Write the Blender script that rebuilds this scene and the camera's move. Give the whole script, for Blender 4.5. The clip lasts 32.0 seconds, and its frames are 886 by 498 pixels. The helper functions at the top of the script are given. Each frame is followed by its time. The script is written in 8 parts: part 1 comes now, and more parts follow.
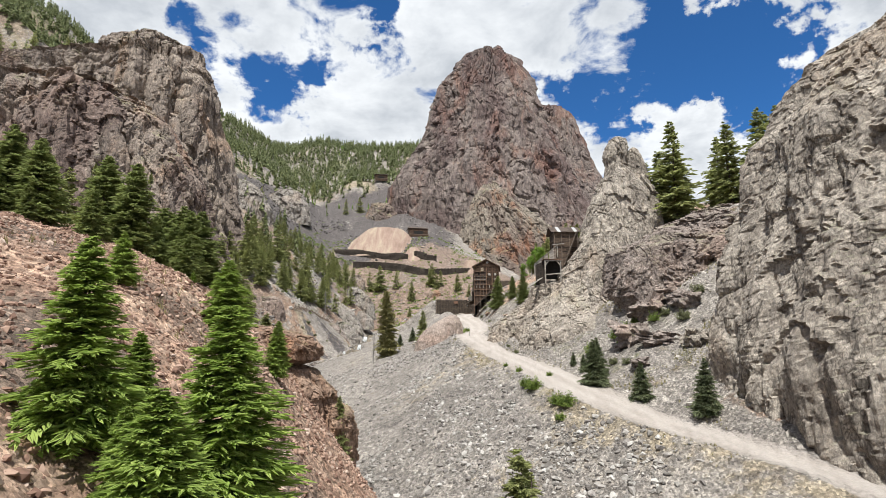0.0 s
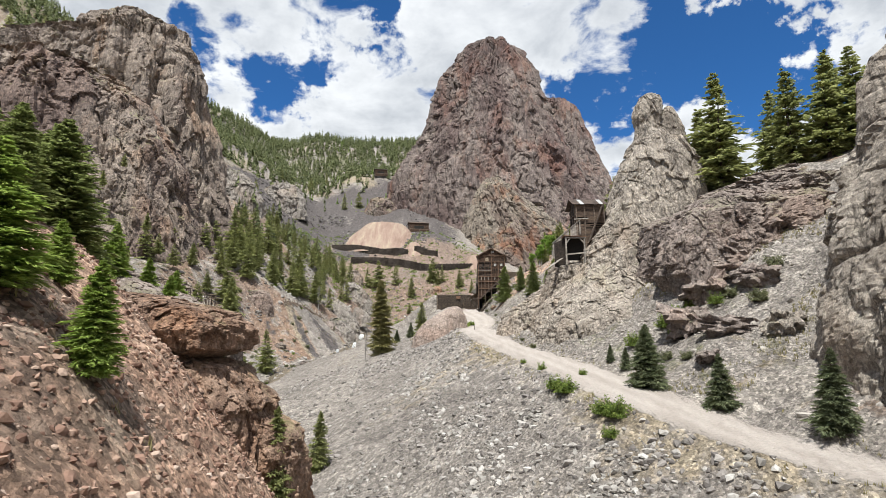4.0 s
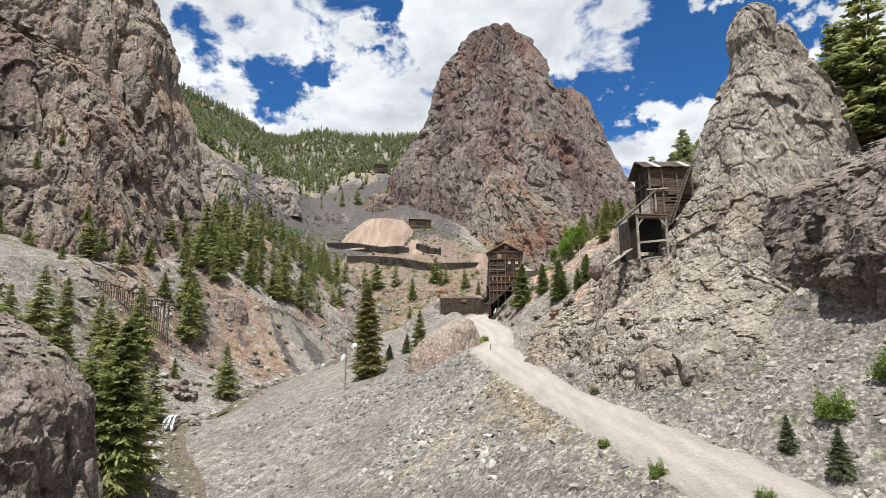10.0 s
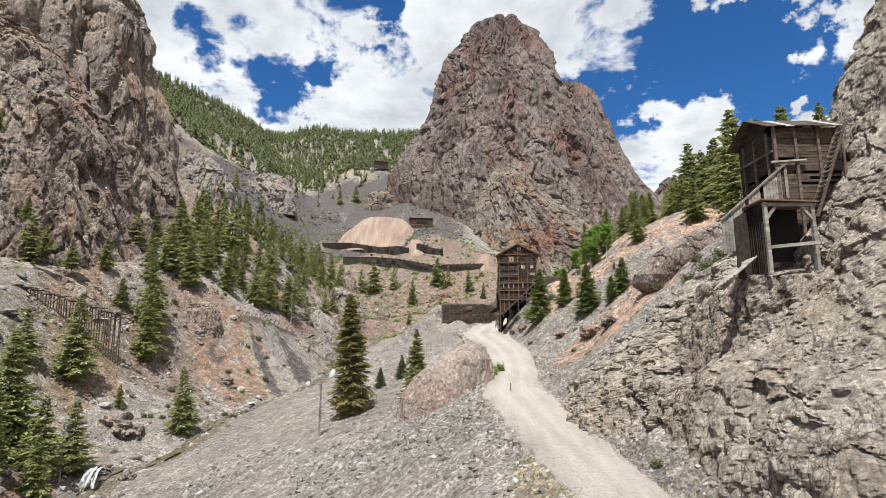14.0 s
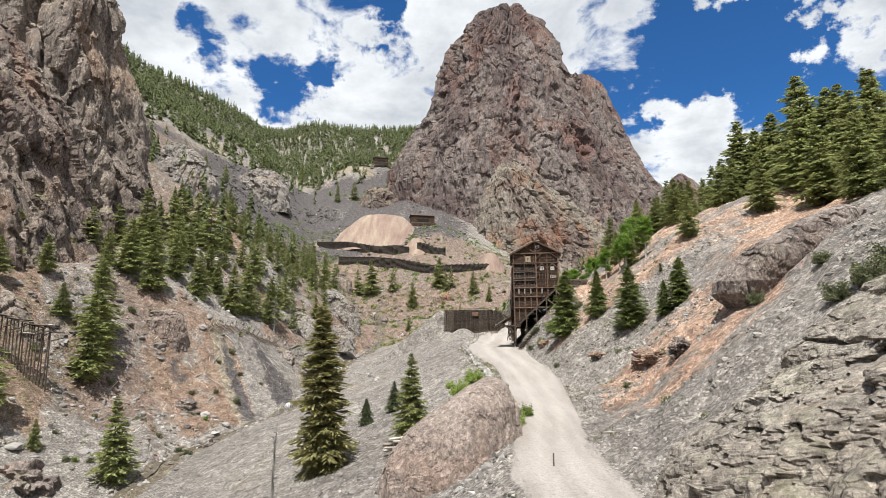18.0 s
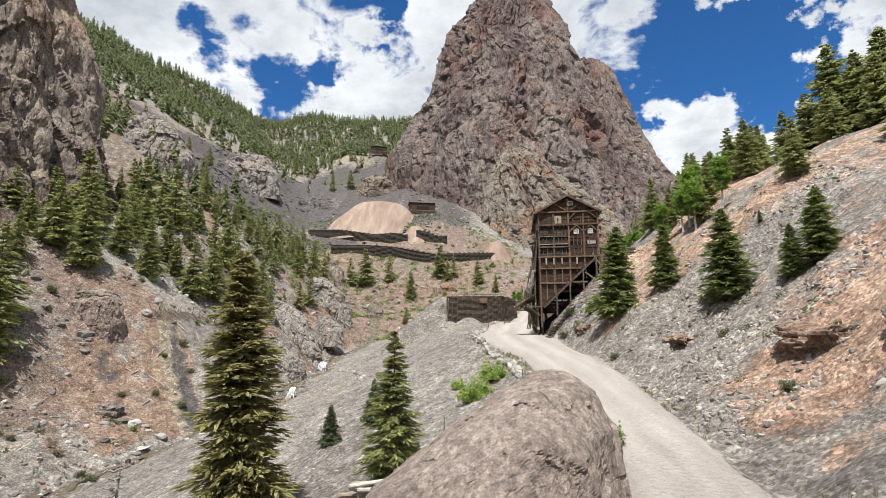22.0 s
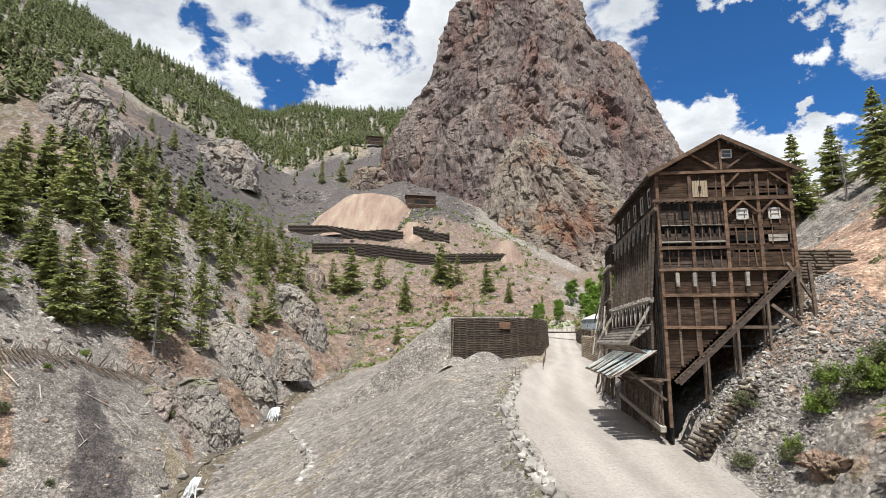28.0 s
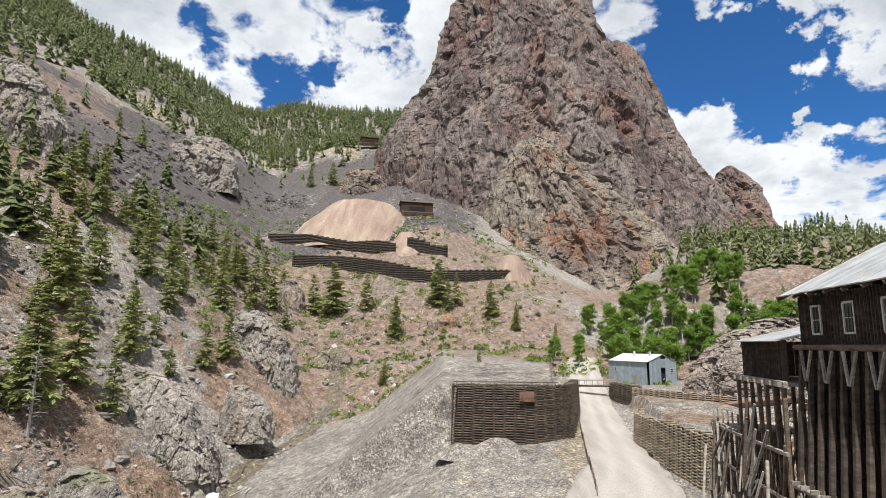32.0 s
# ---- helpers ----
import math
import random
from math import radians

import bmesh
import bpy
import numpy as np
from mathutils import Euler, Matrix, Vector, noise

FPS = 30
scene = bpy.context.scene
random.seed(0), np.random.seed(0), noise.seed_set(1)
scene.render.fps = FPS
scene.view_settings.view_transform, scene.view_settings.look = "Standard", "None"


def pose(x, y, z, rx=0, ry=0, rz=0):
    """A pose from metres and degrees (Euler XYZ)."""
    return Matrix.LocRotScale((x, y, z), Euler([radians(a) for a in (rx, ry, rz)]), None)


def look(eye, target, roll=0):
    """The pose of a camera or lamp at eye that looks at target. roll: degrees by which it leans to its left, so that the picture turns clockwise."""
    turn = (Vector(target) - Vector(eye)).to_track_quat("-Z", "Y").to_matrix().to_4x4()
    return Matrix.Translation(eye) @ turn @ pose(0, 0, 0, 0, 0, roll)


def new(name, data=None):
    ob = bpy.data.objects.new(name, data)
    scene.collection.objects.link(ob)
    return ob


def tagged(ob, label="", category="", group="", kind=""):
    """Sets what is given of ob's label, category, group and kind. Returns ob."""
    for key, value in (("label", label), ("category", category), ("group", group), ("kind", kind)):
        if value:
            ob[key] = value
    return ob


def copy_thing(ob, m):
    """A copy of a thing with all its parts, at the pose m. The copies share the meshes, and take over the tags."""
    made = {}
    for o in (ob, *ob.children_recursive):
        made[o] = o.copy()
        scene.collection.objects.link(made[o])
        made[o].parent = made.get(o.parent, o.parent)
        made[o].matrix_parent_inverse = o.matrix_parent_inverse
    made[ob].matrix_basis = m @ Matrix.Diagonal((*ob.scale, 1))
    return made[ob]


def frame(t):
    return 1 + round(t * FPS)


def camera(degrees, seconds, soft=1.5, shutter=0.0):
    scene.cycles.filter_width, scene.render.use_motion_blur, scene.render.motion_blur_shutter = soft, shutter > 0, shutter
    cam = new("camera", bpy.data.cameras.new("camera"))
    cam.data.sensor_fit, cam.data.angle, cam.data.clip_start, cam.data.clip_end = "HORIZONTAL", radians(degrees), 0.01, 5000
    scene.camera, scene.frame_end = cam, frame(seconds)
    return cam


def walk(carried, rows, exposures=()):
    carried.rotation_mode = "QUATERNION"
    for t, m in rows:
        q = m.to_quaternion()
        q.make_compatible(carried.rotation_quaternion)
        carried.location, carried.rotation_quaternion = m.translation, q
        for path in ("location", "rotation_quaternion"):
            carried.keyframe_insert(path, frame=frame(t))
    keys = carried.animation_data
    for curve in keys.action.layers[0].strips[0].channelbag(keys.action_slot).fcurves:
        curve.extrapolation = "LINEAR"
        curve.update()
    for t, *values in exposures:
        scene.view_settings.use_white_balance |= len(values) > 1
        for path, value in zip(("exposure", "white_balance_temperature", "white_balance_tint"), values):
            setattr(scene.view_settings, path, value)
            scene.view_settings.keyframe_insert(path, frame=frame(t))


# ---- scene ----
cam = camera(77.84, 32.0, 0.4)
walk(cam, [
    (0.0, pose(-0.00, 0.00, -0.00, 99.50, 0, 0.00) @ pose(0, 0, 0, 0, 0, -0.00)),
    (1.0, pose(0.03, 5.73, -0.54, 99.54, 0, 0.06) @ pose(0, 0, 0, 0, 0, 0.00)),
    (2.0, pose(0.02, 11.71, -1.02, 99.59, 0, 0.09) @ pose(0, 0, 0, 0, 0, -0.01)),
    (3.0, pose(0.04, 17.72, -1.49, 99.61, 0, 0.11) @ pose(0, 0, 0, 0, 0, -0.03)),
    (3.5, pose(0.07, 20.60, -1.61, 99.57, 0, 0.14) @ pose(0, 0, 0, 0, 0, -0.05)),
    (5.5, pose(0.26, 32.97, -1.07, 99.45, 0, 0.25) @ pose(0, 0, 0, 0, 0, -0.15)),
    (6.0, pose(0.25, 36.23, -0.78, 99.45, 0, 0.28) @ pose(0, 0, 0, 0, 0, -0.18)),
    (7.0, pose(0.24, 43.19, 0.01, 99.47, 0, 0.35) @ pose(0, 0, 0, 0, 0, -0.23)),
    (8.0, pose(0.26, 50.48, 1.00, 99.49, 0, 0.42) @ pose(0, 0, 0, 0, 0, -0.28)),
    (9.0, pose(0.12, 57.74, 2.06, 99.49, 0, 0.50) @ pose(0, 0, 0, 0, 0, -0.31)),
    (10.0, pose(-0.06, 65.19, 3.48, 99.51, 0, 0.55) @ pose(0, 0, 0, 0, 0, -0.28)),
    (11.0, pose(-0.23, 72.55, 4.98, 99.51, 0, 0.60) @ pose(0, 0, 0, 0, 0, -0.26)),
    (12.0, pose(-0.34, 79.90, 6.34, 99.50, 0, 0.64) @ pose(0, 0, 0, 0, 0, -0.22)),
    (13.0, pose(-0.41, 87.27, 7.72, 99.49, 0, 0.71) @ pose(0, 0, 0, 0, 0, -0.20)),
    (14.0, pose(-0.50, 94.49, 9.17, 99.46, 0, 0.77) @ pose(0, 0, 0, 0, 0, -0.24)),
    (14.5, pose(-0.52, 98.03, 9.96, 99.45, 0, 0.80) @ pose(0, 0, 0, 0, 0, -0.26)),
    (16.5, pose(-0.76, 112.57, 13.47, 99.53, 0, 0.95) @ pose(0, 0, 0, 0, 0, -0.31)),
    (17.0, pose(-0.86, 116.40, 13.97, 99.54, 0, 0.97) @ pose(0, 0, 0, 0, 0, -0.32)),
    (18.0, pose(-1.14, 124.02, 13.63, 99.43, 0, 0.99) @ pose(0, 0, 0, 0, 0, -0.29)),
    (19.0, pose(-1.33, 132.21, 12.84, 99.39, 0, 0.99) @ pose(0, 0, 0, 0, 0, -0.21)),
    (20.0, pose(-1.57, 141.56, 12.11, 99.42, 0, 1.03) @ pose(0, 0, 0, 0, 0, -0.15)),
    (21.0, pose(-1.82, 151.47, 11.29, 99.45, 0, 1.04) @ pose(0, 0, 0, 0, 0, -0.15)),
    (22.0, pose(-2.29, 161.19, 10.75, 99.41, 0, 1.08) @ pose(0, 0, 0, 0, 0, -0.23)),
    (23.0, pose(-2.55, 171.44, 11.52, 99.37, 0, 1.15) @ pose(0, 0, 0, 0, 0, -0.31)),
    (24.0, pose(-2.60, 182.13, 12.96, 99.29, 0, 1.24) @ pose(0, 0, 0, 0, 0, -0.35)),
    (25.0, pose(-2.84, 192.80, 14.74, 99.25, 0, 1.31) @ pose(0, 0, 0, 0, 0, -0.32)),
    (25.5, pose(-3.07, 197.88, 15.64, 99.23, 0, 1.32) @ pose(0, 0, 0, 0, 0, -0.27)),
    (27.5, pose(-4.03, 217.30, 19.71, 99.30, 0, 1.25) @ pose(0, 0, 0, 0, 0, 0.04)),
    (28.0, pose(-4.16, 222.02, 21.04, 99.36, 0, 1.11) @ pose(0, 0, 0, 0, 0, 0.17)),
    (29.0, pose(-4.41, 231.07, 23.97, 99.44, 0, 0.79) @ pose(0, 0, 0, 0, 0, 0.49)),
    (30.0, pose(-4.91, 240.02, 27.10, 99.50, 0, 0.74) @ pose(0, 0, 0, 0, 0, 0.76)),
    (31.0, pose(-5.19, 248.99, 30.22, 99.59, 0, 0.74) @ pose(0, 0, 0, 0, 0, 0.92)),
    (32.0, pose(-5.50, 258.51, 33.37, 99.73, 0, 0.73) @ pose(0, 0, 0, 0, 0, 1.00)),
])

# ---------------------------------------------------------------- world, sun, exposure
SUN_TO = Vector((-0.08, -0.38, 0.92)).normalized()
sun_el = math.asin(SUN_TO.z)
sun_az = math.atan2(SUN_TO.x, SUN_TO.y)
scene.view_settings.exposure = 0.64
world = bpy.data.worlds.new("sky_world")
scene.world = world
world.use_nodes = True


def build_sky():
    nt = world.node_tree
    nt.nodes.clear()
    N, L = nt.nodes.new, nt.links.new
    out = N("ShaderNodeOutputWorld")
    bg = N("ShaderNodeBackground")
    bg.inputs[1].default_value = 0.09
    sky = N("ShaderNodeTexSky")
    sky.sky_type, sky.sun_disc = "NISHITA", False
    sky.sun_elevation, sky.sun_rotation = sun_el, sun_az
    sky.altitude, sky.air_density, sky.dust_density, sky.ozone_density = 2900, 1.0, 0.25, 2.2
    tc = N("ShaderNodeTexCoord")
    sep = N("ShaderNodeSeparateXYZ")
    L(tc.outputs["Generated"], sep.inputs[0])
    # direction flattened on a cloud deck
    zc = N("ShaderNodeMath"); zc.operation = "MAXIMUM"; zc.inputs[1].default_value = 0.03
    L(sep.outputs[2], zc.inputs[0])
    zz = N("ShaderNodeMath"); zz.operation = "ADD"; zz.inputs[1].default_value = 0.25
    L(zc.outputs[0], zz.inputs[0])
    dv = N("ShaderNodeVectorMath"); dv.operation = "DIVIDE"
    cz = N("ShaderNodeCombineXYZ")
    for i in range(3):
        L(zz.outputs[0], cz.inputs[i])
    L(tc.outputs["Generated"], dv.inputs[0]); L(cz.outputs[0], dv.inputs[1])

    def noise_at(scale, detail, offs, rough=0.55):
        mp = N("ShaderNodeMapping"); mp.inputs[1].default_value = offs
        L(dv.outputs[0], mp.inputs[0])
        n = N("ShaderNodeTexNoise"); n.inputs["Scale"].default_value = scale
        n.inputs["Detail"].default_value = detail; n.inputs["Roughness"].default_value = rough
        n.inputs["Distortion"].default_value = 0.25
        L(mp.outputs[0], n.inputs["Vector"])
        return n.outputs[0]

    big = noise_at(1.7, 3, (0.35, 0.1, 0.0))
    fine = noise_at(7.0, 10, (1.3, 4.2, 0.7), 0.60)
    lumps = noise_at(4.2, 7, (7.1, 2.2, 3.7), 0.55)

    def math_node(op, a, b):
        m = N("ShaderNodeMath"); m.operation = op
        for i, v in enumerate((a, b)):
            if isinstance(v, (int, float)):
                m.inputs[i].default_value = v
            else:
                L(v, m.inputs[i])
        return m.outputs[0]

    dens = math_node("ADD", math_node("MULTIPLY", big, 0.40), math_node("ADD", math_node("MULTIPLY", fine, 0.74), 0.015))
    # ragged edges: the direction is shaken before the banks are looked up
    shake = N("ShaderNodeTexNoise"); shake.inputs["Scale"].default_value = 11.0
    shake.inputs["Detail"].default_value = 8; shake.inputs["Roughness"].default_value = 0.62
    L(tc.outputs["Generated"], shake.inputs["Vector"])
    off = N("ShaderNodeVectorMath"); off.operation = "MULTIPLY_ADD"
    off.inputs[1].default_value = (0.26, 0.26, 0.26); off.inputs[2].default_value = (-0.13, -0.13, -0.13)
    L(shake.outputs["Color"], off.inputs[0])
    way = N("ShaderNodeVectorMath"); way.operation = "ADD"
    L(tc.outputs["Generated"], way.inputs[0]); L(off.outputs[0], way.inputs[1])
    # banks of cloud and clear gaps, as directions with a width
    for (vx, vy, vz), width, push in SKY_BANKS:
        v = Vector((vx, vy, vz)).normalized()
        if push < 0 and vx < 0.3:
            push, width = push * 0.8, width * 0.9
        d = N("ShaderNodeVectorMath"); d.operation = "DISTANCE"
        L(way.outputs[0], d.inputs[0]); d.inputs[1].default_value = v
        mr = N("ShaderNodeMapRange"); mr.interpolation_type = "SMOOTHSTEP"
        mr.inputs[1].default_value, mr.inputs[2].default_value = 0.0, width
        mr.inputs[3].default_value, mr.inputs[4].default_value = push, 0.0
        L(d.outputs["Value"], mr.inputs[0])
        dens = math_node("ADD", dens, mr.outputs[0])
    cover = N("ShaderNodeMapRange"); cover.interpolation_type = "SMOOTHSTEP"
    cover.inputs[1].default_value, cover.inputs[2].default_value = 0.475, 0.60
    L(dens, cover.inputs[0])
    # thicker cloud is greyer underneath
    thick = N("ShaderNodeMapRange")
    thick.inputs[1].default_value, thick.inputs[2].default_value = 0.58, 0.82
    thick.inputs[3].default_value, thick.inputs[4].default_value = 0.0, 1.0
    L(math_node("ADD", math_node("MULTIPLY", dens, 0.45), math_node("MULTIPLY", lumps, 0.75)), thick.inputs[0])
    white = N("ShaderNodeMix"); white.data_type = "RGBA"
    white.inputs[6].default_value = (6.9, 7.15, 7.4, 1); white.inputs[7].default_value = (4.1, 4.4, 4.8, 1)
    L(thick.outputs[0], white.inputs[0])
    deep = N("ShaderNodeMix"); deep.data_type = "RGBA"; deep.blend_type = "MULTIPLY"; deep.inputs[0].default_value = 1.0
    deep.inputs[7].default_value = (0.30, 0.70, 1.04, 1)
    L(sky.outputs[0], deep.inputs[6])
    mix = N("ShaderNodeMix"); mix.data_type = "RGBA"
    L(cover.outputs[0], mix.inputs[0]); L(deep.outputs[2], mix.inputs[6]); L(white.outputs[2], mix.inputs[7])
    L(mix.outputs[2], bg.inputs[0]); L(bg.outputs[0], out.inputs[0])


# directions of cloud banks (above 0) and clear gaps (below 0), with their widths
SKY_BANKS = [
    ((-0.574, 0.685, 0.448), 0.1, -0.22),
    ((-0.399, 0.787, 0.471), 0.085, -0.22),
    ((-0.301, 0.859, 0.414), 0.09, -0.25),
    ((-0.236, 0.857, 0.457), 0.085, -0.24),
    ((-0.230, 0.879, 0.417), 0.06, -0.15),
    ((-0.090, 0.852, 0.516), 0.1, -0.24),
    ((-0.097, 0.831, 0.548), 0.07, -0.2),
    ((0.166, 0.885, 0.435), 0.08, -0.22),
    ((0.228, 0.880, 0.417), 0.07, -0.22),
    ((0.301, 0.873, 0.384), 0.07, -0.2),
    ((0.364, 0.803, 0.472), 0.08, -0.2),
    ((0.416, 0.808, 0.417), 0.15, -0.26),
    ((0.468, 0.770, 0.434), 0.13, -0.25),
    ((0.502, 0.780, 0.374), 0.16, -0.25),
    ((0.579, 0.738, 0.346), 0.22, -0.24),
    ((0.440, 0.758, 0.482), 0.06, -0.15),
    ((0.537, 0.720, 0.440), 0.14, 0.34),
    ((0.423, 0.836, 0.348), 0.13, 0.34),
    ((0.531, 0.803, 0.271), 0.08, 0.32),
    ((0.530, 0.775, 0.345), 0.05, 0.18),
    ((0.602, 0.747, 0.281), 0.08, 0.2),
    ((0.516, 0.778, 0.360), 0.05, 0.26),
    ((0.497, 0.799, 0.337), 0.05, 0.26),
    ((-0.180, 0.899, 0.400), 0.25, 0.1),
    ((0.110, 0.848, 0.518), 0.25, 0.08),
    ((-0.452, 0.753, 0.479), 0.2, 0.08),
]
build_sky()
sun = new("sun", bpy.data.lights.new("sun", "SUN"))
sun.data.energy, sun.data.angle, sun.data.color = 5.0, radians(0.53), (0.985, 0.985, 0.95)
sun.matrix_world = look(SUN_TO * 500, (0, 0, 0))

# ---------------------------------------------------------------- noise and mesh helpers
RNG = np.random.default_rng(7)
PERM = RNG.permutation(4096)
RAND = RNG.random(4096)


def hash3(i, j, k):
    return PERM[(PERM[(PERM[i & 4095] + j) & 4095] + k) & 4095]


def vnoise(x, y, z):
    """Smooth noise, -1 to 1, for arrays."""
    xi, yi, zi = (np.floor(a).astype(int) for a in (x, y, z))
    fx, fy, fz = x - xi, y - yi, z - zi
    fx, fy, fz = (a * a * a * (a * (a * 6 - 15) + 10) for a in (fx, fy, fz))
    r = 0
    for dx in (0, 1):
        for dy in (0, 1):
            for dz in (0, 1):
                w = (fx if dx else 1 - fx) * (fy if dy else 1 - fy) * (fz if dz else 1 - fz)
                r = r + w * RAND[hash3(xi + dx, yi + dy, zi + dz)]
    return 2 * r - 1


def fbm(x, y, z, octaves=4, gain=0.5):
    s, a, n = 0, 1.0, 0.0
    for o in range(octaves):
        f = 2.03 ** o
        s = s + a * vnoise(x * f + 17.3 * o, y * f - 9.1 * o, z * f + 5.7 * o)
        n += a
        a *= gain
    return s / n


def facets(x, y, z):
    """Broken faces: each cell is a plane tilted its own way. The height over the plane, how near a joint runs, the cell's value."""
    xi, yi, zi = (np.floor(a).astype(int) for a in (x, y, z))
    d1 = np.full(x.shape, 9.0); d2 = np.full(x.shape, 9.0)
    val = np.zeros(x.shape); plane = np.zeros(x.shape)
    for i in (-1, 0, 1):
        for j in (-1, 0, 1):
            for k in (-1, 0, 1):
                h = hash3(xi + i, yi + j, zi + k)
                vx, vy, vz = x - (xi + i + RAND[h]), y - (yi + j + RAND[(h + 911) & 4095]), z - (zi + k + RAND[(h + 1777) & 4095])
                d = np.sqrt(vx * vx + vy * vy + vz * vz)
                near = d < d1
                d2 = np.where(near, d1, np.minimum(d2, d))
                val = np.where(near, RAND[(h + 2501) & 4095], val)
                tilt = (2 * RAND[(h + 101) & 4095] - 1) * vx + (2 * RAND[(h + 311) & 4095] - 1) * vy + (2 * RAND[(h + 577) & 4095] - 1) * vz
                plane = np.where(near, tilt, plane)
                d1 = np.where(near, d, d1)
    return plane, d2 - d1, val


def grid_mesh(name, verts, nu, nv, wrap=False, cap=False):
    """A mesh from nv rows of nu points; wrap closes the rows to rings, cap fills the last ring."""
    idx = np.arange(nu * nv).reshape(nv, nu)
    a = idx[:-1, :] if wrap else idx[:-1, :-1]
    b = np.roll(idx, -1, 1)[:-1, :] if wrap else idx[:-1, 1:]
    c = np.roll(idx, -1, 1)[1:, :] if wrap else idx[1:, 1:]
    d = idx[1:, :] if wrap else idx[1:, :-1]
    quads = np.stack([a.ravel(), b.ravel(), c.ravel(), d.ravel()], 1)
    me = bpy.data.meshes.new(name)
    loops = quads.ravel()
    starts = np.arange(len(quads)) * 4
    totals = np.full(len(quads), 4)
    if cap:
        top = idx[-1]
        loops = np.concatenate([loops, top]); starts = np.append(starts, len(quads) * 4); totals = np.append(totals, nu)
    me.vertices.add(len(verts)); me.vertices.foreach_set("co", np.asarray(verts, dtype=np.float32).ravel())
    me.loops.add(len(loops)); me.loops.foreach_set("vertex_index", loops.astype(np.int32))
    me.polygons.add(len(starts))
    me.polygons.foreach_set("loop_start", starts.astype(np.int32)); me.polygons.foreach_set("loop_total", totals.astype(np.int32))
    me.polygons.foreach_set("use_smooth", np.zeros(len(starts), dtype=bool))
    me.update(calc_edges=True); me.validate()
    return me


def soup_mesh(name, verts, faces):
    """A mesh from arrays of points and equal-sided faces."""
    me = bpy.data.meshes.new(name)
    faces = np.asarray(faces)
    k = faces.shape[1]
    me.vertices.add(len(verts)); me.vertices.foreach_set("co", np.asarray(verts, dtype=np.float32).ravel())
    me.loops.add(faces.size); me.loops.foreach_set("vertex_index", faces.ravel().astype(np.int32))
    me.polygons.add(len(faces))
    me.polygons.foreach_set("loop_start", (np.arange(len(faces)) * k).astype(np.int32))
    me.polygons.foreach_set("loop_total", np.full(len(faces), k, dtype=np.int32))
    me.polygons.foreach_set("use_smooth", np.zeros(len(faces), dtype=bool))
    me.update(calc_edges=True)
    return me


def attribute(me, name, values):
    at = me.attributes.new(name, "FLOAT", "POINT")
    at.data.foreach_set("value", np.asarray(values, dtype=np.float32))


def sstep(a, b, x):
    t = np.clip((x - a) / (b - a), 0, 1)
    return t * t * (3 - 2 * t)


def smax(a, b, k):
    h = np.clip(0.5 + 0.5 * (a - b) / k, 0, 1)
    return b * (1 - h) + a * h + k * h * (1 - h)


def smin(a, b, k):
    return -smax(-a, -b, k)


# ---------------------------------------------------------------- materials
def ramp_node(nt, stops):
    r = nt.nodes.new("ShaderNodeValToRGB")
    els = r.color_ramp.elements
    while len(els) < len(stops):
        els.new(0.5)
    for e, (p, c) in zip(els, stops):
        e.position, e.color = p, (*c, 1)
    return r


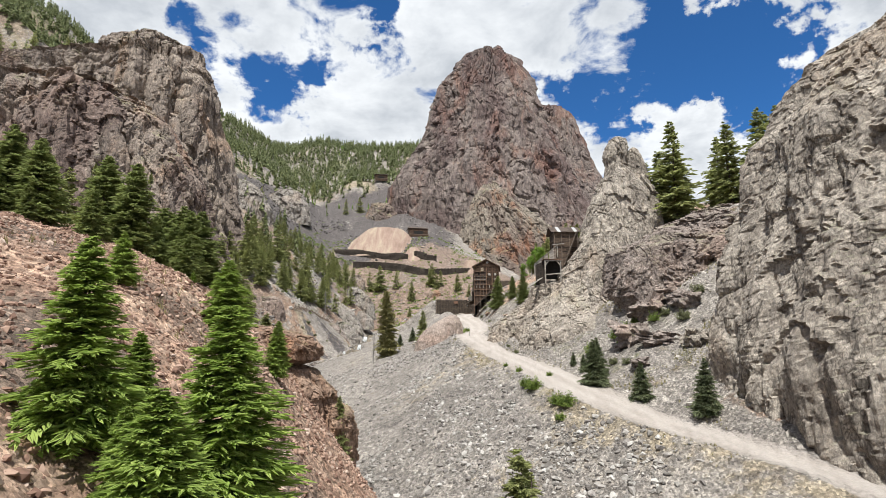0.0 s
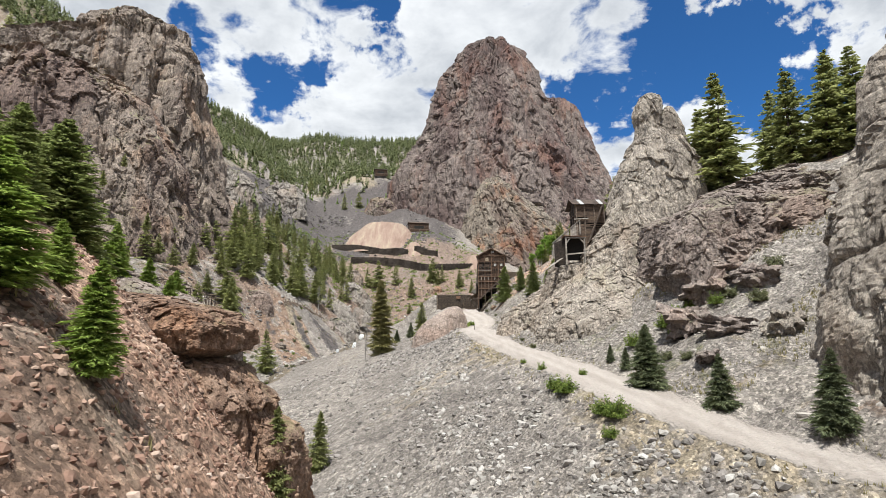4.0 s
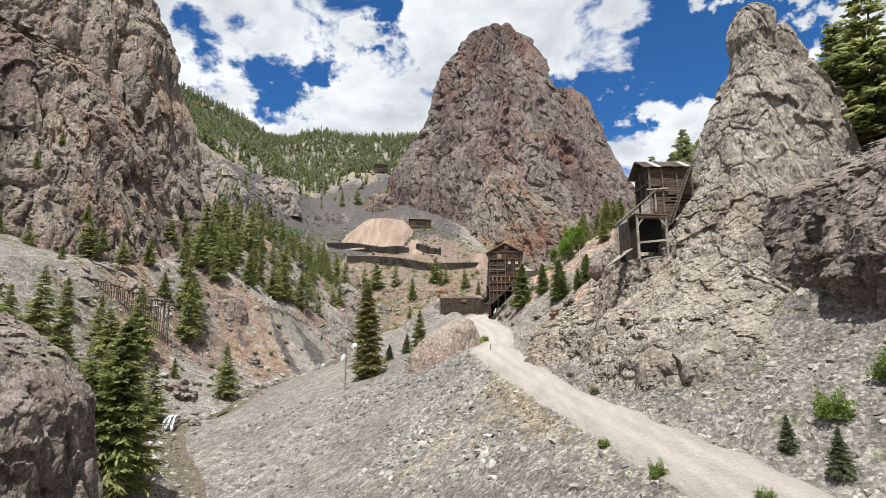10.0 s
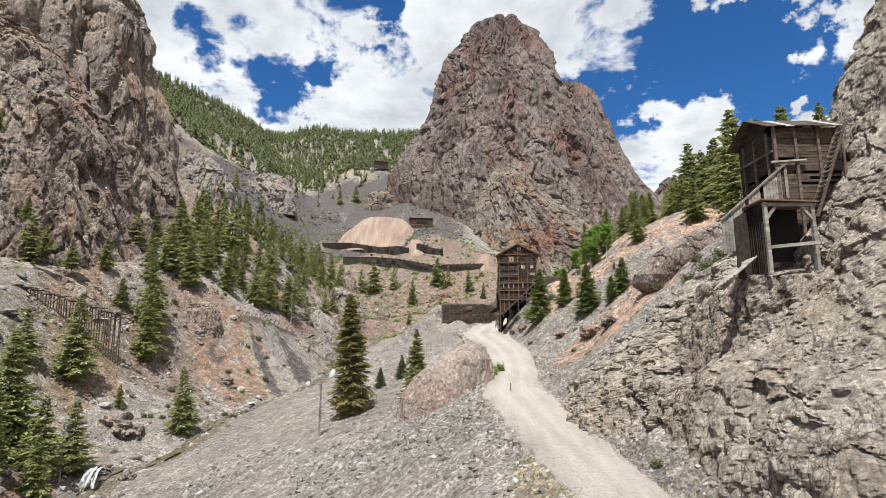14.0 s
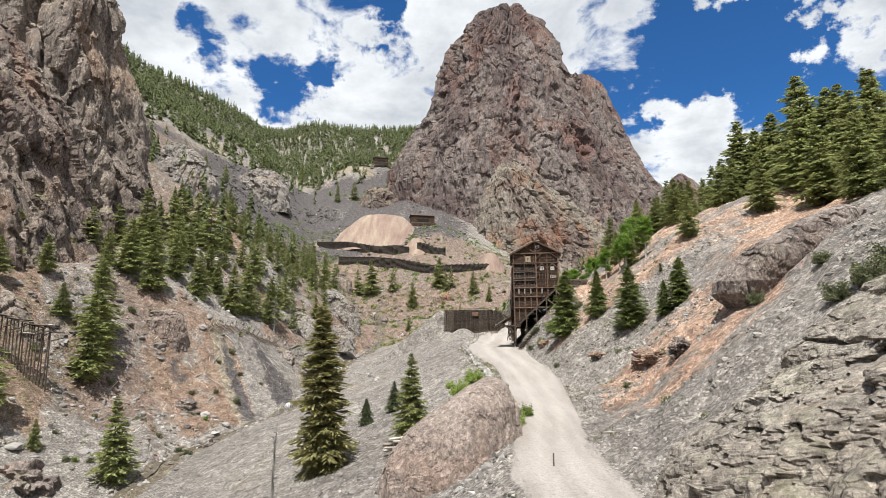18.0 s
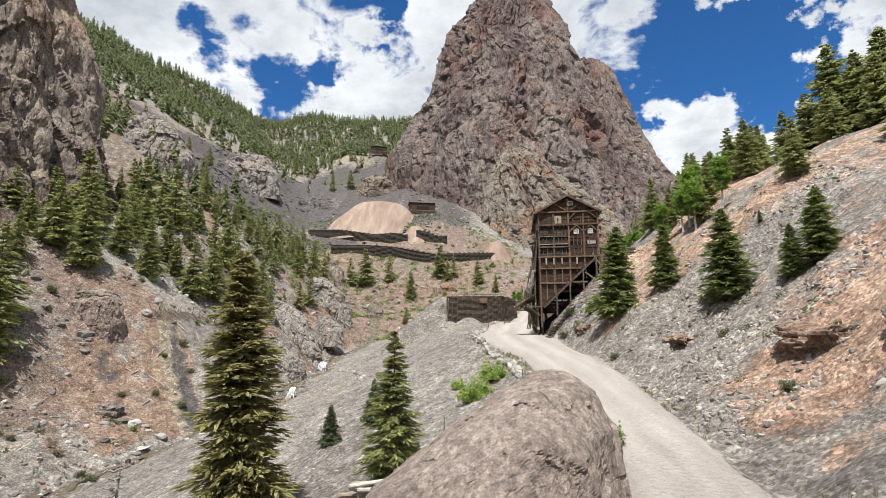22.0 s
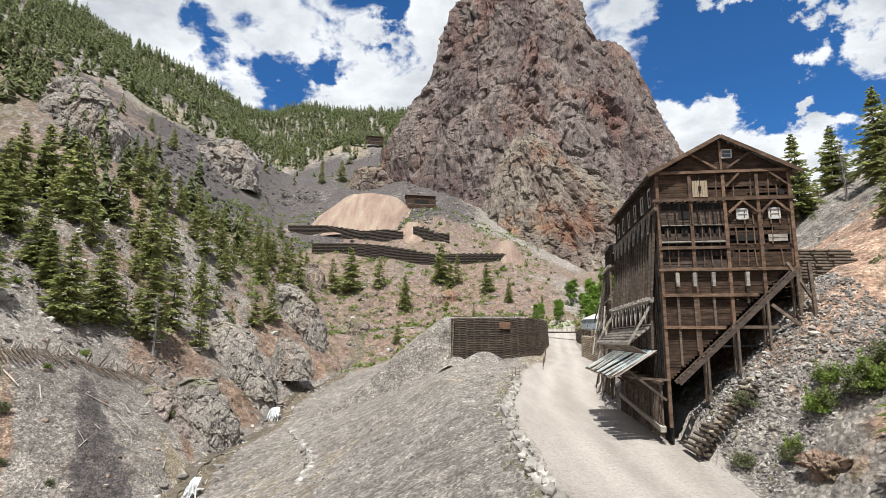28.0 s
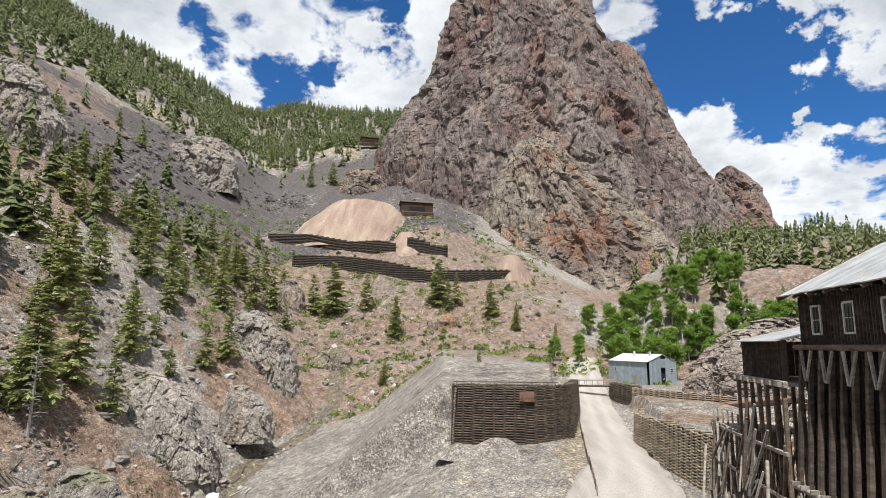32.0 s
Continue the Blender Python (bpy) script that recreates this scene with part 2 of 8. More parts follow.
class Mat:
    """A small builder for node materials in world-sized object coordinates."""

    def __init__(self, name, rough=0.9, metal=0.0, coords="Object"):
        self.m = bpy.data.materials.new(name)
        self.m.use_nodes = True
        self.nt = self.m.node_tree
        self.bsdf = self.nt.nodes["Principled BSDF"]
        self.bsdf.inputs["Roughness"].default_value = rough
        self.bsdf.inputs["Metallic"].default_value = metal
        self.bsdf.inputs["Specular IOR Level"].default_value = 0.25
        self.co = self.nt.nodes.new("ShaderNodeTexCoord").outputs[coords]
        self.bump_last = None

    def mapped(self, scale=(1, 1, 1), loc=(0, 0, 0), rot=(0, 0, 0)):
        mp = self.nt.nodes.new("ShaderNodeMapping")
        mp.inputs[1].default_value, mp.inputs[2].default_value, mp.inputs[3].default_value = loc, rot, scale
        self.nt.links.new(self.co, mp.inputs[0])
        return mp.outputs[0]

    def noise(self, scale, detail=5, rough=0.6, stretch=(1, 1, 1), loc=(0, 0, 0), distortion=0.0):
        n = self.nt.nodes.new("ShaderNodeTexNoise")
        n.inputs["Scale"].default_value, n.inputs["Detail"].default_value = scale, detail
        n.inputs["Roughness"].default_value, n.inputs["Distortion"].default_value = rough, distortion
        self.nt.links.new(self.mapped(stretch, loc), n.inputs["Vector"])
        return n.outputs[0]

    def voronoi(self, scale, feature="F1", stretch=(1, 1, 1), out=0, warp=0.0):
        v = self.nt.nodes.new("ShaderNodeTexVoronoi")
        v.feature = feature
        v.inputs["Scale"].default_value = scale
        co = self.mapped(stretch)
        if warp:
            n = self.nt.nodes.new("ShaderNodeTexNoise")
            n.inputs["Scale"].default_value, n.inputs["Detail"].default_value = 0.9 * scale, 4
            self.nt.links.new(co, n.inputs["Vector"])
            sh = self.nt.nodes.new("ShaderNodeVectorMath")
            sh.operation = "MULTIPLY_ADD"
            sh.inputs[1].default_value = (warp / scale,) * 3
            self.nt.links.new(n.outputs["Color"], sh.inputs[0])
            self.nt.links.new(co, sh.inputs[2])
            co = sh.outputs[0]
        self.nt.links.new(co, v.inputs["Vector"])
        return v.outputs[out]

    def attr(self, name):
        a = self.nt.nodes.new("ShaderNodeAttribute")
        a.attribute_name = name
        return a.outputs["Fac"]

    def random(self):
        return self.nt.nodes.new("ShaderNodeObjectInfo").outputs["Random"]

    def island(self):
        return self.nt.nodes.new("ShaderNodeNewGeometry").outputs["Random Per Island"]

    def normal_z(self):
        g = self.nt.nodes.new("ShaderNodeNewGeometry")
        s = self.nt.nodes.new("ShaderNodeSeparateXYZ")
        self.nt.links.new(g.outputs["Normal"], s.inputs[0])
        return s.outputs[2]

    def ramp(self, fac, stops):
        r = ramp_node(self.nt, stops)
        self.nt.links.new(fac, r.inputs[0])
        return r.outputs[0]

    def span(self, fac, a, b, c=0.0, d=1.0):
        r = self.nt.nodes.new("ShaderNodeMapRange")
        r.interpolation_type = "SMOOTHSTEP"
        for i, v in enumerate((a, b, c, d)):
            r.inputs[i + 1].default_value = v
        self.nt.links.new(fac, r.inputs[0])
        return r.outputs[0]

    def math(self, op, a, b=0.0):
        m = self.nt.nodes.new("ShaderNodeMath")
        m.operation = op
        for i, v in enumerate((a, b)):
            if isinstance(v, (int, float)):
                m.inputs[i].default_value = v
            else:
                self.nt.links.new(v, m.inputs[i])
        return m.outputs[0]

    def mix(self, fac, a, b, mode="MIX"):
        m = self.nt.nodes.new("ShaderNodeMix")
        m.data_type, m.blend_type = "RGBA", mode
        for i, v in ((0, fac), (6, a), (7, b)):
            if isinstance(v, tuple):
                m.inputs[i].default_value = (*v, 1)
            elif isinstance(v, (int, float)):
                m.inputs[i].default_value = v
            else:
                self.nt.links.new(v, m.inputs[i])
        return m.outputs[2]

    def color(self, c):
        if isinstance(c, tuple):
            self.bsdf.inputs["Base Color"].default_value = (*c, 1)
        else:
            self.nt.links.new(c, self.bsdf.inputs["Base Color"])
        return self

    def bump(self, height, strength=0.5, distance=0.1):
        b = self.nt.nodes.new("ShaderNodeBump")
        b.inputs["Strength"].default_value, b.inputs["Distance"].default_value = strength, distance
        self.nt.links.new(height, b.inputs["Height"])
        if self.bump_last is not None:
            self.nt.links.new(self.bump_last, b.inputs["Normal"])
        self.bump_last = b.outputs[0]
        self.nt.links.new(b.outputs[0], self.bsdf.inputs["Normal"])
        return self


def rock_material(name, dark, mid, light, stain, scale=1.0, stain_amount=0.5, grass=0.0, cracks=1.0):
    """Weathered volcanic rock: blotches, upright streaks, rusty stains, fine grain and cracks."""
    m = Mat(name, 0.93)
    blotch = m.noise(0.06 * scale, 6, 0.65, (1, 1, 0.6))
    near = scale >= 1
    streak = m.noise(0.30 * scale, 8, 0.75, (1, 1, 0.65 if near else 0.28), (3, 5, 1), 0.15 if near else 0.8)
    grain = m.noise(1.5 * scale, 8, 0.8, (1, 1, 0.6))
    c = m.ramp(m.math("ADD", m.math("MULTIPLY", blotch, 0.4), m.math("MULTIPLY", streak, 0.6)),
               [(0.34, dark), (0.46, mid), (0.64, light)])
    c = m.mix(m.math("MULTIPLY", m.span(m.noise(0.045 * scale, 6, 0.65, (1, 1, 0.5), (41, 7, 3), 0.8), 0.50, 0.66), stain_amount), c, stain)
    # broken joints: only parts of the network open up
    open_joint = m.span(m.noise(0.22 * scale, 5, 0.6, (1, 1, 0.4), (5, 17, 2)), 0.42, 0.60)
    crack = m.voronoi(0.28 * scale, "DISTANCE_TO_EDGE", (1, 1, 0.32), warp=1.3)
    c = m.mix(m.math("MULTIPLY", m.span(m.math("ADD", crack, m.math("MULTIPLY", grain, 0.05)), 0.02, 0.07, 0.85 * cracks, 0.0), open_joint), c, tuple(v * (0.55 if near else 0.3) for v in dark))
    crack2 = m.voronoi(1.6 * scale, "DISTANCE_TO_EDGE", (1, 1, 0.45), warp=0.9)
    c = m.mix(m.math("MULTIPLY", m.span(crack2, 0.0, 0.10, 0.7 * cracks, 0.0), open_joint), c, tuple(v * 0.5 for v in dark))
    c = m.mix(0.7 if near else 0.95, c, m.ramp(grain, [(0.33, (0.36, 0.35, 0.34)), (0.48, (0.95, 0.95, 0.95)), (0.66, (1.7, 1.68, 1.64))]), "MULTIPLY")
    c = m.mix(0.6, c, m.ramp(m.noise(7.0 * scale, 4, 0.8), [(0.35, (0.55, 0.54, 0.53)), (0.65, (1.5, 1.5, 1.48))]), "MULTIPLY")
    c = m.mix(0.3, c, m.ramp(m.voronoi(1.1 * scale, "F1", (1, 1, 0.6), 1), [(0.1, (0.62, 0.61, 0.6)), (0.9, (1.4, 1.4, 1.38))]), "MULTIPLY")
    c = m.mix(0.6, c, m.ramp(m.voronoi(3.6 * scale, "F1", (1, 1, 0.7), 1), [(0.1, (0.6, 0.59, 0.58)), (0.9, (1.45, 1.45, 1.42))]), "MULTIPLY")
    if scale < 1:
        # broad darker, redder faces
        c = m.mix(m.span(m.noise(0.016, 4, 0.6, (1, 1, 0.45), (9, 31, 4)), 0.46, 0.60, 0.0, 0.75), c, (0.62, 0.52, 0.54), "MULTIPLY")
    if grass:
        g = m.math("MULTIPLY", m.span(m.normal_z(), 0.55, 0.85), m.span(m.noise(0.12 * scale, 5), 0.5, 0.62))
        c = m.mix(m.math("MULTIPLY", g, grass), c, (0.13, 0.14, 0.05))
    m.color(c)
    up = 0.3 if scale < 1 else 0.8
    m.bump(m.noise(0.7 * scale, 8, 0.8, (1, 1, up)), 1.0, 0.3 / scale)
    m.bump(m.voronoi(1.3 * scale, "F1", (1, 0.8, up)), 1.0, 0.12 / scale)
    m.bump(m.noise(3.0 * scale, 5, 0.8), 1.0, 0.15 / scale)
    m.bump(crack2, 0.5 * cracks, 0.12 / scale)
    return m.m


ROCK_PEAK = rock_material("rock_peak", (0.060, 0.047, 0.044), (0.138, 0.110, 0.101), (0.225, 0.188, 0.170), (0.20, 0.100, 0.07), 0.6, 0.5, 0.5)
ROCK_BUTTRESS = rock_material("rock_buttress", (0.080, 0.066, 0.055), (0.165, 0.139, 0.116), (0.25, 0.218, 0.182), (0.25, 0.13, 0.075), 0.8, 0.75, 0.5)
ROCK_LEFT = rock_material("rock_left_cliff", (0.070, 0.057, 0.051), (0.165, 0.134, 0.116), (0.285, 0.236, 0.195), (0.29, 0.18, 0.115), 0.6, 0.5, 0.7)
ROCK_TAN = rock_material("rock_tan", (0.105, 0.089, 0.076), (0.238, 0.207, 0.178), (0.39, 0.348, 0.302), (0.28, 0.20, 0.14), 1.1, 0.35, 0.3)
ROCK_PINK = rock_material("rock_pink", (0.078, 0.062, 0.057), (0.180, 0.147, 0.132), (0.30, 0.255, 0.228), (0.23, 0.15, 0.115), 1.1, 0.4, 0.4)
BOULDER_BROWN = rock_material("boulder_brown", (0.135, 0.104, 0.090), (0.225, 0.178, 0.154), (0.31, 0.255, 0.222), (0.26, 0.165, 0.125), 1.2, 0.5, 0.0, 0.25)
ROCK_GREY = rock_material("rock_grey", (0.085, 0.076, 0.070), (0.19, 0.170, 0.155), (0.33, 0.298, 0.268), (0.24, 0.165, 0.12), 1.1, 0.35, 0.5)
ROCK_RED = rock_material("rock_red", (0.085, 0.052, 0.040), (0.20, 0.132, 0.098), (0.33, 0.245, 0.19), (0.28, 0.145, 0.08), 1.3, 0.5, 0.45)


def ground_material():
    m = Mat("scree_and_soil", 0.95)
    a = m.noise(0.05, 6, 0.6)
    b = m.noise(0.35, 6, 0.65, (1, 1, 1), (7, 2, 0))
    fine = m.noise(3.5, 6, 0.75)
    pebble = m.voronoi(3.6, "F1", out=1)
    grey = m.ramp(m.math("ADD", m.math("MULTIPLY", a, 0.4), m.math("MULTIPLY", b, 0.6)),
                  [(0.36, (0.140, 0.124, 0.113)), (0.5, (0.218, 0.196, 0.178)), (0.64, (0.30, 0.272, 0.243))])
    red = m.ramp(b, [(0.3, (0.135, 0.086, 0.062)), (0.5, (0.215, 0.148, 0.110)), (0.7, (0.29, 0.215, 0.165))])
    tan = m.ramp(b, [(0.3, (0.185, 0.15, 0.108)), (0.55, (0.265, 0.222, 0.165)), (0.75, (0.33, 0.285, 0.22))])
    dark = m.ramp(b, [(0.3, (0.060, 0.053, 0.052)), (0.6, (0.100, 0.088, 0.086)), (0.8, (0.145, 0.127, 0.123))])
    road = m.ramp(m.noise(0.5, 6, 0.6, (1, 0.15, 1)), [(0.3, (0.265, 0.23, 0.20)), (0.6, (0.335, 0.297, 0.264)), (0.8, (0.38, 0.34, 0.305))])
    grass = m.ramp(m.noise(1.1, 6, 0.7), [(0.35, (0.06, 0.07, 0.03)), (0.55, (0.125, 0.125, 0.062)), (0.7, (0.20, 0.175, 0.10))])
    water = (0.14, 0.115, 0.085)
    brk = m.math("MULTIPLY", m.math("SUBTRACT", m.noise(0.28, 7, 0.7, (1, 1, 1), (3, 9, 1)), 0.5), 1.1)

    def edge(name):
        return m.span(m.math("ADD", m.attr(name), brk), 0.38, 0.62)

    c = m.mix(edge("red"), grey, red)
    c = m.mix(edge("tan"), c, tan)
    brown = m.ramp(b, [(0.3, (0.112, 0.078, 0.060)), (0.5, (0.180, 0.129, 0.103)), (0.7, (0.25, 0.19, 0.157))])
    c = m.mix(m.math("MULTIPLY", edge("brown"), 0.85), c, brown)
    salmon = m.ramp(b, [(0.3, (0.26, 0.158, 0.112)), (0.5, (0.37, 0.245, 0.18)), (0.7, (0.47, 0.345, 0.262))])
    c = m.mix(m.span(m.math("ADD", m.attr("salmon"), brk), 0.3, 0.6), c, salmon)
    c = m.mix(edge("dark"), c, dark)
    c = m.mix(m.math("MULTIPLY", edge("grass"), 0.8), c, grass)
    c = m.mix(m.span(m.math("ADD", m.attr("bed"), brk), 0.45, 0.6), c, water)
    c = m.mix(0.8, c, m.ramp(fine, [(0.34, (0.6, 0.6, 0.59)), (0.5, (1.0, 1.0, 1.0)), (0.66, (1.38, 1.37, 1.34))]), "MULTIPLY")
    c = m.mix(0.75, c, m.ramp(pebble, [(0.1, (0.40, 0.39, 0.38)), (0.55, (0.95, 0.95, 0.94)), (0.95, (1.9, 1.88, 1.83))]), "MULTIPLY")
    c = m.mix(0.4, c, m.ramp(m.voronoi(1.7, "F1", out=1), [(0.1, (0.5, 0.49, 0.48)), (0.6, (1.0, 1.0, 1.0)), (0.95, (1.7, 1.68, 1.65))]), "MULTIPLY")
    c = m.mix(0.55, c, m.ramp(m.voronoi(0.8, "F1", out=1), [(0.1, (0.6, 0.58, 0.56)), (0.9, (1.35, 1.35, 1.33))]), "MULTIPLY")
    road = m.mix(m.math("MULTIPLY", m.attr("track"), 0.55), road, (0.42, 0.375, 0.335))
    road = m.mix(0.35, road, m.ramp(fine, [(0.35, (0.6, 0.6, 0.6)), (0.65, (1.3, 1.3, 1.3))]), "MULTIPLY")
    c = m.mix(m.span(m.math("ADD", m.attr("road"), m.math("MULTIPLY", brk, 0.7)), 0.35, 0.65), c, road)
    m.color(c)
    calm = m.math("SUBTRACT", 1.0, m.attr("road"))
    m.bump(m.math("MULTIPLY", m.noise(0.13, 8, 0.72), calm), 1.0, 1.3)
    m.bump(m.noise(0.8, 8, 0.7), 0.6, 0.35)
    m.bump(m.voronoi(2.6, "F1"), 0.8, 0.16)
    m.bump(m.noise(5.0, 6, 0.8), 0.9, 0.12)
    return m.m


GROUND = ground_material()

# ---------------------------------------------------------------- the plan: creek, road, slopes
CREEK_Y = [-80, 20, 60, 74, 85, 100, 122, 156, 206, 250, 285, 302, 320, 345, 385, 420, 450, 480]
CREEK_X = [28, 12, 3, -9, -16.5, -23, -30, -43, -66, -63, -59, -54, -48.5, -51, -53, -46, -44, -44]
CREEK_Z = [-38, -29, -25, -24.4, -24, -23.5, -23, -21.5, -18, -13, -10.3, -9, -7, -4, 1, 4, 8, 12]
ROAD_Y = [-80, 20, 60, 86, 103, 122, 145, 167, 191, 204, 234, 260, 275, 311, 345, 380, 420, 480, 560]
ROAD_Z = [-19, -14, -10.8, -8.2, -6.8, -4.5, -2, 0.5, 2.4, 3.4, 6.5, 9.2, 10.8, 12.3, 15, 18.5, 21.5, 27, 34]
OUT_Y = [-80, 20, 60, 71, 84, 95, 109, 125, 145, 165, 178, 190, 209, 231, 247, 265, 280, 300, 329, 345, 376, 406, 440, 480, 560]
OUT_X = [80, 52, 32.5, 25.7, 19.7, 16, 13.7, 11, 8.3, 5.8, 4.4, 6, 9, 8.5, 7.5, 3.6, 3.0, 3.9, 9, 16, 21.6, 26.6, 33, 43, 70]
IN_Y = [-80, 20, 60, 73, 87, 105, 118, 135, 156, 187, 203, 231, 252, 267, 283, 312, 335, 355, 392, 408, 440, 480, 560]
IN_X = [88, 58, 37.5, 31.7, 27, 23.3, 19.8, 16, 14, 13.5, 16, 18.8, 18.2, 17.6, 18.5, 20.7, 24.7, 27, 33, 36.5, 43, 53, 80]


def creek(y):
    zc = np.interp(y, CREEK_Y, CREEK_Z) + 0.24 * np.clip(y - 480, 0, None)
    return np.interp(y, CREEK_Y, CREEK_X), zc


def ground(x, y, rough=True):
    """Height of the ground, for arrays."""
    x, y = np.asarray(x, float), np.asarray(y, float)
    cx, cz = creek(y)
    cx = cx + 2.0 * np.sin(y * 0.09) * sstep(70, 110, y)
    rz = np.interp(y, ROAD_Y, ROAD_Z) + 0.09 * np.clip(y - 560, 0, None)
    xo, xi = np.interp(y, OUT_Y, OUT_X), np.interp(y, IN_Y, IN_X)
    # fill below the road; the flat top of the waste dump widens it
    shelf = np.interp(y, [250, 285, 310, 330, 357, 364, 380], [0, 2, 8, 15, 20, 24, 26])
    edge = xo - shelf - 1.0
    s = np.clip((edge - x) / np.maximum(edge - cx, 4), 0, 1)
    fill = rz - 0.6 * sstep(0, 12, xo - x) * sstep(280, 310, y) - 0.15
    fill = fill + (cz - fill) * (1 - (1 - s) ** 1.25)
    # the far bank
    slope = np.interp(y, [0, 50, 75, 110, 200, 300, 360, 420, 520, 900], [1.0, 1.0, 0.9, 0.72, 0.68, 0.72, 0.85, 0.9, 0.8, 0.8])
    dl = np.clip(cx - 3 - x, 0, None)
    ease = 1 - sstep(375, 440, y)
    left = cz + slope * dl - (0.06 * slope + ease * (slope - 0.36)) * np.clip(dl - 60, 0, None)
    dip = sstep(180, 205, y) * (1 - sstep(292, 314, y))
    left = left - dip * (0.30 * np.clip(dl, 0, 24) - 0.22 * np.clip(dl - 24, 0, 32))
    near_spur = 1 - sstep(57, 72, y)
    left = left + near_spur * (0.48 * np.clip(dl, 0, 17) - 0.05 * np.clip(dl - 17, 0, 8) - 0.6 * np.clip(dl - 25, 0, None))
    # the uphill side of the road
    dr = np.clip(x - xi - 0.5, 0, None)
    bench = sstep(321, 327, y) * (1 - sstep(455, 500, y))
    right = rz + 0.52 * np.clip(dr - 0.6, 0, None) + 0.30 * np.clip(dr - 9, 0, None) - 0.34 * np.clip(dr - 34, 0, None) - 0.18 * np.clip(dr - 52, 0, None) + 0.1 * np.clip(dr - 90, 0, None)
    right = right + 0.6 * np.clip(dr - 0.6, 0, 7) * sstep(232, 250, y)
    crag = rz + 0.55 * np.clip(dr - 0.6, 0, None) + 0.3 * np.clip(dr - 14, 0, None) - 0.5 * np.clip(dr - 46, 0, None)
    k = sstep(170, 150, y)
    right = crag * k + right * (1 - k)
    flat = np.interp(y, [320, 326, 364, 374, 425, 460], [20, 21.4, 21.6, 22.6, 22.1, 22.6]) + 0.5 * np.clip(dr - 42, 0, None)
    flat = rz + (flat - rz) * sstep(3.6, 4.8, dr)
    right = right * (1 - bench) + flat * bench
    h = np.where(x < cx - 3, left, np.where(x < xo, fill, np.where(x > xi, right, rz)))
    h = np.where((x >= cx - 3) & (x < cx), cz, h)
    # waste rock heaped under the mill stair
    waste = 12.9 + 1.13 * np.clip(x - 17.6, 0, 11.5) + 0.5 * np.clip(x - 29.1, 0, 30) - 0.8 * np.clip(272.6 - y, 0, None)
    h = np.where((x > 17.6) & (y > 248) & (y < 292), np.maximum(h, waste), h)
    # fill held back by the log crib
    held = 25.6 - 0.8 * np.clip(-7 - x, 0, None) - 6 * np.clip(360.5 - y, 0, None) - 5 * np.clip(x - (xo - 5.5), 0, None)
    h = np.where((x < xo) & (y > 352) & (x > cx), np.maximum(h, held), h)
    # the mountainside behind, and its long ridge
    north = np.interp(y, [480, 560, 600, 680, 900], [20, 76, 98, 140, 259]) + 0.68 * np.clip(y - 900, 0, None) - 0.42 * np.clip(x + 10, 0, 100) * sstep(480, 620, y)
    h = np.where(y > 400, smax(h, north - 40 * (1 - sstep(400, 470, y)), 10), h)
    h = smin(h, 425 - 0.06 * np.clip(np.abs(x + 300) - 200, 0, None) - 0.2 * np.clip(y - 1400, 0, None), 25)
    cap = np.interp(y, [150, 330, 420, 900], [190, 95, 70, 140])
    h = np.where(x > xi + 40, h + (smin(h, cap, 20) - h) * sstep(40, 70, x - xi), h)
    h = np.maximum(h, -60)
    if rough:
        on_road = sstep(-1.5, 1.0, x - xo) * (1 - sstep(-1.0, 1.5, x - xi))
        calm = 1 - on_road
        far = np.clip((np.abs(x) + np.abs(y - 180)) / 500, 0, 4)
        calm = calm * (1 - 0.9 * bench * (x > xi) * (1 - sstep(50, 70, dr)))
        calm_fill = 1 - 0.75 * sstep(0, 6, xo - x) * (1 - sstep(-6, 2, cx - x))
        h = h + calm * calm_fill * (2.2 * fbm(x * 0.045, y * 0.045, 0 * x, 4) + 0.9 * fbm(x * 0.21, y * 0.21, 0 * x + 3, 3))
        h = h + calm * 0.09 * fbm(x * 0.6, y * 0.6, 0 * x + 8, 3)
        h = h + (1 - bench * (x > xi) * (1 - sstep(50, 70, dr))) * far * 14 * fbm(x * 0.008, y * 0.008, 0 * x + 5, 4)
        h = h + on_road * 0.07 * vnoise(x * 1.1, y * 0.2, 0 * x)
    return h


def talus_zone(x, y):
    """1 on the broad dark talus below the forest, 0 elsewhere."""
    lo = np.interp(x, [-260, -200, -140, -110, -95, -40, 30], [560, 470, 430, 490, 560, 590, 610])
    hi = np.interp(x, [-330, -240, -200, -100, 30], [560, 610, 760, 860, 880])
    return sstep(-15, 25, y - lo) * (1 - sstep(-20, 50, y - hi)) * sstep(30, -10, x) * sstep(-330, -280, x)


def gz(x, y):
    return float(ground(np.array([x]), np.array([y]))[0])


def spaced(lo, hi, step, far_lo, far_hi, growth=1.085):
    mid = list(np.arange(lo, hi + 0.01, step))
    d, v, up = step, hi, []
    while v < far_hi:
        d = min(d * growth, 90); v += d; up.append(v)
    d, v, down = step, lo, []
    while v > far_lo:
        d = min(d * growth, 90); v -= d; down.append(v)
    return np.array(down[::-1] + mid + up)


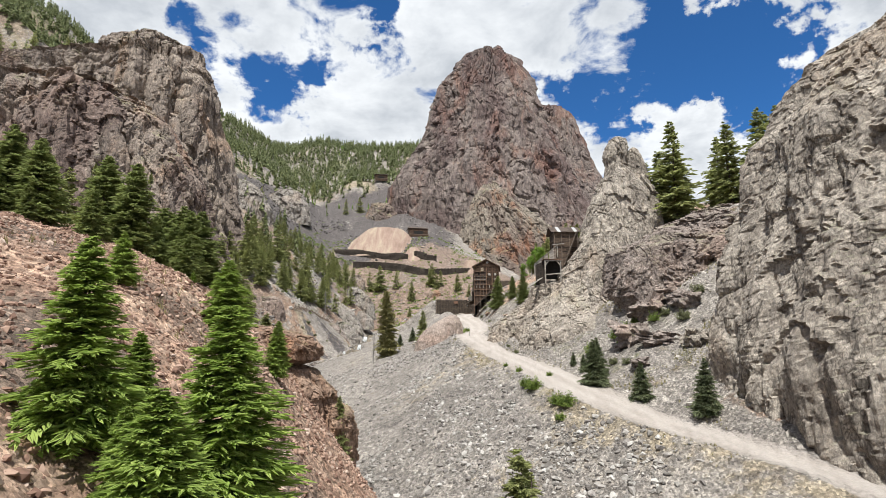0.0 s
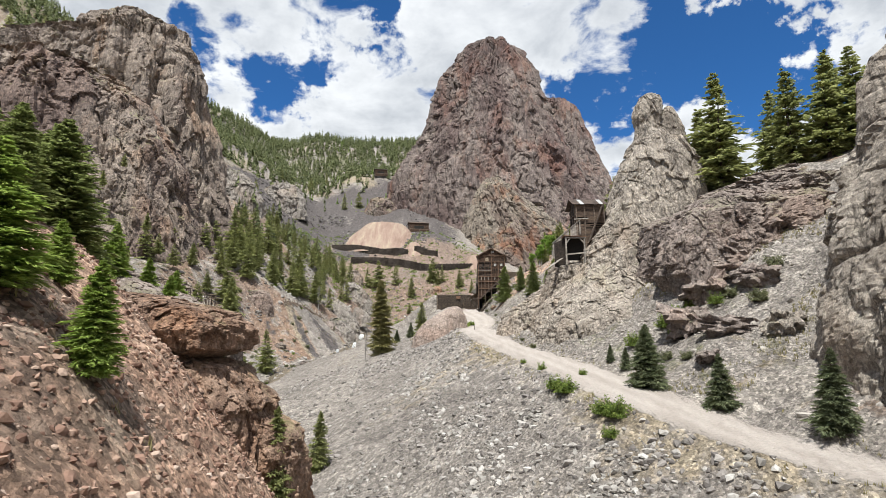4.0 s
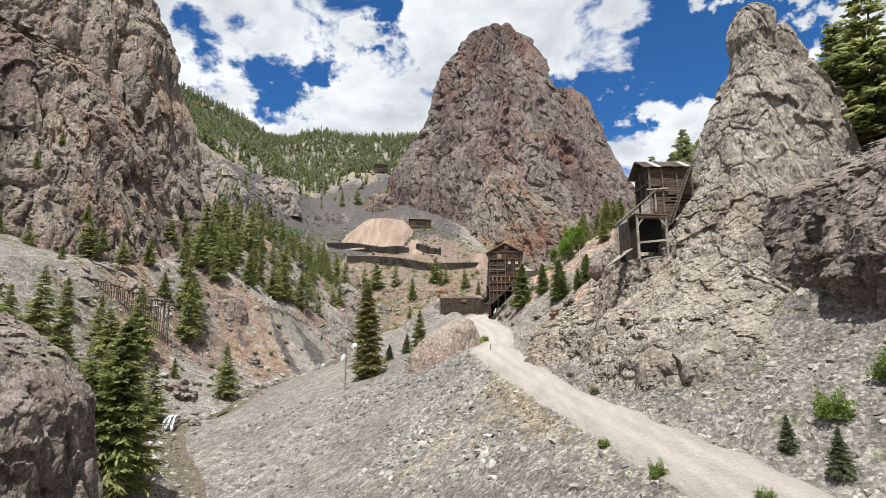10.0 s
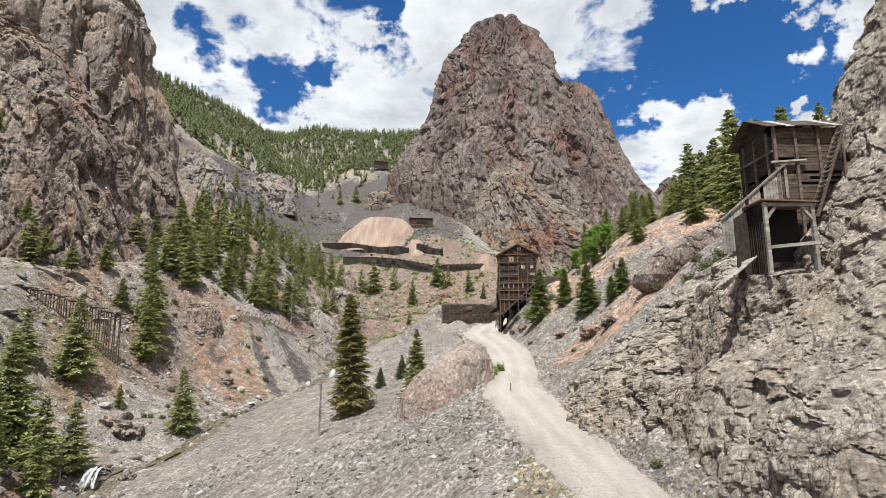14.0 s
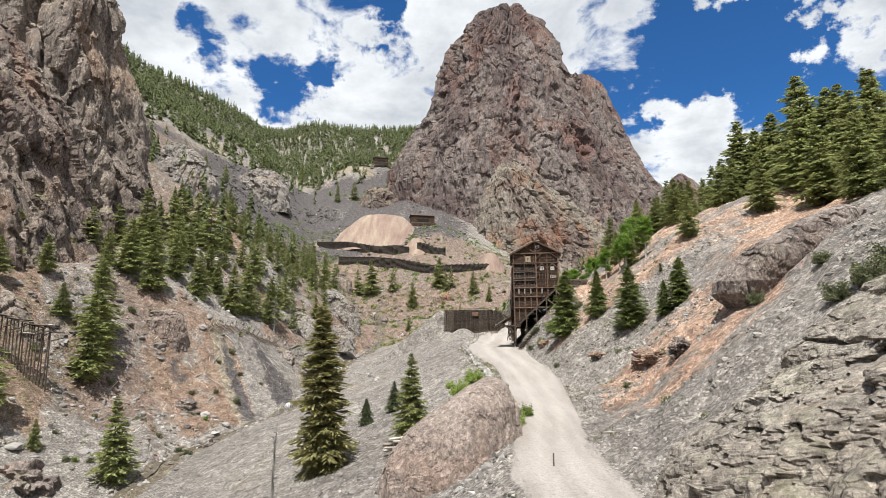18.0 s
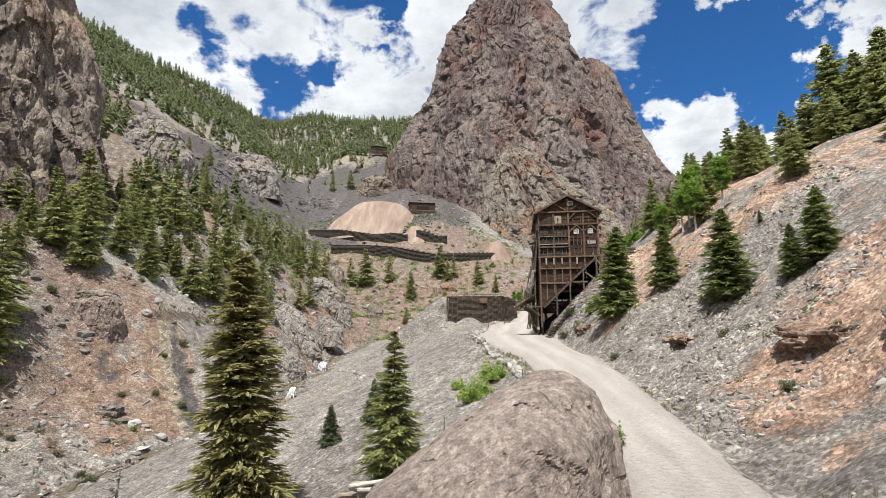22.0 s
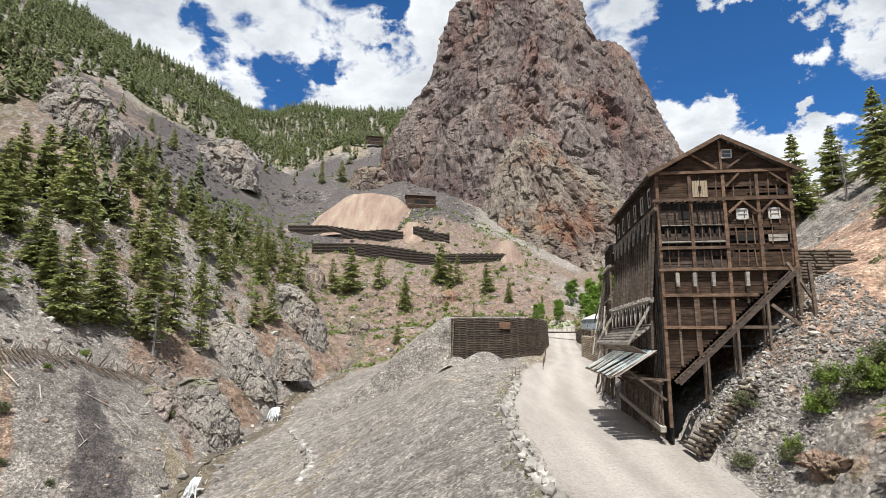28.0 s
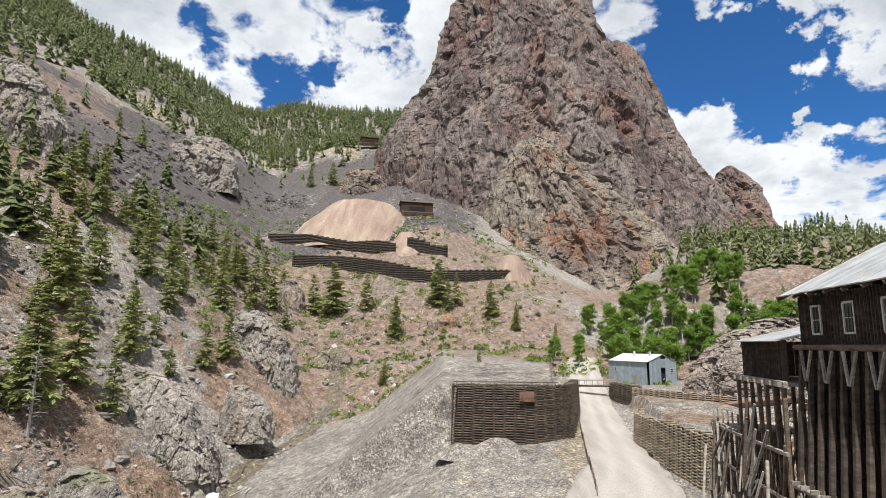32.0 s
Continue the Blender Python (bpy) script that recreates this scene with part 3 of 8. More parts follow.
def build_ground():
    gx = spaced(-95, 62, 0.85, -2600, 2600)
    gy = spaced(15, 420, 0.95, -700, 3600, 1.06)
    X, Y = np.meshgrid(gx, gy)
    x, y = X.ravel(), Y.ravel()
    z = ground(x, y)
    me = grid_mesh("ground", np.stack([x, y, z], 1), len(gx), len(gy))
    cx, cz = creek(y)
    cx = cx + 2.0 * np.sin(y * 0.09) * sstep(70, 110, y)
    xo, xi = np.interp(y, OUT_Y, OUT_X), np.interp(y, IN_Y, IN_X)
    attribute(me, "road", sstep(-0.8, 0.4, x - xo) * (1 - sstep(-0.4, 0.8, x - xi)) * (y < 455))
    n1 = fbm(x * 0.012, y * 0.012, 0 * x + 21, 4)
    n2 = fbm(x * 0.03, y * 0.03, 0 * x + 33, 4)
    leftside, rightside = sstep(2, 8, cx - x), sstep(1, 5, x - xi)
    red = leftside * (0.22 + 0.75 * n2 - 0.2 * sstep(35, 70, cx - x)) + rightside * np.where(y > 150, 0.20 + 0.5 * n2 - 0.2 * sstep(20, 40, x - xi), 0.30 + 0.3 * n2)
    # streaks that follow the fall of each slope
    u, v = (17 * x + 14 * y) / 22, (14 * x - 17 * y) / 22
    s_left = fbm(u * 0.11, v * 0.014, 0 * x + 5, 3)
    s_right = fbm(x * 0.012, y * 0.11, 0 * x + 9, 3)
    s_far = fbm(x * 0.05, y * 0.009, 0 * x + 14, 3)
    red = red + leftside * (0.75 * s_left + 0.14 * sstep(190, 215, y) * (1 - sstep(320, 345, y))) + rightside * (0.7 * s_right + 0.12 * (y > 190) * (y < 300)) + 0.5 * (y > 440) * s_far
    red = np.where((x < -4) & (y < 75), 0.9, red)
    red = np.where(y > 440, 0.46 + 0.7 * n2 - 0.35 * sstep(540, 610, y), red)
    for gx0, gy0, r, k in ((-61, 364, 9, 0.6), (-36, 440, 22, 0.5), (-66, 415, 14, 0.3), (-135, 430, 22, 0.3)):
        red = red + k * np.exp(-((x - gx0) ** 2 + (y - gy0) ** 2) / r ** 2)
    tailings = sstep(1, 5, cx - x) * (1 - sstep(30, 40, cx - x)) * sstep(272, 292, y) * (1 - sstep(336, 352, y))
    red = red + tailings * (0.7 * sstep(2.6, 1.0, np.abs(u - 170 - 3 * s_left)) + 0.6 * sstep(3.2, 1.2, np.abs(u - 132 - 4 * s_left)))
    attribute(me, "red", red)
    spur = (x < cx + 1) * (1 - sstep(62, 78, y))
    on_right = rightside * sstep(160, 185, y) * (1 - sstep(290, 320, y))
    attribute(me, "salmon", spur * (0.62 + 0.9 * fbm(x * 0.13, y * 0.13, 0 * x + 27, 3) - 0.25 * sstep(8, 18, cx - x)) + on_right * (0.16 + 0.75 * s_right + 0.5 * n2 + 0.16 * sstep(6, 18, x - xi)))
    attribute(me, "brown", np.where(y > 425, 0.66 - 0.6 * sstep(570, 660, y), 0.45 * leftside * sstep(4, 20, cx - x)) + 0.5 * n2 + 0.35 * n1 - 0.6 * sstep(1, 5, cx - x) * sstep(278, 300, y) * (1 - sstep(338, 355, y)) * (1 - sstep(30, 40, cx - x)))
    w = (x - xo) / np.maximum(xi - xo, 1)
    attribute(me, "track", np.exp(-((w - 0.33 - 0.04 * n2) / 0.08) ** 2) + np.exp(-((w - 0.68 - 0.04 * n2) / 0.08) ** 2))
    below = (x < xo) & (x > cx)
    fan = sstep(1, 5, cx - x) * (1 - sstep(30, 40, cx - x)) * sstep(272, 292, y) * (1 - sstep(322, 340, y))
    tan = np.where(below, 0.20 + 0.5 * n2 + 0.25 * sstep(8, 0, xo - x), 0.14 + 0.10 * on_right + 0.6 * n1 + 0.12 * leftside - 0.6 * leftside * s_left)
    spill = sstep(1.0, 0.6, np.hypot((x + 136) / 46, (y - 868 + 0.6 * (x + 136)) / 26))
    tan = np.maximum(tan, 0.95 * spill)
    attribute(me, "tan", tan * (1 - fan) + fan * (0.15 + 0.7 * sstep(3.5, 1.2, np.abs(u - 166)) + 0.6 * sstep(4, 1.5, np.abs(u - 136)) + 0.35 * s_left))
    talus = talus_zone(x, y) * (0.85 - 0.5 * np.abs(n1))
    fan_half = 4 + 0.38 * np.clip(32 - (cx - x), 0, 30)
    dark_fan = fan * (0.6 * sstep(1.0, 0.2, np.abs(u - 151 + 9 * s_left) / fan_half) + 1.1 * s_left)
    talus = talus * (1 - spill)
    attribute(me, "dark", np.maximum(np.maximum(talus + 0.35 * s_far * (talus > 0.05), dark_fan), 0.14 + 0.5 * fbm(x * 0.018, y * 0.018, 0 * x + 61, 3) + 0.08 * leftside - 0.3 * leftside * sstep(290, 320, y) * (1 - sstep(400, 430, y))))
    green = fbm(x * 0.02, y * 0.02, 0 * x + 50, 4)
    attribute(me, "grass", 0.10 + 0.5 * green + 0.35 * rightside * (y < 130) + 0.15 * sstep(200, 280, z) + 0.10 * leftside * sstep(15, 45, cx - x) + 0.2 * sstep(4, 0, np.abs(x - xo + 1.5)) * (y < 330) + 0.08 * (y > 440) * (y < 600) - 0.4 * talus)
    attribute(me, "bed", sstep(4.5, 1.5, np.abs(x - cx)) * (y < 470))
    me.materials.append(GROUND)
    me.polygons.foreach_set("use_smooth", np.ones(len(me.polygons), dtype=bool))
    return tagged(new("ground", me), "stony grey and rust-red scree slopes above a creek", "ground", kind="structure")


build_ground()


# ---------------------------------------------------------------- rock masses
def rock_mass(name, levels, nu, nv, amp, cell, material, label, square=2.6, seed=0, tall=0.22, turn=0.0, ribs=1.0, category="cliff", kind="structure", blocks=1.0, skin=0.16):
    """A rock lofted from levels of (z, centre x, centre y, half width, half depth), broken into ribs and blocks."""
    lv = np.array(levels, float)
    steps = np.hypot(np.diff(lv[:, 0]), np.diff(lv[:, 3]))
    t0 = np.concatenate([[0], np.cumsum(steps)]) / steps.sum()
    t = np.linspace(0, 1, nv)
    z, cx, cy, rx, ry = (np.interp(t, t0, lv[:, k]) for k in range(5))
    a = np.linspace(0, 2 * np.pi, nu, endpoint=False)
    ca, sa = np.cos(a), np.sin(a)
    r = (np.abs(ca) ** square + np.abs(sa) ** square) ** (-1 / square)
    ux, uy = ca * r, sa * r
    lx, ly = rx[:, None] * ux, ry[:, None] * uy
    c, s = math.cos(radians(turn)), math.sin(radians(turn))
    x = cx[:, None] + lx * c - ly * s
    y = cy[:, None] + lx * s + ly * c
    zz = z[:, None] + 0 * x
    sx = seed * 13.7
    k = 1.0 / cell
    xf, yf = x, y
    if blocks < 1:
        # ribs run down the fall of the face
        xf, yf = 0.35 * x + 0.65 * rx.mean() * ux[None, :], 0.35 * y + 0.65 * ry.mean() * uy[None, :]
    big = fbm(x * k * 0.2 + sx, y * k * 0.2, zz * k * 0.09, 3)
    flute = np.abs(vnoise(xf * k * 0.55 + sx, yf * k * 0.55, zz * k * 0.07)) + 0.5 * np.abs(vnoise(xf * k * 1.3, yf * k * 1.3 + sx, zz * k * 0.16)) - 0.45
    w = 0.25 * fbm(x * k * 0.8, y * k * 0.8 + sx, zz * k * 0.8, 2)
    d = 0.6 * big + 1.6 * flute * ribs
    lean = 0.18
    xl, zl = x * math.cos(lean) + zz * math.sin(lean), zz * math.cos(lean) - x * math.sin(lean)
    for f, gain in ((0.42, 0.65), (1.1, 0.42), (2.8, 0.22), (6.0, 0.10)):
        plane, joint, val = facets(xl * k * f + sx + w, y * k * f + w, zl * k * f * tall + w)
        d = d + blocks * gain * (0.95 * plane + 0.5 * (val - 0.5)) - 0.09 * blocks * gain * np.exp(-joint * 14)
        if f < 1:
            lift = 0.25 * (val - 0.5)
    # deep upright cracks and a rough, pitted skin
    for f, gain in ((0.6, 0.60), (1.5, 0.34), (3.4, 0.18)):
        line = 1 - np.abs(vnoise((xf if blocks < 1 else xl) * k * f + 7.7 + sx + 2 * w, yf * k * f + 3.1 + 2 * w, zl * k * f * 0.13))
        d = d - gain * line ** 10
    rough = fbm(x * k * 2.6 + sx, y * k * 2.6, zz * k * 0.9, 4, 0.6)
    if blocks < 1:
        # sharp upright ribs and splinters
        for f, gain in ((0.9, 0.5), (2.1, 0.34), (4.6, 0.2)):
            d = d + gain * (0.6 - 1.4 * np.abs(vnoise(xf * k * f + 5 + sx + 2.5 * w, yf * k * f + 11 + w, zl * k * f * 0.2 + 2 * w)))
    d = amp * (d + skin * rough)
    d = d - d.mean()
    d = d * np.clip(np.minimum(rx, ry)[:, None] / (1.5 * amp), 0.15, 1.0)
    nx, ny = ca[None, :] * c - sa[None, :] * s, ca[None, :] * s + sa[None, :] * c
    x, y = x + d * nx, y + d * ny
    zz = zz + amp * lift * sstep(0.0, 0.15, t)[:, None]
    me = grid_mesh(name, np.stack([x.ravel(), y.ravel(), zz.ravel()], 1), nu, nv, wrap=True, cap=True)
    me.materials.append(material)
    ob = new(name, me)
    return tagged(ob, label, category, kind=kind)


rock_mass("peak", [(30, 92, 830, 215, 190), (100, 85, 822, 185, 150), (160, 78, 815, 162, 128), (220, 66, 808, 143, 108), (280, 69, 805, 110, 92),
                   (320, 71, 802, 92, 78), (345, 68, 800, 82, 66), (372, 67, 800, 73, 54), (398, 73, 800, 62, 46), (425, 74, 800, 46, 36), (442, 76, 800, 26, 22), (451, 77, 800, 9, 9)],
          560, 430, 6.8, 14, ROCK_PEAK, "towering craggy mountain peak of dark pinkish grey rock", 2.3, 1, blocks=0.6, skin=0.22)
rock_mass("peak_buttress", [(10, 118, 680, 135, 85), (50, 110, 682, 115, 74), (100, 92, 688, 84, 60), (150, 74, 697, 50, 46), (185, 63, 705, 26, 32), (208, 60, 715, 9, 14)],
          340, 230, 5.0, 11, ROCK_BUTTRESS, "pale grey rock buttress with orange stains below the peak", 2.2, 2, blocks=0.9, skin=0.2)
rock_mass("peak_shoulder", [(60, 165, 862, 205, 90), (150, 160, 860, 165, 78), (224, 152, 858, 118, 66), (268, 150, 856, 90, 56), (312, 152, 854, 74, 46), (348, 162, 852, 50, 36), (362, 168, 852, 42, 30), (374, 172, 852, 24, 20), (378, 174, 852, 8, 8)],
          340, 260, 5.5, 11, ROCK_PEAK, "stepped dark rock shoulder beside the peak", 2.3, 12, blocks=0.6, skin=0.22)
rock_mass("far_crag", [(110, 330, 905, 120, 50), (170, 318, 905, 66, 40), (205, 316, 903, 42, 28), (226, 328, 902, 20, 16), (240, 330, 902, 12, 10), (250, 331, 902, 4, 4)],
          160, 100, 7, 14, ROCK_PEAK, "distant jagged rock crag above the forest", 2.2, 3)
rock_mass("left_cliff", [(5, -248, 344, 119, 36), (61, -249, 344, 118, 33), (92, -252, 344, 114, 30), (126, -255, 344, 109, 28), (162, -258, 344, 102, 26),
                         (180, -250, 344, 84, 24), (189, -198, 344, 32, 20), (198, -202, 344, 22, 15), (204, -206, 344, 9, 8)],
          520, 320, 4.6, 9, ROCK_LEFT, "sheer cliff of brown and grey streaked rock", 3.6, 4, skin=0.22)
rock_mass("left_cliff_apron", [(2, -157, 300, 44, 48), (25, -159, 300, 42, 46), (45, -163, 300, 39, 42), (70, -171, 300, 37, 38), (100, -180, 302, 35, 32), (125, -188, 304, 27, 24), (140, -194, 306, 11, 10)],
          420, 260, 3.4, 7, ROCK_LEFT, "grey broken buttress at the foot of the sheer cliff", 3.0, 43)
rock_mass("left_cliff_wing", [(0, -228, 296, 95, 50), (30, -229, 296, 90, 46), (80, -233, 296, 82, 43), (120, -237, 296, 76, 40), (138, -241, 296, 62, 34), (146, -245, 296, 30, 20)],
          420, 260, 6.0, 9, ROCK_LEFT, "streaked brown flank of the sheer cliff", 3.2, 21)
rock_mass("spire_toe", [(-2, 30, 160, 17, 17), (5, 31, 161, 14.5, 15), (9, 33, 162, 12, 13), (13, 36, 163, 9.5, 11), (18, 40, 164, 7, 9), (23, 45, 165, 5, 6), (25, 47, 165, 2, 2)],
          320, 200, 1.2, 2.4, ROCK_TAN, "cracked pale rock at the back foot of the spire", 2.5, 22)
rock_mass("slope_ledge", [(12, 44, 199, 4, 3.6), (17, 41, 198, 4, 3.4), (19.4, 38.4, 197.4, 4.4, 3.4), (21, 38.6, 197, 4.6, 3.4), (23.5, 41.2, 197, 5, 3.6), (26, 44.6, 197.4, 5, 3.6), (28.6, 48.4, 198, 4.4, 3.4), (30.6, 51.6, 198.6, 3, 2.6), (31.6, 53, 199, 1, 1)],
          280, 160, 0.5, 2.0, ROCK_PINK, "long grey brown slab leaning out over the slope", 2.6, 23, 0.8, category="rock ledge")
rock_mass("slope_ledge", [(10, 35.5, 188, 2.4, 2), (13.2, 35, 188, 2.6, 2), (15.2, 35.6, 188, 2.0, 1.6), (16.4, 36.2, 188.2, 0.8, 0.7)],
          110, 60, 0.35, 1.4, ROCK_PINK, "grey block below the leaning slab", 2.6, 24, 0.9, category="rock")
rock_mass("spire", [(-9, 42, 141, 24.5, 26), (1, 41.3, 141.5, 22, 22.5), (6, 41.2, 142.6, 19.6, 18.5), (13, 43.6, 144.6, 15.6, 14.5), (21, 46.2, 145, 12.8, 12), (28, 48.2, 145.5, 10.6, 10),
                    (36, 50, 145.5, 8.8, 8.2), (40, 50.4, 145.3, 7.4, 7), (43.5, 50, 145, 5.6, 5.2), (45.5, 48.6, 145, 3.6, 4.0), (47.5, 47.6, 145, 2.3, 2.6), (49.5, 47.6, 145, 2.9, 3.0), (52.5, 47.9, 145, 3.0, 2.8), (54.6, 48.3, 145, 2.1, 1.9), (55.6, 48.4, 145, 0.6, 0.6)],
          540, 430, 0.92, 2.7, ROCK_TAN, "tan grey rock spire with a knobbed top beside the road", 2.6, 5, 0.34)
rock_mass("cave_crag", [(-4, 60, 125, 24, 17), (4, 57.5, 123, 19.5, 14), (7, 57, 122, 18, 13), (9.5, 58, 121, 20.5, 17), (20, 61, 123, 20.5, 16), (26, 67, 126, 16, 14), (31, 70, 129, 8, 8)],
          320, 200, 1.9, 3.4, ROCK_PINK, "pinkish blocky crag with a dark overhang", 2.6, 6, 0.6)
rock_mass("crag_block", [(3.5, 45.5, 117, 6.8, 6), (7, 44.6, 115.6, 6.6, 6), (9, 44.6, 115, 8.2, 7), (14, 46, 115, 8.4, 7.2), (19, 47.6, 116, 7.4, 6.8), (22.4, 49.4, 117.4, 5.0, 5), (24, 50, 118, 1.8, 1.8)],
          300, 190, 0.85, 2.3, ROCK_PINK, "pinkish grey block jutting out over a dark hollow", 2.9, 51, 0.8)
rock_mass("crag_block", [(2, 52, 106.5, 6, 5), (6, 51.6, 106, 5.6, 4.6), (9, 51.6, 106, 4.4, 3.8), (11.4, 52, 106.2, 2, 1.8)],
          160, 90, 0.7, 2.0, ROCK_PINK, "weathered pink boulder below the crag", 2.6, 52, 0.8)
rock_mass("near_cliff", [(-22, 76, 70, 40, 30), (-12, 76, 70, 38.5, 27), (-3, 76, 70, 38.5, 25), (10, 78, 71, 37, 23), (20, 80, 72, 35, 21), (28, 81, 72, 34, 20),
                         (38, 84, 72, 31, 18), (44, 88, 72, 27, 16), (52, 93, 72, 20, 14), (58, 95, 72, 9, 8)],
          440, 320, 1.45, 3.6, ROCK_TAN, "pale cracked rock cliff rising straight from the road", 2.8, 7, 0.32)
rock_mass("spur_rock", [(-24, -17.5, 66, 8.5, 7), (-13, -18, 65, 6.8, 6), (-6, -18.4, 64.4, 5.8, 5.4), (-3.4, -19.2, 63.8, 4.8, 4.6), (-2.5, -20.2, 63.6, 3.2, 3.4)],
          320, 190, 0.75, 1.9, ROCK_RED, "rusty brown rock foot over the creek", 3.2, 8, 0.9)
rock_mass("spur_rock", [(-3.0, -21.8, 63.6, 4.0, 3.4), (-2.1, -19.8, 63, 5.2, 4.6), (-0.8, -20, 62.8, 5.6, 4.8), (0.5, -21, 63, 5.0, 4.4), (1.5, -22.8, 63.2, 3.4, 3.2), (2.0, -23.8, 63.4, 1.2, 1.2)],
          280, 140, 0.55, 1.5, ROCK_RED, "overhanging slab of cracked red rock", 3.4, 41, 1.3)
rock_mass("spur_rock", [(-14, -13.4, 65.6, 3.2, 3.2), (-9.4, -13.2, 65, 3.4, 3.2), (-7.4, -13.8, 65, 2.6, 2.6), (-6.4, -14.4, 65.2, 1.0, 1.0)],
          200, 110, 0.5, 1.4, ROCK_RED, "jutting lower ledge of red rock", 3.2, 42, 1.2)
rock_mass("bank_bluff", [(-32, -46, 116, 15, 11), (-13, -46.5, 116, 13, 10), (-2, -48, 116, 13, 9.4), (2, -50, 116, 12.4, 9), (6, -54, 116, 9.5, 8), (9.5, -58, 116, 6, 6), (11, -60, 116, 2.5, 2.5)],
          340, 220, 1.3, 3.2, ROCK_PINK, "grey brown rock bluff above the creek with trees on top", 2.8, 36, 0.5)
rock_mass("roadside_boulder", [(-6, -1.5, 192, 8.5, 10.5), (0, -1, 192, 7.4, 9.5), (3, 0, 192.5, 6.2, 8.6), (6, 1.8, 193, 4.3, 6.8), (8, 3.0, 194, 2.6, 4.4), (9, 3.4, 194.5, 1.0, 1.6)],
          260, 150, 0.45, 3.2, BOULDER_BROWN, "huge pinkish brown boulder beside the gravel road", 2.3, 10, 0.8, turn=-18, category="boulder", kind="")

rock_mass("creek_ledge", [(-4, -68, 345, 12, 6), (2, -68.5, 345.5, 11, 5.2), (6, -70, 346, 9.5, 4.4), (9.5, -71.5, 346, 7.5, 3.4), (11, -72.5, 346, 4, 2)],
          260, 110, 1.0, 2.6, ROCK_PINK, "broken grey brown ledge above the creek", 2.5, 31, 0.8, turn=-43, category="rock ledge")
rock_mass("bank_knob", [(0, -66, 380, 12.5, 8), (9, -67, 381, 11, 7), (16, -68.5, 382, 9, 6), (22, -71, 383, 6.5, 4.5), (25.6, -73, 384, 3.4, 3), (27, -74, 384, 1, 1)],
          300, 180, 1.2, 3.0, ROCK_GREY, "grey brown rock knob standing out of the bank", 2.6, 32, 0.6, category="rock")
rock_mass("bank_knob", [(14, -66, 437, 14, 9), (27, -67, 438, 12, 8), (34, -69, 439, 9.5, 6.5), (40, -71, 441, 6, 4.5), (43, -73, 442, 2, 2)],
          240, 140, 1.3, 3.2, ROCK_GREY, "purplish grey outcrop above the red gully", 2.4, 33, 0.6, category="rock")
rock_mass("bank_knob", [(-5, -60.6, 349, 9, 6), (3, -61, 350, 8.2, 5.4), (7.5, -62.4, 351, 7, 4.6), (10.5, -64, 352, 5, 3.4), (12, -65.5, 352.6, 1.8, 1.4)],
          240, 130, 0.9, 2.3, ROCK_GREY, "dark broken block of rock over the creek", 2.8, 53, 0.8, turn=-30, category="rock ledge")
rock_mass("bank_knob", [(76, -160, 434, 24, 13), (104, -161, 436, 20, 11), (117, -163, 438, 15.5, 8.5), (127, -166, 440, 9, 5), (132, -168, 441, 3, 3)],
          260, 160, 2.0, 5.0, ROCK_GREY, "grey crag high on the wooded slope", 2.5, 54, 0.5, category="rock")
rock_mass("bank_knob", [(8, -57, 404, 7, 5), (15, -57.6, 405, 6, 4.2), (19, -59, 406, 4, 3), (21.5, -60.5, 407, 1.4, 1.2)],
          160, 100, 0.8, 2.0, ROCK_GREY, "grey outcrop at the bend of the creek", 2.6, 55, 0.7, category="rock")
rock_mass("hillside_outcrop", [(132, -190, 630, 35, 19), (158, -190, 634, 29, 15), (170, -189, 638, 22, 11), (178, -187, 641, 11, 6), (181, -186, 642, 4, 3)],
          240, 140, 3.0, 6, ROCK_GREY, "grey rock outcrop in the dark talus", 2.3, 34, 0.5, category="rock")
rock_mass("hillside_outcrop", [(139, -84.49, 741.4, 27.4, 20.1), (166.4, -84.49, 743.3, 23.8, 16.5), (181, -86.32, 746.9, 17.4, 11.9), (190.2, -88.15, 750.6, 8.23, 6.4)],
          200, 110, 3.2, 7, ROCK_LEFT, "dark rock band above the tan dump", 2.3, 35, 0.5, category="rock")
rock_mass("cliff_foot", [(10, -158, 318, 26, 12), (34, -160, 320, 23, 10), (46, -163, 322, 18, 8), (54, -166, 324, 11, 5), (58, -168, 325, 4, 2)],
          220, 110, 2.2, 5, ROCK_LEFT, "broken rock steps at the foot of the cliff", 2.4, 37, 0.5)
rock_mass("cliff_foot", [(0, -118, 262, 14, 7), (16, -119, 262, 12.5, 6), (24, -121, 263, 9, 4.5), (29, -123, 264, 4, 2.5)],
          200, 100, 1.6, 4, ROCK_LEFT, "dark ledge of rock in the bank above the flume", 2.4, 38, 0.6)
rock_mass("spire_knob", [(38, 53.2, 145.5, 4.4, 4.4), (45, 53.2, 145.5, 2.9, 3), (49, 53, 145.5, 2.0, 2.2), (52, 52.8, 145.5, 1.1, 1.2), (52.8, 52.8, 145.5, 0.4, 0.4)],
          110, 70, 0.5, 1.6, ROCK_TAN, "jagged second knob on top of the spire", 2.4, 39, 0.5)
rock_mass("house_ledge", [(0, 31, 148, 11, 9.5), (8, 31, 147.5, 9, 8.2), (12, 31, 147, 8, 7.4), (14.4, 31.2, 146.6, 7, 6.6), (15.4, 31.6, 147, 4, 4)],
          240, 120, 0.8, 2.6, ROCK_TAN, "rock shelf that carries the shaft house", 2.6, 40, 0.6)


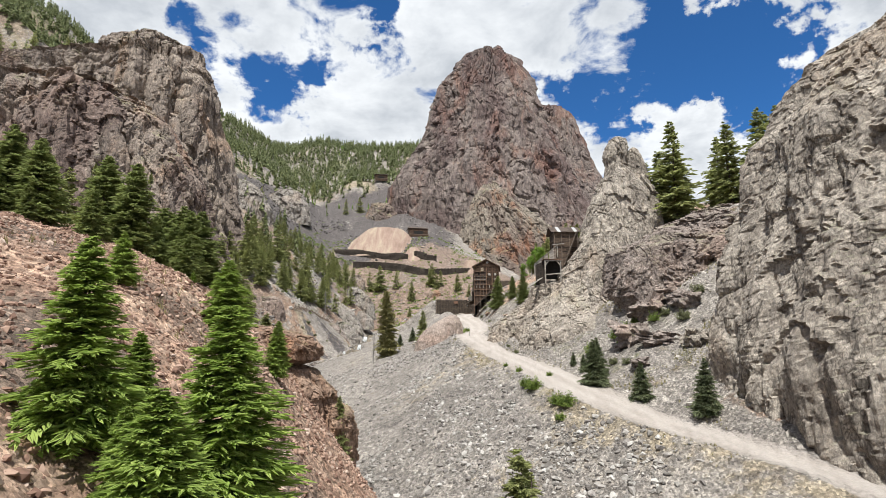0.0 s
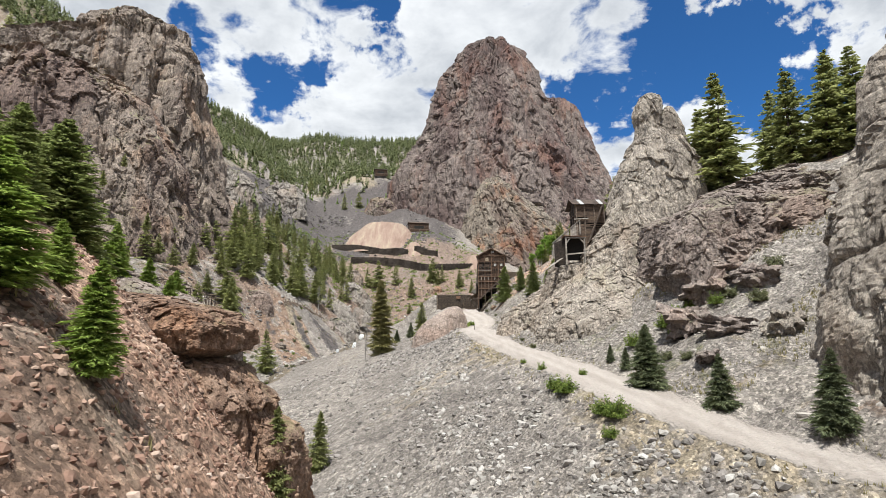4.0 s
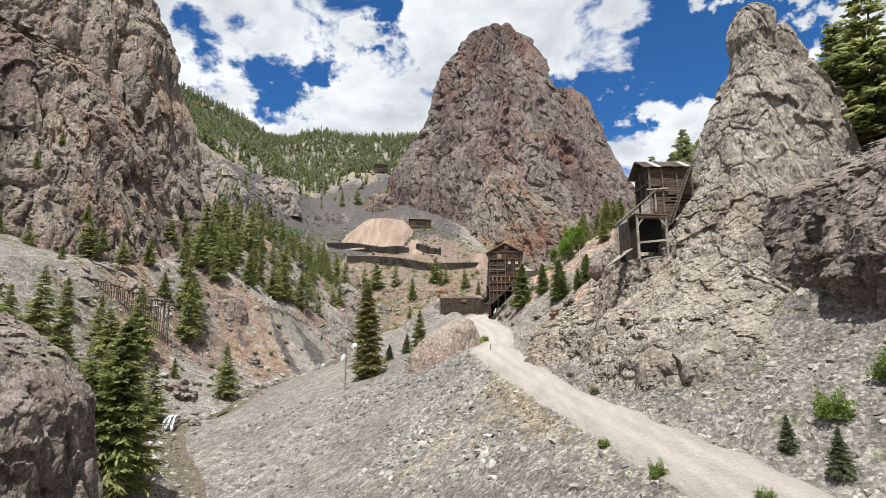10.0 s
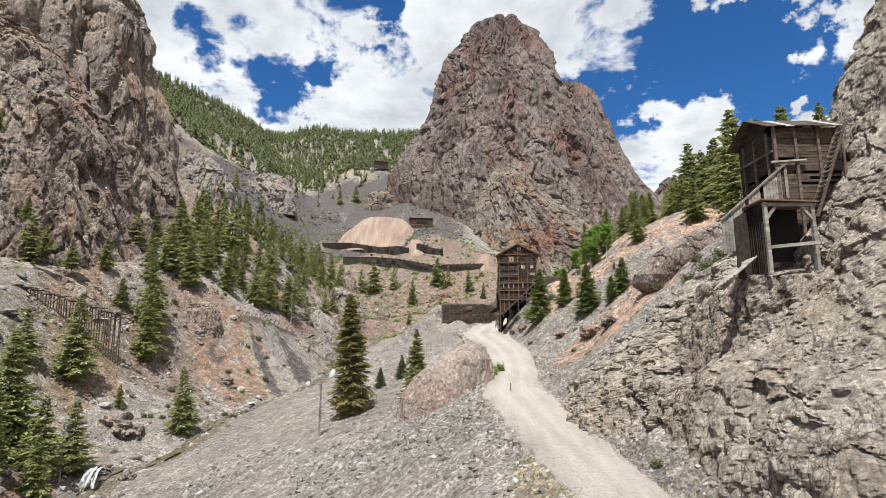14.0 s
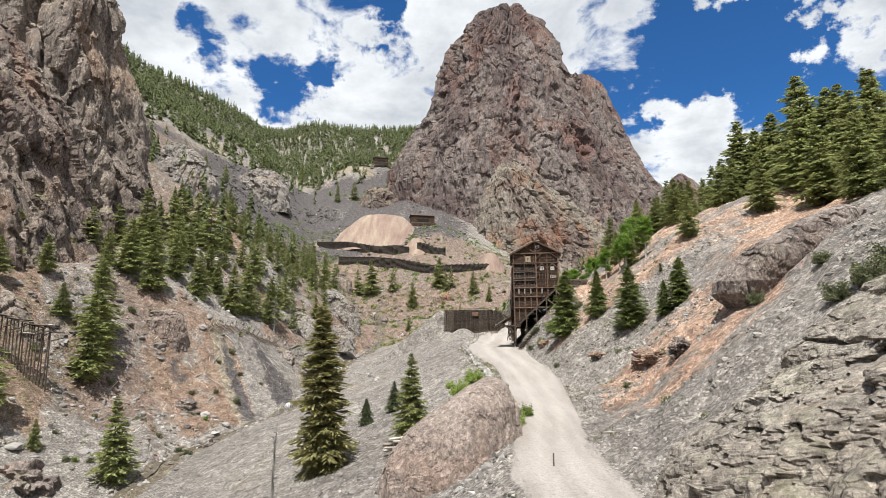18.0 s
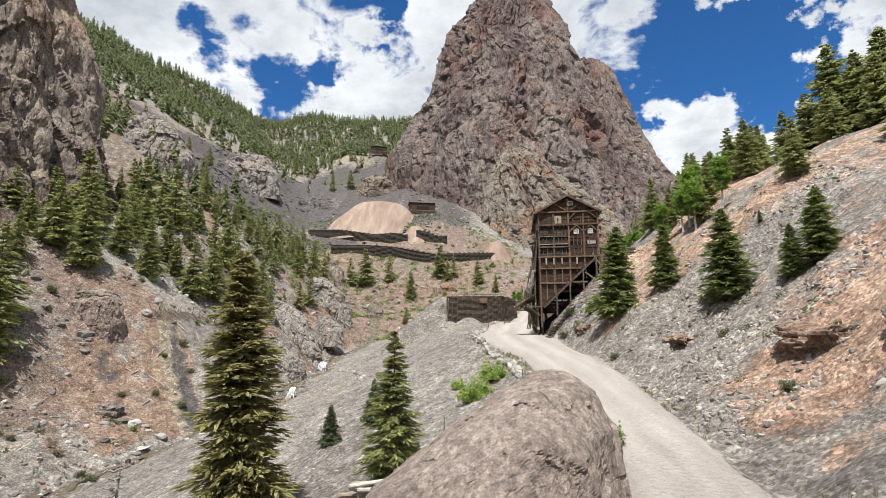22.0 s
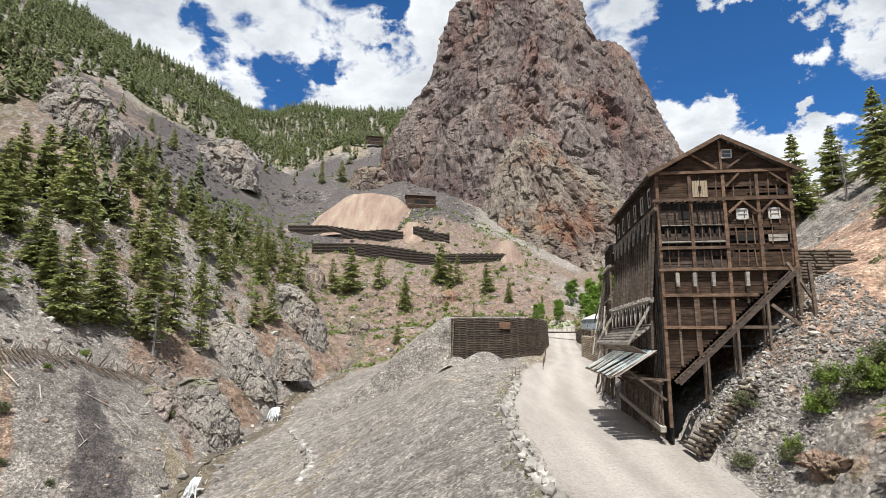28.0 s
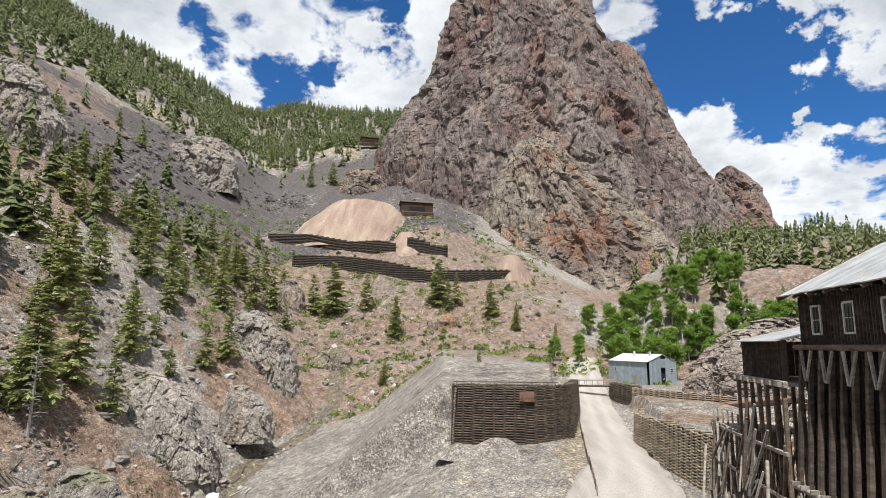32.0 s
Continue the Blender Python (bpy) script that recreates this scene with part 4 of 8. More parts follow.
# ---------------------------------------------------------------- loose stones
def stone_shape(seed, sub):
    bm = bmesh.new()
    bmesh.ops.create_icosphere(bm, subdivisions=sub, radius=1.0)
    v = np.array([p.co[:] for p in bm.verts])
    f = np.array([[q.index for q in p.verts] for p in bm.faces])
    bm.free()
    plane, joint, val = facets(v[:, 0] * 0.9 + seed * 3.1, v[:, 1] * 0.9 + seed, v[:, 2] * 0.9)
    r = 1 + 0.6 * plane + 0.45 * (val - 0.5) + 0.12 * vnoise(v[:, 0] * 3 + seed, v[:, 1] * 3, v[:, 2] * 3)
    v = v * r[:, None] * np.array([1.0, 0.85, 0.75])
    return v, f


def stone_material(name, tones, per):
    m = Mat(name, 0.92)
    c = m.ramp(m.island() if per == "island" else m.random(), tones)
    n = m.noise(1.6, 6, 0.7)
    c = m.mix(0.6, c, m.ramp(n, [(0.3, (0.6, 0.58, 0.55)), (0.7, (1.25, 1.25, 1.25))]), "MULTIPLY")
    m.color(c)
    m.bump(m.noise(3.0, 7, 0.7), 0.8, 0.08)
    return m.m


SCREE = stone_material("scree_stones", [(0.0, (0.11, 0.098, 0.09)), (0.45, (0.19, 0.172, 0.158)), (0.8, (0.28, 0.258, 0.236)), (1.0, (0.42, 0.40, 0.37))], "island")
RUSTY = stone_material("rusty_stones", [(0.0, (0.11, 0.068, 0.052)), (0.5, (0.20, 0.135, 0.105)), (0.85, (0.29, 0.215, 0.17)), (1.0, (0.35, 0.31, 0.27))], "island")
PALE = stone_material("pale_stones", [(0.0, (0.22, 0.20, 0.18)), (0.5, (0.31, 0.29, 0.26)), (1.0, (0.40, 0.375, 0.34))], "random")


REDDISH = stone_material("reddish_stones", [(0.0, (0.13, 0.075, 0.055)), (0.5, (0.25, 0.155, 0.115)), (0.85, (0.36, 0.25, 0.19)), (1.0, (0.42, 0.33, 0.27))], "island")


PALE_RUBBLE = stone_material("pale_rubble", [(0.0, (0.16, 0.14, 0.12)), (0.5, (0.26, 0.235, 0.205)), (1.0, (0.40, 0.37, 0.33))], "island")
PALE_SCREE = stone_material("pale_blocks", [(0.0, (0.14, 0.128, 0.115)), (0.45, (0.235, 0.22, 0.20)), (0.8, (0.32, 0.30, 0.275)), (1.0, (0.42, 0.40, 0.37))], "island")
DARK_STONE = stone_material("dark_talus_stones", [(0.0, (0.055, 0.048, 0.046)), (0.5, (0.105, 0.094, 0.09)), (1.0, (0.19, 0.172, 0.162))], "island")


def strew(name, pts, sizes, material, label, sub=1, flat=1.0):
    """Loose stones, far too many to count, as one mesh."""
    rng = np.random.default_rng(len(pts))
    base = [stone_shape(s, sub) for s in range(6)]
    V, F, n = [], [], 0
    for k, (bv, bf) in enumerate(base):
        sel = np.arange(k, len(pts), 6)
        if not len(sel):
            continue
        ang = rng.random((len(sel), 3)) * np.array([2 * np.pi, 0.8, 0.8])
        ca, sa = np.cos(ang[:, 0]), np.sin(ang[:, 0])
        v = bv[None] * sizes[sel][:, None, None] * np.array([1, 1, flat]) * rng.uniform(0.55, 1.25, (len(sel), 1, 3))
        t = ang[:, 1][:, None] - 0.4
        vy, vz = v[..., 1] * np.cos(t) - v[..., 2] * np.sin(t), v[..., 1] * np.sin(t) + v[..., 2] * np.cos(t)
        vx = v[..., 0]
        wx, wy = vx * ca[:, None] - vy * sa[:, None], vx * sa[:, None] + vy * ca[:, None]
        V.append((np.stack([wx, wy, vz], -1) + pts[sel][:, None, :]).reshape(-1, 3))
        F.append((bf[None] + (np.arange(len(sel)) * len(bv))[:, None, None] + n).reshape(-1, 3))
        n += len(sel) * len(bv)
    me = soup_mesh(name, np.concatenate(V), np.concatenate(F))
    me.materials.append(material)
    return tagged(new(name, me), label, "stones", kind="stuff")


def scatter(n, x0, x1, y0, y1, seed, keep):
    """Points on the ground inside a rectangle of the plan, thinned by keep(x, y) from 0 to 1."""
    rng = np.random.default_rng(seed)
    x, y = rng.uniform(x0, x1, n), rng.uniform(y0, y1, n)
    ok = rng.random(n) < keep(x, y)
    x, y = x[ok], y[ok]
    return np.stack([x, y, ground(x, y)], 1)


def between(x, y):
    cx, _ = creek(y)
    return x - cx, np.interp(y, OUT_Y, OUT_X) - x, x - np.interp(y, IN_Y, IN_X)


def bare_fan(x, y):
    """1 on the smooth dark tailings above the creek, 0 elsewhere."""
    d = creek(y)[0] - x
    return sstep(1, 5, d) * (1 - sstep(26, 34, d)) * sstep(280, 296, y) * (1 - sstep(338, 352, y))


def fill_keep(x, y):
    a, b, c = between(x, y)
    patch = sstep(-0.15, 0.35, fbm(x * 0.06, y * 0.04, 0 * x + 71, 3))
    return (a > 0) * (b > 0.8) * (0.16 + 0.84 * patch)


def sizes_for(pts, seed, lo, hi, power=3.0):
    r = np.random.default_rng(seed).random(len(pts))
    return lo + (hi - lo) * r ** power


p = scatter(21000, -45, 30, 60, 205, 1, fill_keep)
strew("scree_stones", p, sizes_for(p, 2, 0.10, 0.62), SCREE, "broken grey scree stones on the slope below the road")
p = scatter(9000, -60, 12, 205, 360, 3, lambda x, y: fill_keep(x, y) * 0.6)
strew("dump_stones", p, sizes_for(p, 4, 0.08, 0.40), SCREE, "small grey waste rock on the dump slope")
p = scatter(4200, 14, 60, 100, 175, 105, lambda x, y: (between(x, y)[2] > 0.8) * 0.9)
strew("roadside_rubble", p, sizes_for(p, 106, 0.06, 0.4, 3.0), PALE_RUBBLE, "pale rubble at the foot of the spire")
p = scatter(9000, 14, 60, 60, 330, 5, lambda x, y: (between(x, y)[2] > 1.0) * sstep(-0.3, 0.3, fbm(x * 0.07, y * 0.07, 0 * x + 77, 3)) * (1 - 0.8 * sstep(20, 40, between(x, y)[2])))
strew("slope_stones", p, sizes_for(p, 6, 0.08, 0.55), PALE_RUBBLE, "pinkish grey loose stones on the slope above the road")
p = scatter(30000, -120, 0, 70, 420, 7, lambda x, y: (between(x, y)[0] < -3) * (1 - 0.93 * bare_fan(x, y)) * sstep(-0.25, 0.35, fbm(x * 0.05, y * 0.05, 0 * x + 79, 3)) * np.exp(-(np.clip(-between(x, y)[0] - 45, 0, None) / 40)))
strew("bank_stones", p[::2], sizes_for(p[::2], 18, 0.10, 1.0, 2.6), SCREE, "grey stones scattered over the creek bank")
p = p[1::2]
strew("bank_stones", p, sizes_for(p, 8, 0.10, 0.85), RUSTY, "rusty stones scattered over the creek bank")
p = scatter(800, -125, -45, 130, 420, 101, lambda x, y: (between(x, y)[0] < -4) * 0.9 * (1 - bare_fan(x, y)))
strew("bank_blocks", p, sizes_for(p, 102, 0.5, 1.9, 2.5), SCREE, "large grey blocks scattered over the bank", 2, 0.8)
p = scatter(24000, -40, 6, 14, 66, 9, lambda x, y: (between(x, y)[0] < -2.5) * 1.0)
strew("spur_stones", p, sizes_for(p, 10, 0.05, 0.30, 3.0), REDDISH, "sharp red stones covering the near spur")
p = scatter(8000, -75, 10, 60, 440, 11, lambda x, y: np.exp(-(between(x, y)[0] / 3.2) ** 2))
strew("creek_cobbles", p[::3], sizes_for(p[::3], 107, 0.2, 0.75, 1.6), PALE_SCREE, "pale cobbles heaped along the creek")
p = p[[i % 3 > 0 for i in range(len(p))]]
strew("creek_stones", p, sizes_for(p, 12, 0.15, 1.1, 2.5), SCREE, "pale cobbles and blocks along the creek bed")


def block_keep(x, y):
    a, b, c = between(x, y)
    spots = np.zeros(x.shape)
    for px_, py_, lx, ly in ((-8, 141, 2.5, 8), (-4, 138, 4, 10), (3, 100, 3.5, 8), (6, 86, 4, 7), (13, 74, 6, 5), (22, 66, 8, 4), (-11, 95, 3, 7), (3.6, 123, 3, 6), (-7, 133, 4, 5), (18, 78, 4, 4), (-2, 110, 2, 8), (9, 92, 3, 4)):
        spots = np.maximum(spots, np.exp(-((x - px_) / lx) ** 2 - ((y - py_) / ly) ** 2))
    grit = sstep(-0.2, 0.3, fbm(x * 0.5, y * 0.25, 0 * x + 4, 3))
    return (b > 1.2) * (a > 1) * spots ** 1.3 * (0.15 + 0.85 * grit)


p = scatter(30000, -22, 36, 56, 160, 91, block_keep)
strew("pale_blocks", p, sizes_for(p, 92, 0.12, 0.62, 2.2), PALE_SCREE, "patches of pale angular blocks on the dump slope", flat=0.8)
p = scatter(22000, -45, 14, 130, 350, 93, lambda x, y: fill_keep(x, y) * 0.25 + 0.25 * (between(x, y)[0] > 0) * (between(x, y)[0] < 5))
strew("pale_pebbles", p, sizes_for(p, 94, 0.06, 0.32, 2.5), PALE_SCREE, "pale pebbles strewn over the dump slope")
p = scatter(9000, 17, 56, 182, 275, 95, lambda x, y: (between(x, y)[2] > 0.8) * sstep(-0.1, 0.35, fbm(x * 0.05, y * 0.2, 0 * x + 6, 3)))
strew("slope_rubble", p, sizes_for(p, 96, 0.08, 0.5, 2.6), PALE_RUBBLE, "pinkish grey rubble below the ledges beside the road")
p = scatter(6000, 18, 32, 264, 276, 97, lambda x, y: 0 * x + 1.0)
strew("waste_rock", p, sizes_for(p, 98, 0.06, 0.26, 2.0), SCREE, "grey waste rock heaped beside the mill stair")
p = scatter(26000, -330, 40, 430, 900, 103, lambda x, y: 0.8 * talus_zone(x, y) * sstep(-0.25, 0.2, fbm(x * 0.02, y * 0.01, 0 * x + 47, 3)))
strew("talus_blocks", p, sizes_for(p, 104, 0.5, 2.4, 3.0), DARK_STONE, "dark purplish grey talus blocks on the far slope")
p = scatter(14000, -150, 40, 430, 720, 99, lambda x, y: 0.5 * sstep(-0.1, 0.3, fbm(x * 0.03, y * 0.02, 0 * x + 44, 3)))
strew("hillside_rubble", p, sizes_for(p, 100, 0.3, 1.5, 3.0), SCREE, "grey broken rock over the far hillside")


t = np.linspace(0, 1, 150)
lrng = np.random.default_rng(121)
lx = np.interp(t, [0, 0.45, 0.7, 1], [-43, -30, -27.3, -26.1]) + lrng.normal(0, 0.35, 150)
ly = np.interp(t, [0, 0.45, 0.7, 1], [356, 323.4, 316.8, 302.7]) + lrng.normal(0, 0.25, 150)
strew("stone_row", np.stack([lx, ly, ground(lx, ly)], 1), lrng.uniform(0.25, 0.8, 150), PALE_SCREE, "low row of pale stones on the dump slope", 1, 0.8)


def boulder(x, y, size, seed, material, label, sink=0.25, stretch=(1, 1, 1), turn=0.0, group="", category="boulder"):
    v, f = stone_shape(seed, 4)
    pl, jn, vl = facets(v[:, 0] * 2.2 + seed, v[:, 1] * 2.2, v[:, 2] * 2.2)
    v = v * (1 + 0.3 * pl + 0.12 * (vl - 0.5) - 0.08 * np.exp(-jn * 12))[:, None] * size * np.array(stretch)
    me = soup_mesh("boulder", v, f)
    me.materials.append(material)
    ob = new("boulder", me)
    ob.matrix_world = pose(x, y, gz(x, y) + size * 0.62 * stretch[2] * (1 - 2 * sink), 0, 0, turn)
    return tagged(ob, label, category, group)


# the stones that line the outer edge of the road by the mill
KERB = [stone_shape(40 + s, 3) for s in range(6)]
KERB_MESH = []
for v, f in KERB:
    me = soup_mesh("kerb_stone", v, f)
    me.materials.append(PALE)
    KERB_MESH.append(me)
krng = random.Random(5)
yk = 233.0
while yk < 322:
    if yk < 262:
        xk = float(np.interp(yk, [233, 250, 262], [6.2, 4.6, 2.6]))
    else:
        xk = float(np.interp(yk, [262, 280, 300, 311, 322], [2.6, 2.2, 3.2, 5.2, 7.4]))
    sz = krng.uniform(0.38, 0.85)
    ob = new("kerb_stone", KERB_MESH[krng.randrange(6)])
    xx = xk + krng.uniform(-0.35, 0.35)
    ob.matrix_world = pose(xx, yk, gz(xx, yk) + 0.28 * sz, krng.uniform(-15, 15), krng.uniform(-15, 15), krng.uniform(0, 360)) @ Matrix.Diagonal((sz, sz, sz * 1.2, 1))
    tagged(ob, "pale rounded boulder lining the gravel road edge", "boulder", "kerb stones along the road")
    yk += sz * krng.uniform(1.35, 2.1) if krng.random() > 0.12 else 2.6

for x, y, s, sd, mat, lab, st in [
    (-77.5, 226, 3.6, 61, ROCK_PINK, "grey split boulder on the creek bank", (1.2, 0.9, 0.8)),
    (-76, 281, 2, 62, ROCK_PINK, "dark boulder at the creek bend", (1.3, 1, 0.8)),
    (-60, 262, 1.6, 63, ROCK_PINK, "dark boulder at the foot of the bank", (1, 1, 0.8)),
    (29.3, 209.8, 2.1, 64, ROCK_RED, "brown boulder half sunk in the slope", (1.4, 1, 0.7)),
    (30.4, 201, 1.6, 66, ROCK_PINK, "grey boulder on the scree slope", (1.3, 1, 0.8)),
    (26.9, 234.3, 1.3, 67, ROCK_RED, "flat brown boulder on the slope", (1.5, 1, 0.7)),
    (21.5, 262, 1.1, 68, ROCK_RED, "reddish boulder beside the road", (1.1, 1, 0.9)),
    (36, 104, 3, 69, ROCK_PINK, "pink boulder among shrubs on the slope", (1.4, 1, 0.9)),
    (40, 108, 3.4, 70, ROCK_PINK, "blocky pink boulder below the crag", (1.2, 1, 0.9)),
    (45, 103, 2.6, 71, ROCK_PINK, "pink boulder with grass round it", (1.5, 1, 0.7)),
    (38, 97, 2.4, 72, ROCK_PINK, "low pinkish boulder on loose soil", (1.6, 1, 0.6)),
    (46, 110, 3, 73, ROCK_PINK, "weathered boulder under the overhang", (1.4, 1, 0.8)),
    (33, 93, 1.6, 74, ROCK_PINK, "small pink boulder by the road", (1.4, 1, 0.7)),
    (41, 91, 2.2, 75, ROCK_TAN, "pale boulder at the cliff foot", (1.2, 1, 0.9)),
    (-95, 300, 6, 81, ROCK_PINK, "grey rock outcrop in the slope", (1.5, 0.8, 0.8)),
    (-50, 470, 8, 82, ROCK_LEFT, "dark outcrop in the scree", (1.3, 0.9, 1.0)),
    (-84.4, 517.8, 8.9, 83, ROCK_LEFT, "grey outcrop among young trees", (1.3, 0.9, 0.9)),
    (-7.8, 504.1, 5.7, 84, ROCK_BUTTRESS, "brown outcrop on the hillside", (1.5, 0.9, 0.8)),
    (-39, 860.9, 25.2, 88, ROCK_PEAK, "grey crag at the foot of the ridge", (1.0, 1, 1.2)),
    (-55, 385, 1.6, 89, ROCK_PINK, "boulder splitting the little waterfall", (1.2, 1, 0.9)),
    (-62, 204, 1.3, 90, ROCK_PINK, "wet boulder beside the waterfall", (1.2, 1, 0.9)),
    (-69, 207, 1.5, 91, ROCK_PINK, "wet block at the lip of the waterfall", (1.2, 1, 0.9)),
]:
    if s < 4:
        boulder(x, y, s, sd, mat, lab, 0.40, (st[0], st[1], st[2] * 1.15), turn=sd * 47 % 360)
    else:
        zb = gz(x, y)
        a, b, c = s * st[0] * 0.85, s * st[1] * 0.85, s * st[2]
        rock_mass("rock_outcrop", [(zb - 1.7 * s, x, y, a * 1.25, b * 1.25), (zb - 0.7 * s, x, y, a * 1.15, b * 1.15), (zb + 0.1 * c, x, y, a, b), (zb + 0.45 * c, x + 0.1 * a, y + 0.1 * b, a * 0.78, b * 0.75),
                                   (zb + 0.72 * c, x + 0.15 * a, y + 0.15 * b, a * 0.5, b * 0.5), (zb + 0.9 * c, x + 0.2 * a, y + 0.15 * b, a * 0.15, b * 0.15)],
                  150, 90, 0.15 * s, 0.5 * s, mat, lab, 2.4, sd, 0.7, turn=sd * 47 % 60 - 30, category="rock", kind="")


# ---------------------------------------------------------------- conifers
def twig_quads(base, way, length, width, rng, hang):
    """Flat sprays of needles: two narrow kites crossing along each twig."""
    way = way / np.linalg.norm(way, axis=1, keepdims=True)
    up = np.array([0, 0, 1.0])
    side = np.cross(way, up)
    side /= np.maximum(np.linalg.norm(side, axis=1, keepdims=True), 1e-6)
    nor = np.cross(side, way)
    roll = rng.uniform(-0.7, 0.7, len(base))[:, None]
    s1 = side * np.cos(roll) + nor * np.sin(roll)
    s2 = -side * np.sin(roll) + nor * np.cos(roll)
    L, W = length[:, None], width[:, None]
    tip = base + way * L - up * (hang * L)
    mid = base + way * L * 0.45 - up * (hang * L * 0.3)
    q = []
    for s, k in ((s1, 1.0), (s2, 0.6)):
        q.append(np.stack([base, mid + s * W * k, tip, mid - s * W * k], 1))
    return np.concatenate(q)


def conifer_crown(seed, height, radius, whorls, per, steps, low=0.08, shape=0.85, sparse=0.0, wide=1.0):
    rng = np.random.default_rng(seed)
    B, Wy, Ln, Wd = [], [], [], []
    for i in range(whorls):
        f = (i + rng.uniform(0, 0.8)) / whorls
        z = height * (low + (1 - low) * f)
        R = radius * ((1 - f) ** shape * (0.82 + 0.36 * rng.random()) + 0.02)
        if f < 0.12:
            R *= 0.65 + 2.5 * f
        a0 = rng.uniform(0, 6.28)
        for j in range(per):
            if rng.random() < sparse:
                continue
            a = a0 + 6.283 * (j + rng.uniform(-0.35, 0.35)) / per
            r = R * rng.uniform(0.55, 1.18)
            rise = 0.4 * f - 0.16 + rng.uniform(-0.16, 0.14)
            zb = z + rng.uniform(-0.6, 0.6) * height / whorls * 1.3
            d = np.array([math.cos(a), math.sin(a), rise])
            lat = np.array([-math.sin(a), math.cos(a), 0])
            s = (np.arange(steps) + rng.uniform(0.2, 0.8, steps)) / steps
            for sgn in (-1, 1, 0):
                n = steps
                pos = d[None] * (r * s)[:, None] + np.array([0, 0, zb]) - np.array([0, 0, 1]) * (0.10 * r * s ** 2)[:, None]
                pos = pos + rng.normal(0, 0.03 * r + 0.02, (n, 3))
                w = d[None] * 0.75 + lat[None] * sgn * rng.uniform(0.5, 1.0, (n, 1)) + np.array([0, 0, 1]) * rng.uniform(-0.25, 0.18, (n, 1))
                ln = r * (0.42 - 0.22 * s) * rng.uniform(0.7, 1.3, n) + 0.16
                B.append(pos); Wy.append(w); Ln.append(ln); Wd.append(wide * (0.125 * ln + 0.04))
    B, Wy, Ln, Wd = np.concatenate(B), np.concatenate(Wy), np.concatenate(Ln), np.concatenate(Wd)
    q = twig_quads(B, Wy, Ln, Wd, rng, 0.14)
    return soup_mesh("crown", q.reshape(-1, 3), np.arange(len(q) * 4).reshape(-1, 4))


def tube(points, radii, sides=7):
    """A tapered tube along points: verts and quads."""
    P, R = np.array(points, float), np.array(radii, float)
    T = np.gradient(P, axis=0)
    T /= np.linalg.norm(T, axis=1, keepdims=True)
    ref = np.where(np.abs(T[:, 2:3]) > 0.9, np.array([[1.0, 0, 0]]), np.array([[0, 0, 1.0]]))
    U = np.cross(T, ref); U /= np.linalg.norm(U, axis=1, keepdims=True)
    V = np.cross(T, U)
    a = np.linspace(0, 2 * np.pi, sides, endpoint=False)
    v = P[:, None] + R[:, None, None] * (np.cos(a)[None, :, None] * U[:, None] + np.sin(a)[None, :, None] * V[:, None])
    idx = np.arange(len(P) * sides).reshape(len(P), sides)
    f = np.stack([idx[:-1], np.roll(idx, -1, 1)[:-1], np.roll(idx, -1, 1)[1:], idx[1:]], -1).reshape(-1, 4)
    return v.reshape(-1, 3), f


def joined(name, pieces):
    V, F, n = [], [], 0
    for v, f in pieces:
        V.append(v); F.append(np.asarray(f) + n); n += len(v)
    return soup_mesh(name, np.concatenate(V), np.concatenate(F))


def needle_material(name, dark, mid, light):
    m = Mat(name, 0.75)
    c = m.ramp(m.island(), [(0.0, dark), (0.5, mid), (1.0, light)])
    c = m.mix(m.math("MULTIPLY", m.random(), 0.22), c, tuple(0.6 * v for v in mid))
    m.color(c)
    # thin leaves let part of the light through
    tr = m.nt.nodes.new("ShaderNodeBsdfTranslucent")
    m.nt.links.new(c, tr.inputs[0])
    both = m.nt.nodes.new("ShaderNodeMixShader")
    both.inputs[0].default_value = 0.5
    m.nt.links.new(m.bsdf.outputs[0], both.inputs[1])
    m.nt.links.new(tr.outputs[0], both.inputs[2])
    m.nt.links.new(both.outputs[0], m.nt.nodes["Material Output"].inputs[0])
    return m.m


SPRUCE = needle_material("spruce_needles", (0.175, 0.189, 0.077), (0.315, 0.336, 0.137), (0.504, 0.519, 0.224))
BLUE_SPRUCE = needle_material("blue_spruce_needles", (0.103, 0.124, 0.069), (0.184, 0.213, 0.115), (0.299, 0.328, 0.184))
OLD_SPRUCE = needle_material("old_spruce_needles", (0.184, 0.172, 0.076), (0.322, 0.299, 0.132), (0.471, 0.431, 0.201))
MID_GREEN = needle_material("mid_green_spruce_needles", (0.135, 0.16, 0.055), (0.245, 0.285, 0.10), (0.37, 0.415, 0.16))
FRESH = needle_material("fresh_fir_needles", (0.175, 0.238, 0.055), (0.312, 0.412, 0.100), (0.474, 0.562, 0.162))
FAR_NEEDLES = needle_material("far_forest_needles", (0.093, 0.108, 0.051), (0.162, 0.186, 0.084), (0.270, 0.297, 0.132))
ASPEN_LEAF = needle_material("aspen_leaves", (0.10, 0.17, 0.03), (0.19, 0.30, 0.05), (0.30, 0.42, 0.09))
SHRUB_LEAF = needle_material("shrub_leaves", (0.084, 0.126, 0.028), (0.182, 0.252, 0.056), (0.308, 0.364, 0.098))
SAGE_LEAF = needle_material("sage_leaves", (0.10, 0.115, 0.06), (0.18, 0.19, 0.10), (0.27, 0.27, 0.15))


def bark_material(name, a, b):
    m = Mat(name, 0.95)
    m.color(m.ramp(m.noise(2.5, 6, 0.7, (1, 1, 0.2)), [(0.3, a), (0.7, b)]))
    m.bump(m.noise(6, 5, 0.7, (1, 1, 0.2)), 0.8, 0.05)
    return m.m


